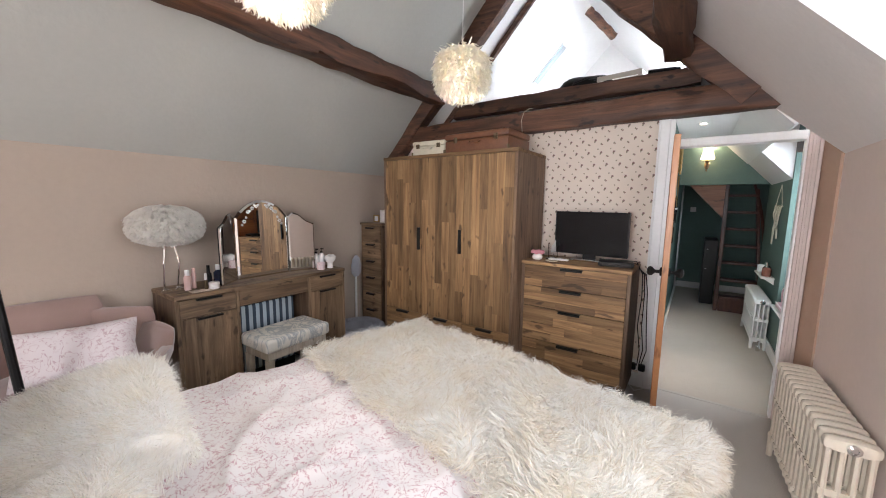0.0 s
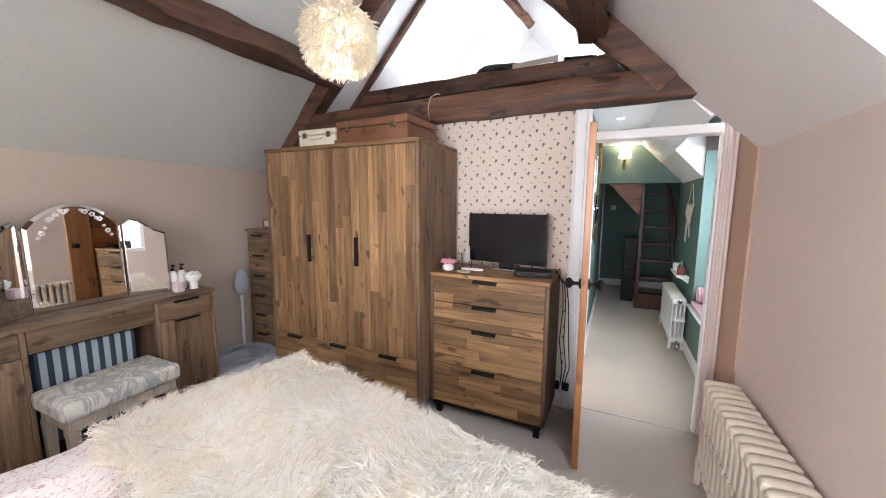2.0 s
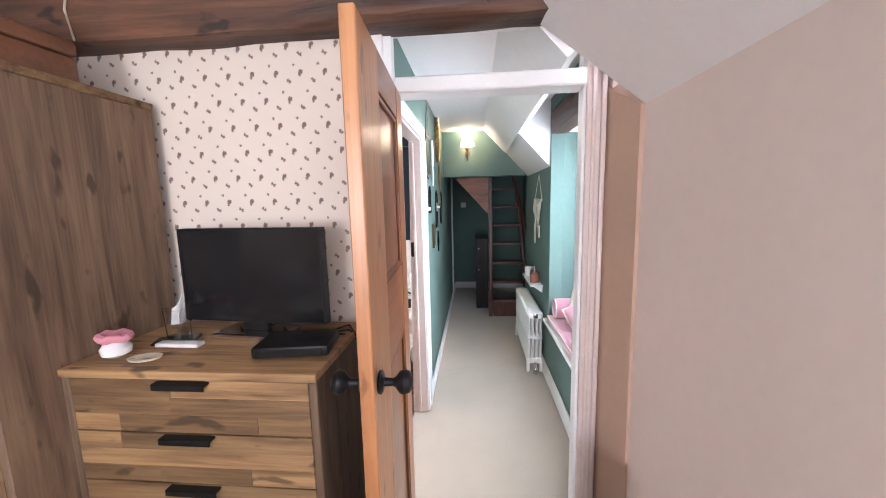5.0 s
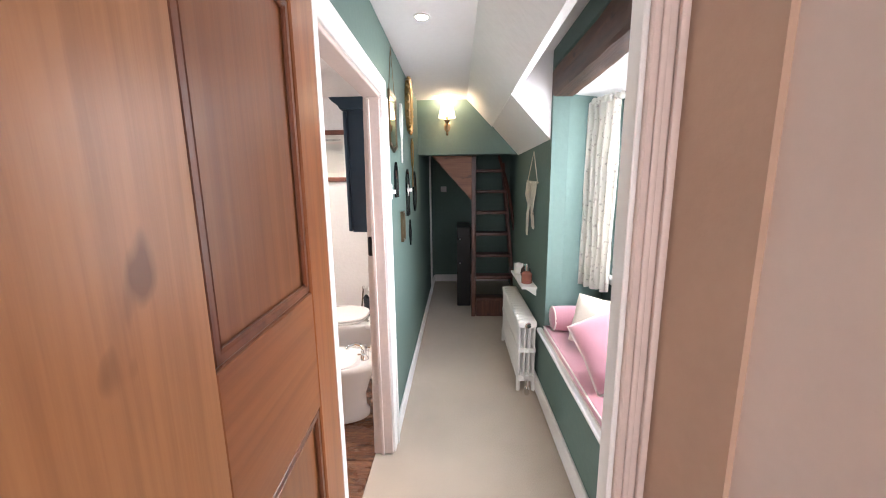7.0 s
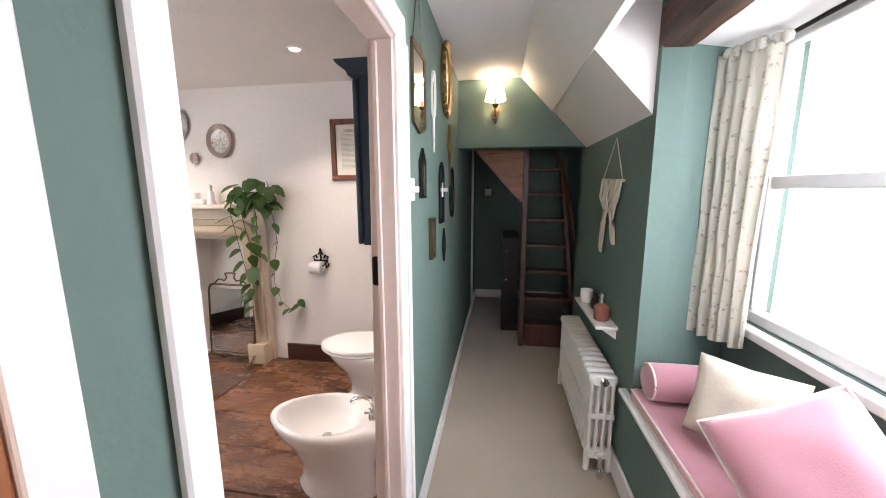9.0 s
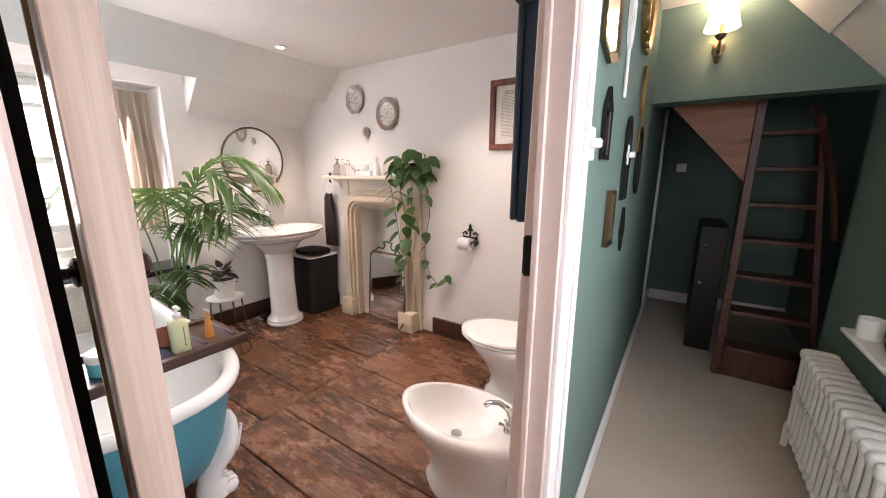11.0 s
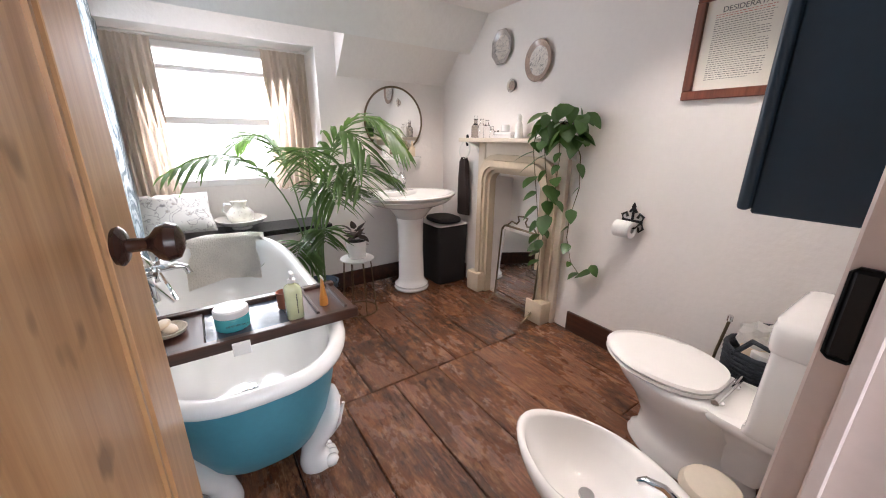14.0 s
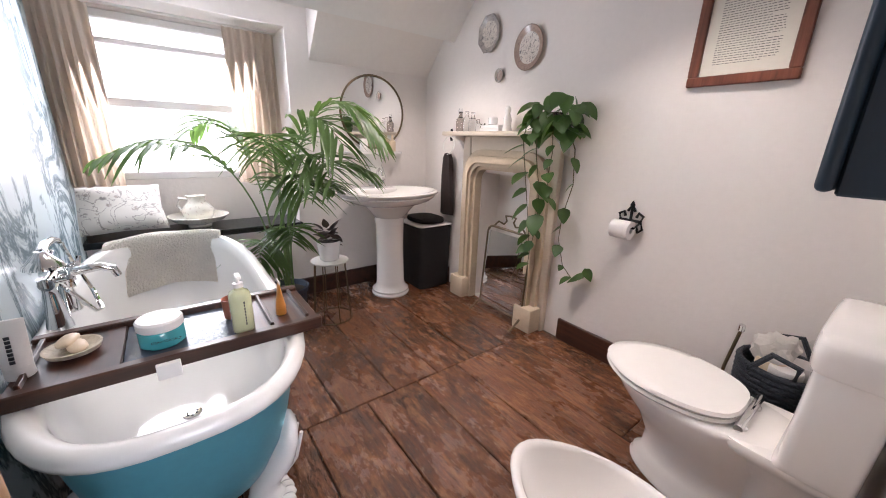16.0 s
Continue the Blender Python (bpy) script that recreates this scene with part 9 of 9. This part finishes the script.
def worn_boards(name):
    m, nt, nodes, links, b = nodes_of(name)
    info = nodes.new("ShaderNodeObjectInfo")
    tc = nodes.new("ShaderNodeTexCoord")
    mul = nodes.new("ShaderNodeVectorMath")
    mul.operation = "SCALE"
    mul.inputs[0].default_value = (9.1, 4.7, 3.3)
    links.new(info.outputs["Random"], mul.inputs["Scale"])
    add = nodes.new("ShaderNodeVectorMath")
    links.new(tc.outputs["Object"], add.inputs[0])
    links.new(mul.outputs[0], add.inputs[1])
    def mapped(sc):
        mp = nodes.new("ShaderNodeMapping")
        mp.inputs["Scale"].default_value = sc
        links.new(add.outputs[0], mp.inputs["Vector"])
        return mp.outputs["Vector"]
    grain = noise_tex(nt, mapped((1.5, 20, 20)), 3.0, 8, 0.72, 0.1)
    blot = noise_tex(nt, mapped((1.0, 1.8, 1.8)), 2.0, 8, 0.72, 0.0)
    c = ramp(nt, grain, [(0.28, (0.045, 0.017, 0.009)), (0.5, (0.135, 0.052, 0.024)), (0.72, (0.25, 0.108, 0.05))])
    c = mixc(nt, c, (0.020, 0.010, 0.008), ramp(nt, blot, [(0.34, (0.9, 0.9, 0.9)), (0.60, (0, 0, 0))]))
    wear = noise_tex(nt, mapped((3.5, 9, 9)), 2.0, 8, 0.75, 0.0)
    c = mixc(nt, c, (0.33, 0.17, 0.09), ramp(nt, wear, [(0.50, (0, 0, 0)), (0.66, (0.6, 0.6, 0.6))]))
    scuff = noise_tex(nt, mapped((6, 26, 26)), 2.2, 8, 0.78, 0.9)
    c = mixc(nt, c, (0.52, 0.40, 0.31), ramp(nt, scuff, [(0.58, (0, 0, 0)), (0.70, (0.7, 0.7, 0.7))]))
    c = mixc(nt, c, (0.018, 0.009, 0.007), ramp(nt, scuff, [(0.34, (0.85, 0.85, 0.85)), (0.43, (0, 0, 0))]))
    tone = ramp(nt, info.outputs["Random"], [(0.0, (1.0, 0.94, 0.88)), (1.0, (1.5, 1.42, 1.32))])
    c = mixc(nt, c, tone, 1.0, "MULTIPLY")
    links.new(c, b.inputs["Base Color"])
    links.new(ramp(nt, blot, [(0.35, (0.16, 0.16, 0.16)), (0.65, (0.36, 0.36, 0.36))]), b.inputs["Roughness"])
    bump(nt, b, scuff, 0.7, 0.008)
    return m


M["old_board"] = worn_boards("old_board")
rs = random.Random(19)
SEAMS_NEAR = (3.53, 3.75, 4.04, 4.335, 4.635, 4.935, 5.222, 5.50, 5.76, 6.0)
SEAMS_FAR = (3.53, 3.66, 3.94, 4.21, 4.50, 4.80, 5.08, 5.36, 5.64, 5.86, 6.0)
for seams, runs in ((SEAMS_NEAR, (-1.872, -0.33)), (SEAMS_FAR, (-3.38, -1.872))):
    for k, (ya, yb) in enumerate(zip(seams, seams[1:])):
        cut = rs.uniform(*runs)
        cuts = [runs[0], cut, runs[1]] if k % 3 == 1 and runs[1] - runs[0] > 1 and runs[0] + 0.5 < cut < runs[1] - 0.5 else list(runs)
        for a, b in zip(cuts, cuts[1:]):
            dz = rs.uniform(-0.004, 0.001)
            bm = boxm(a + 0.002, b - 0.002, ya + 0.003, yb - 0.003, -0.02 + dz, dz, bevel=0.004)
            part("floorboard", bm, M["old_board"], floor_bath, smooth=0)
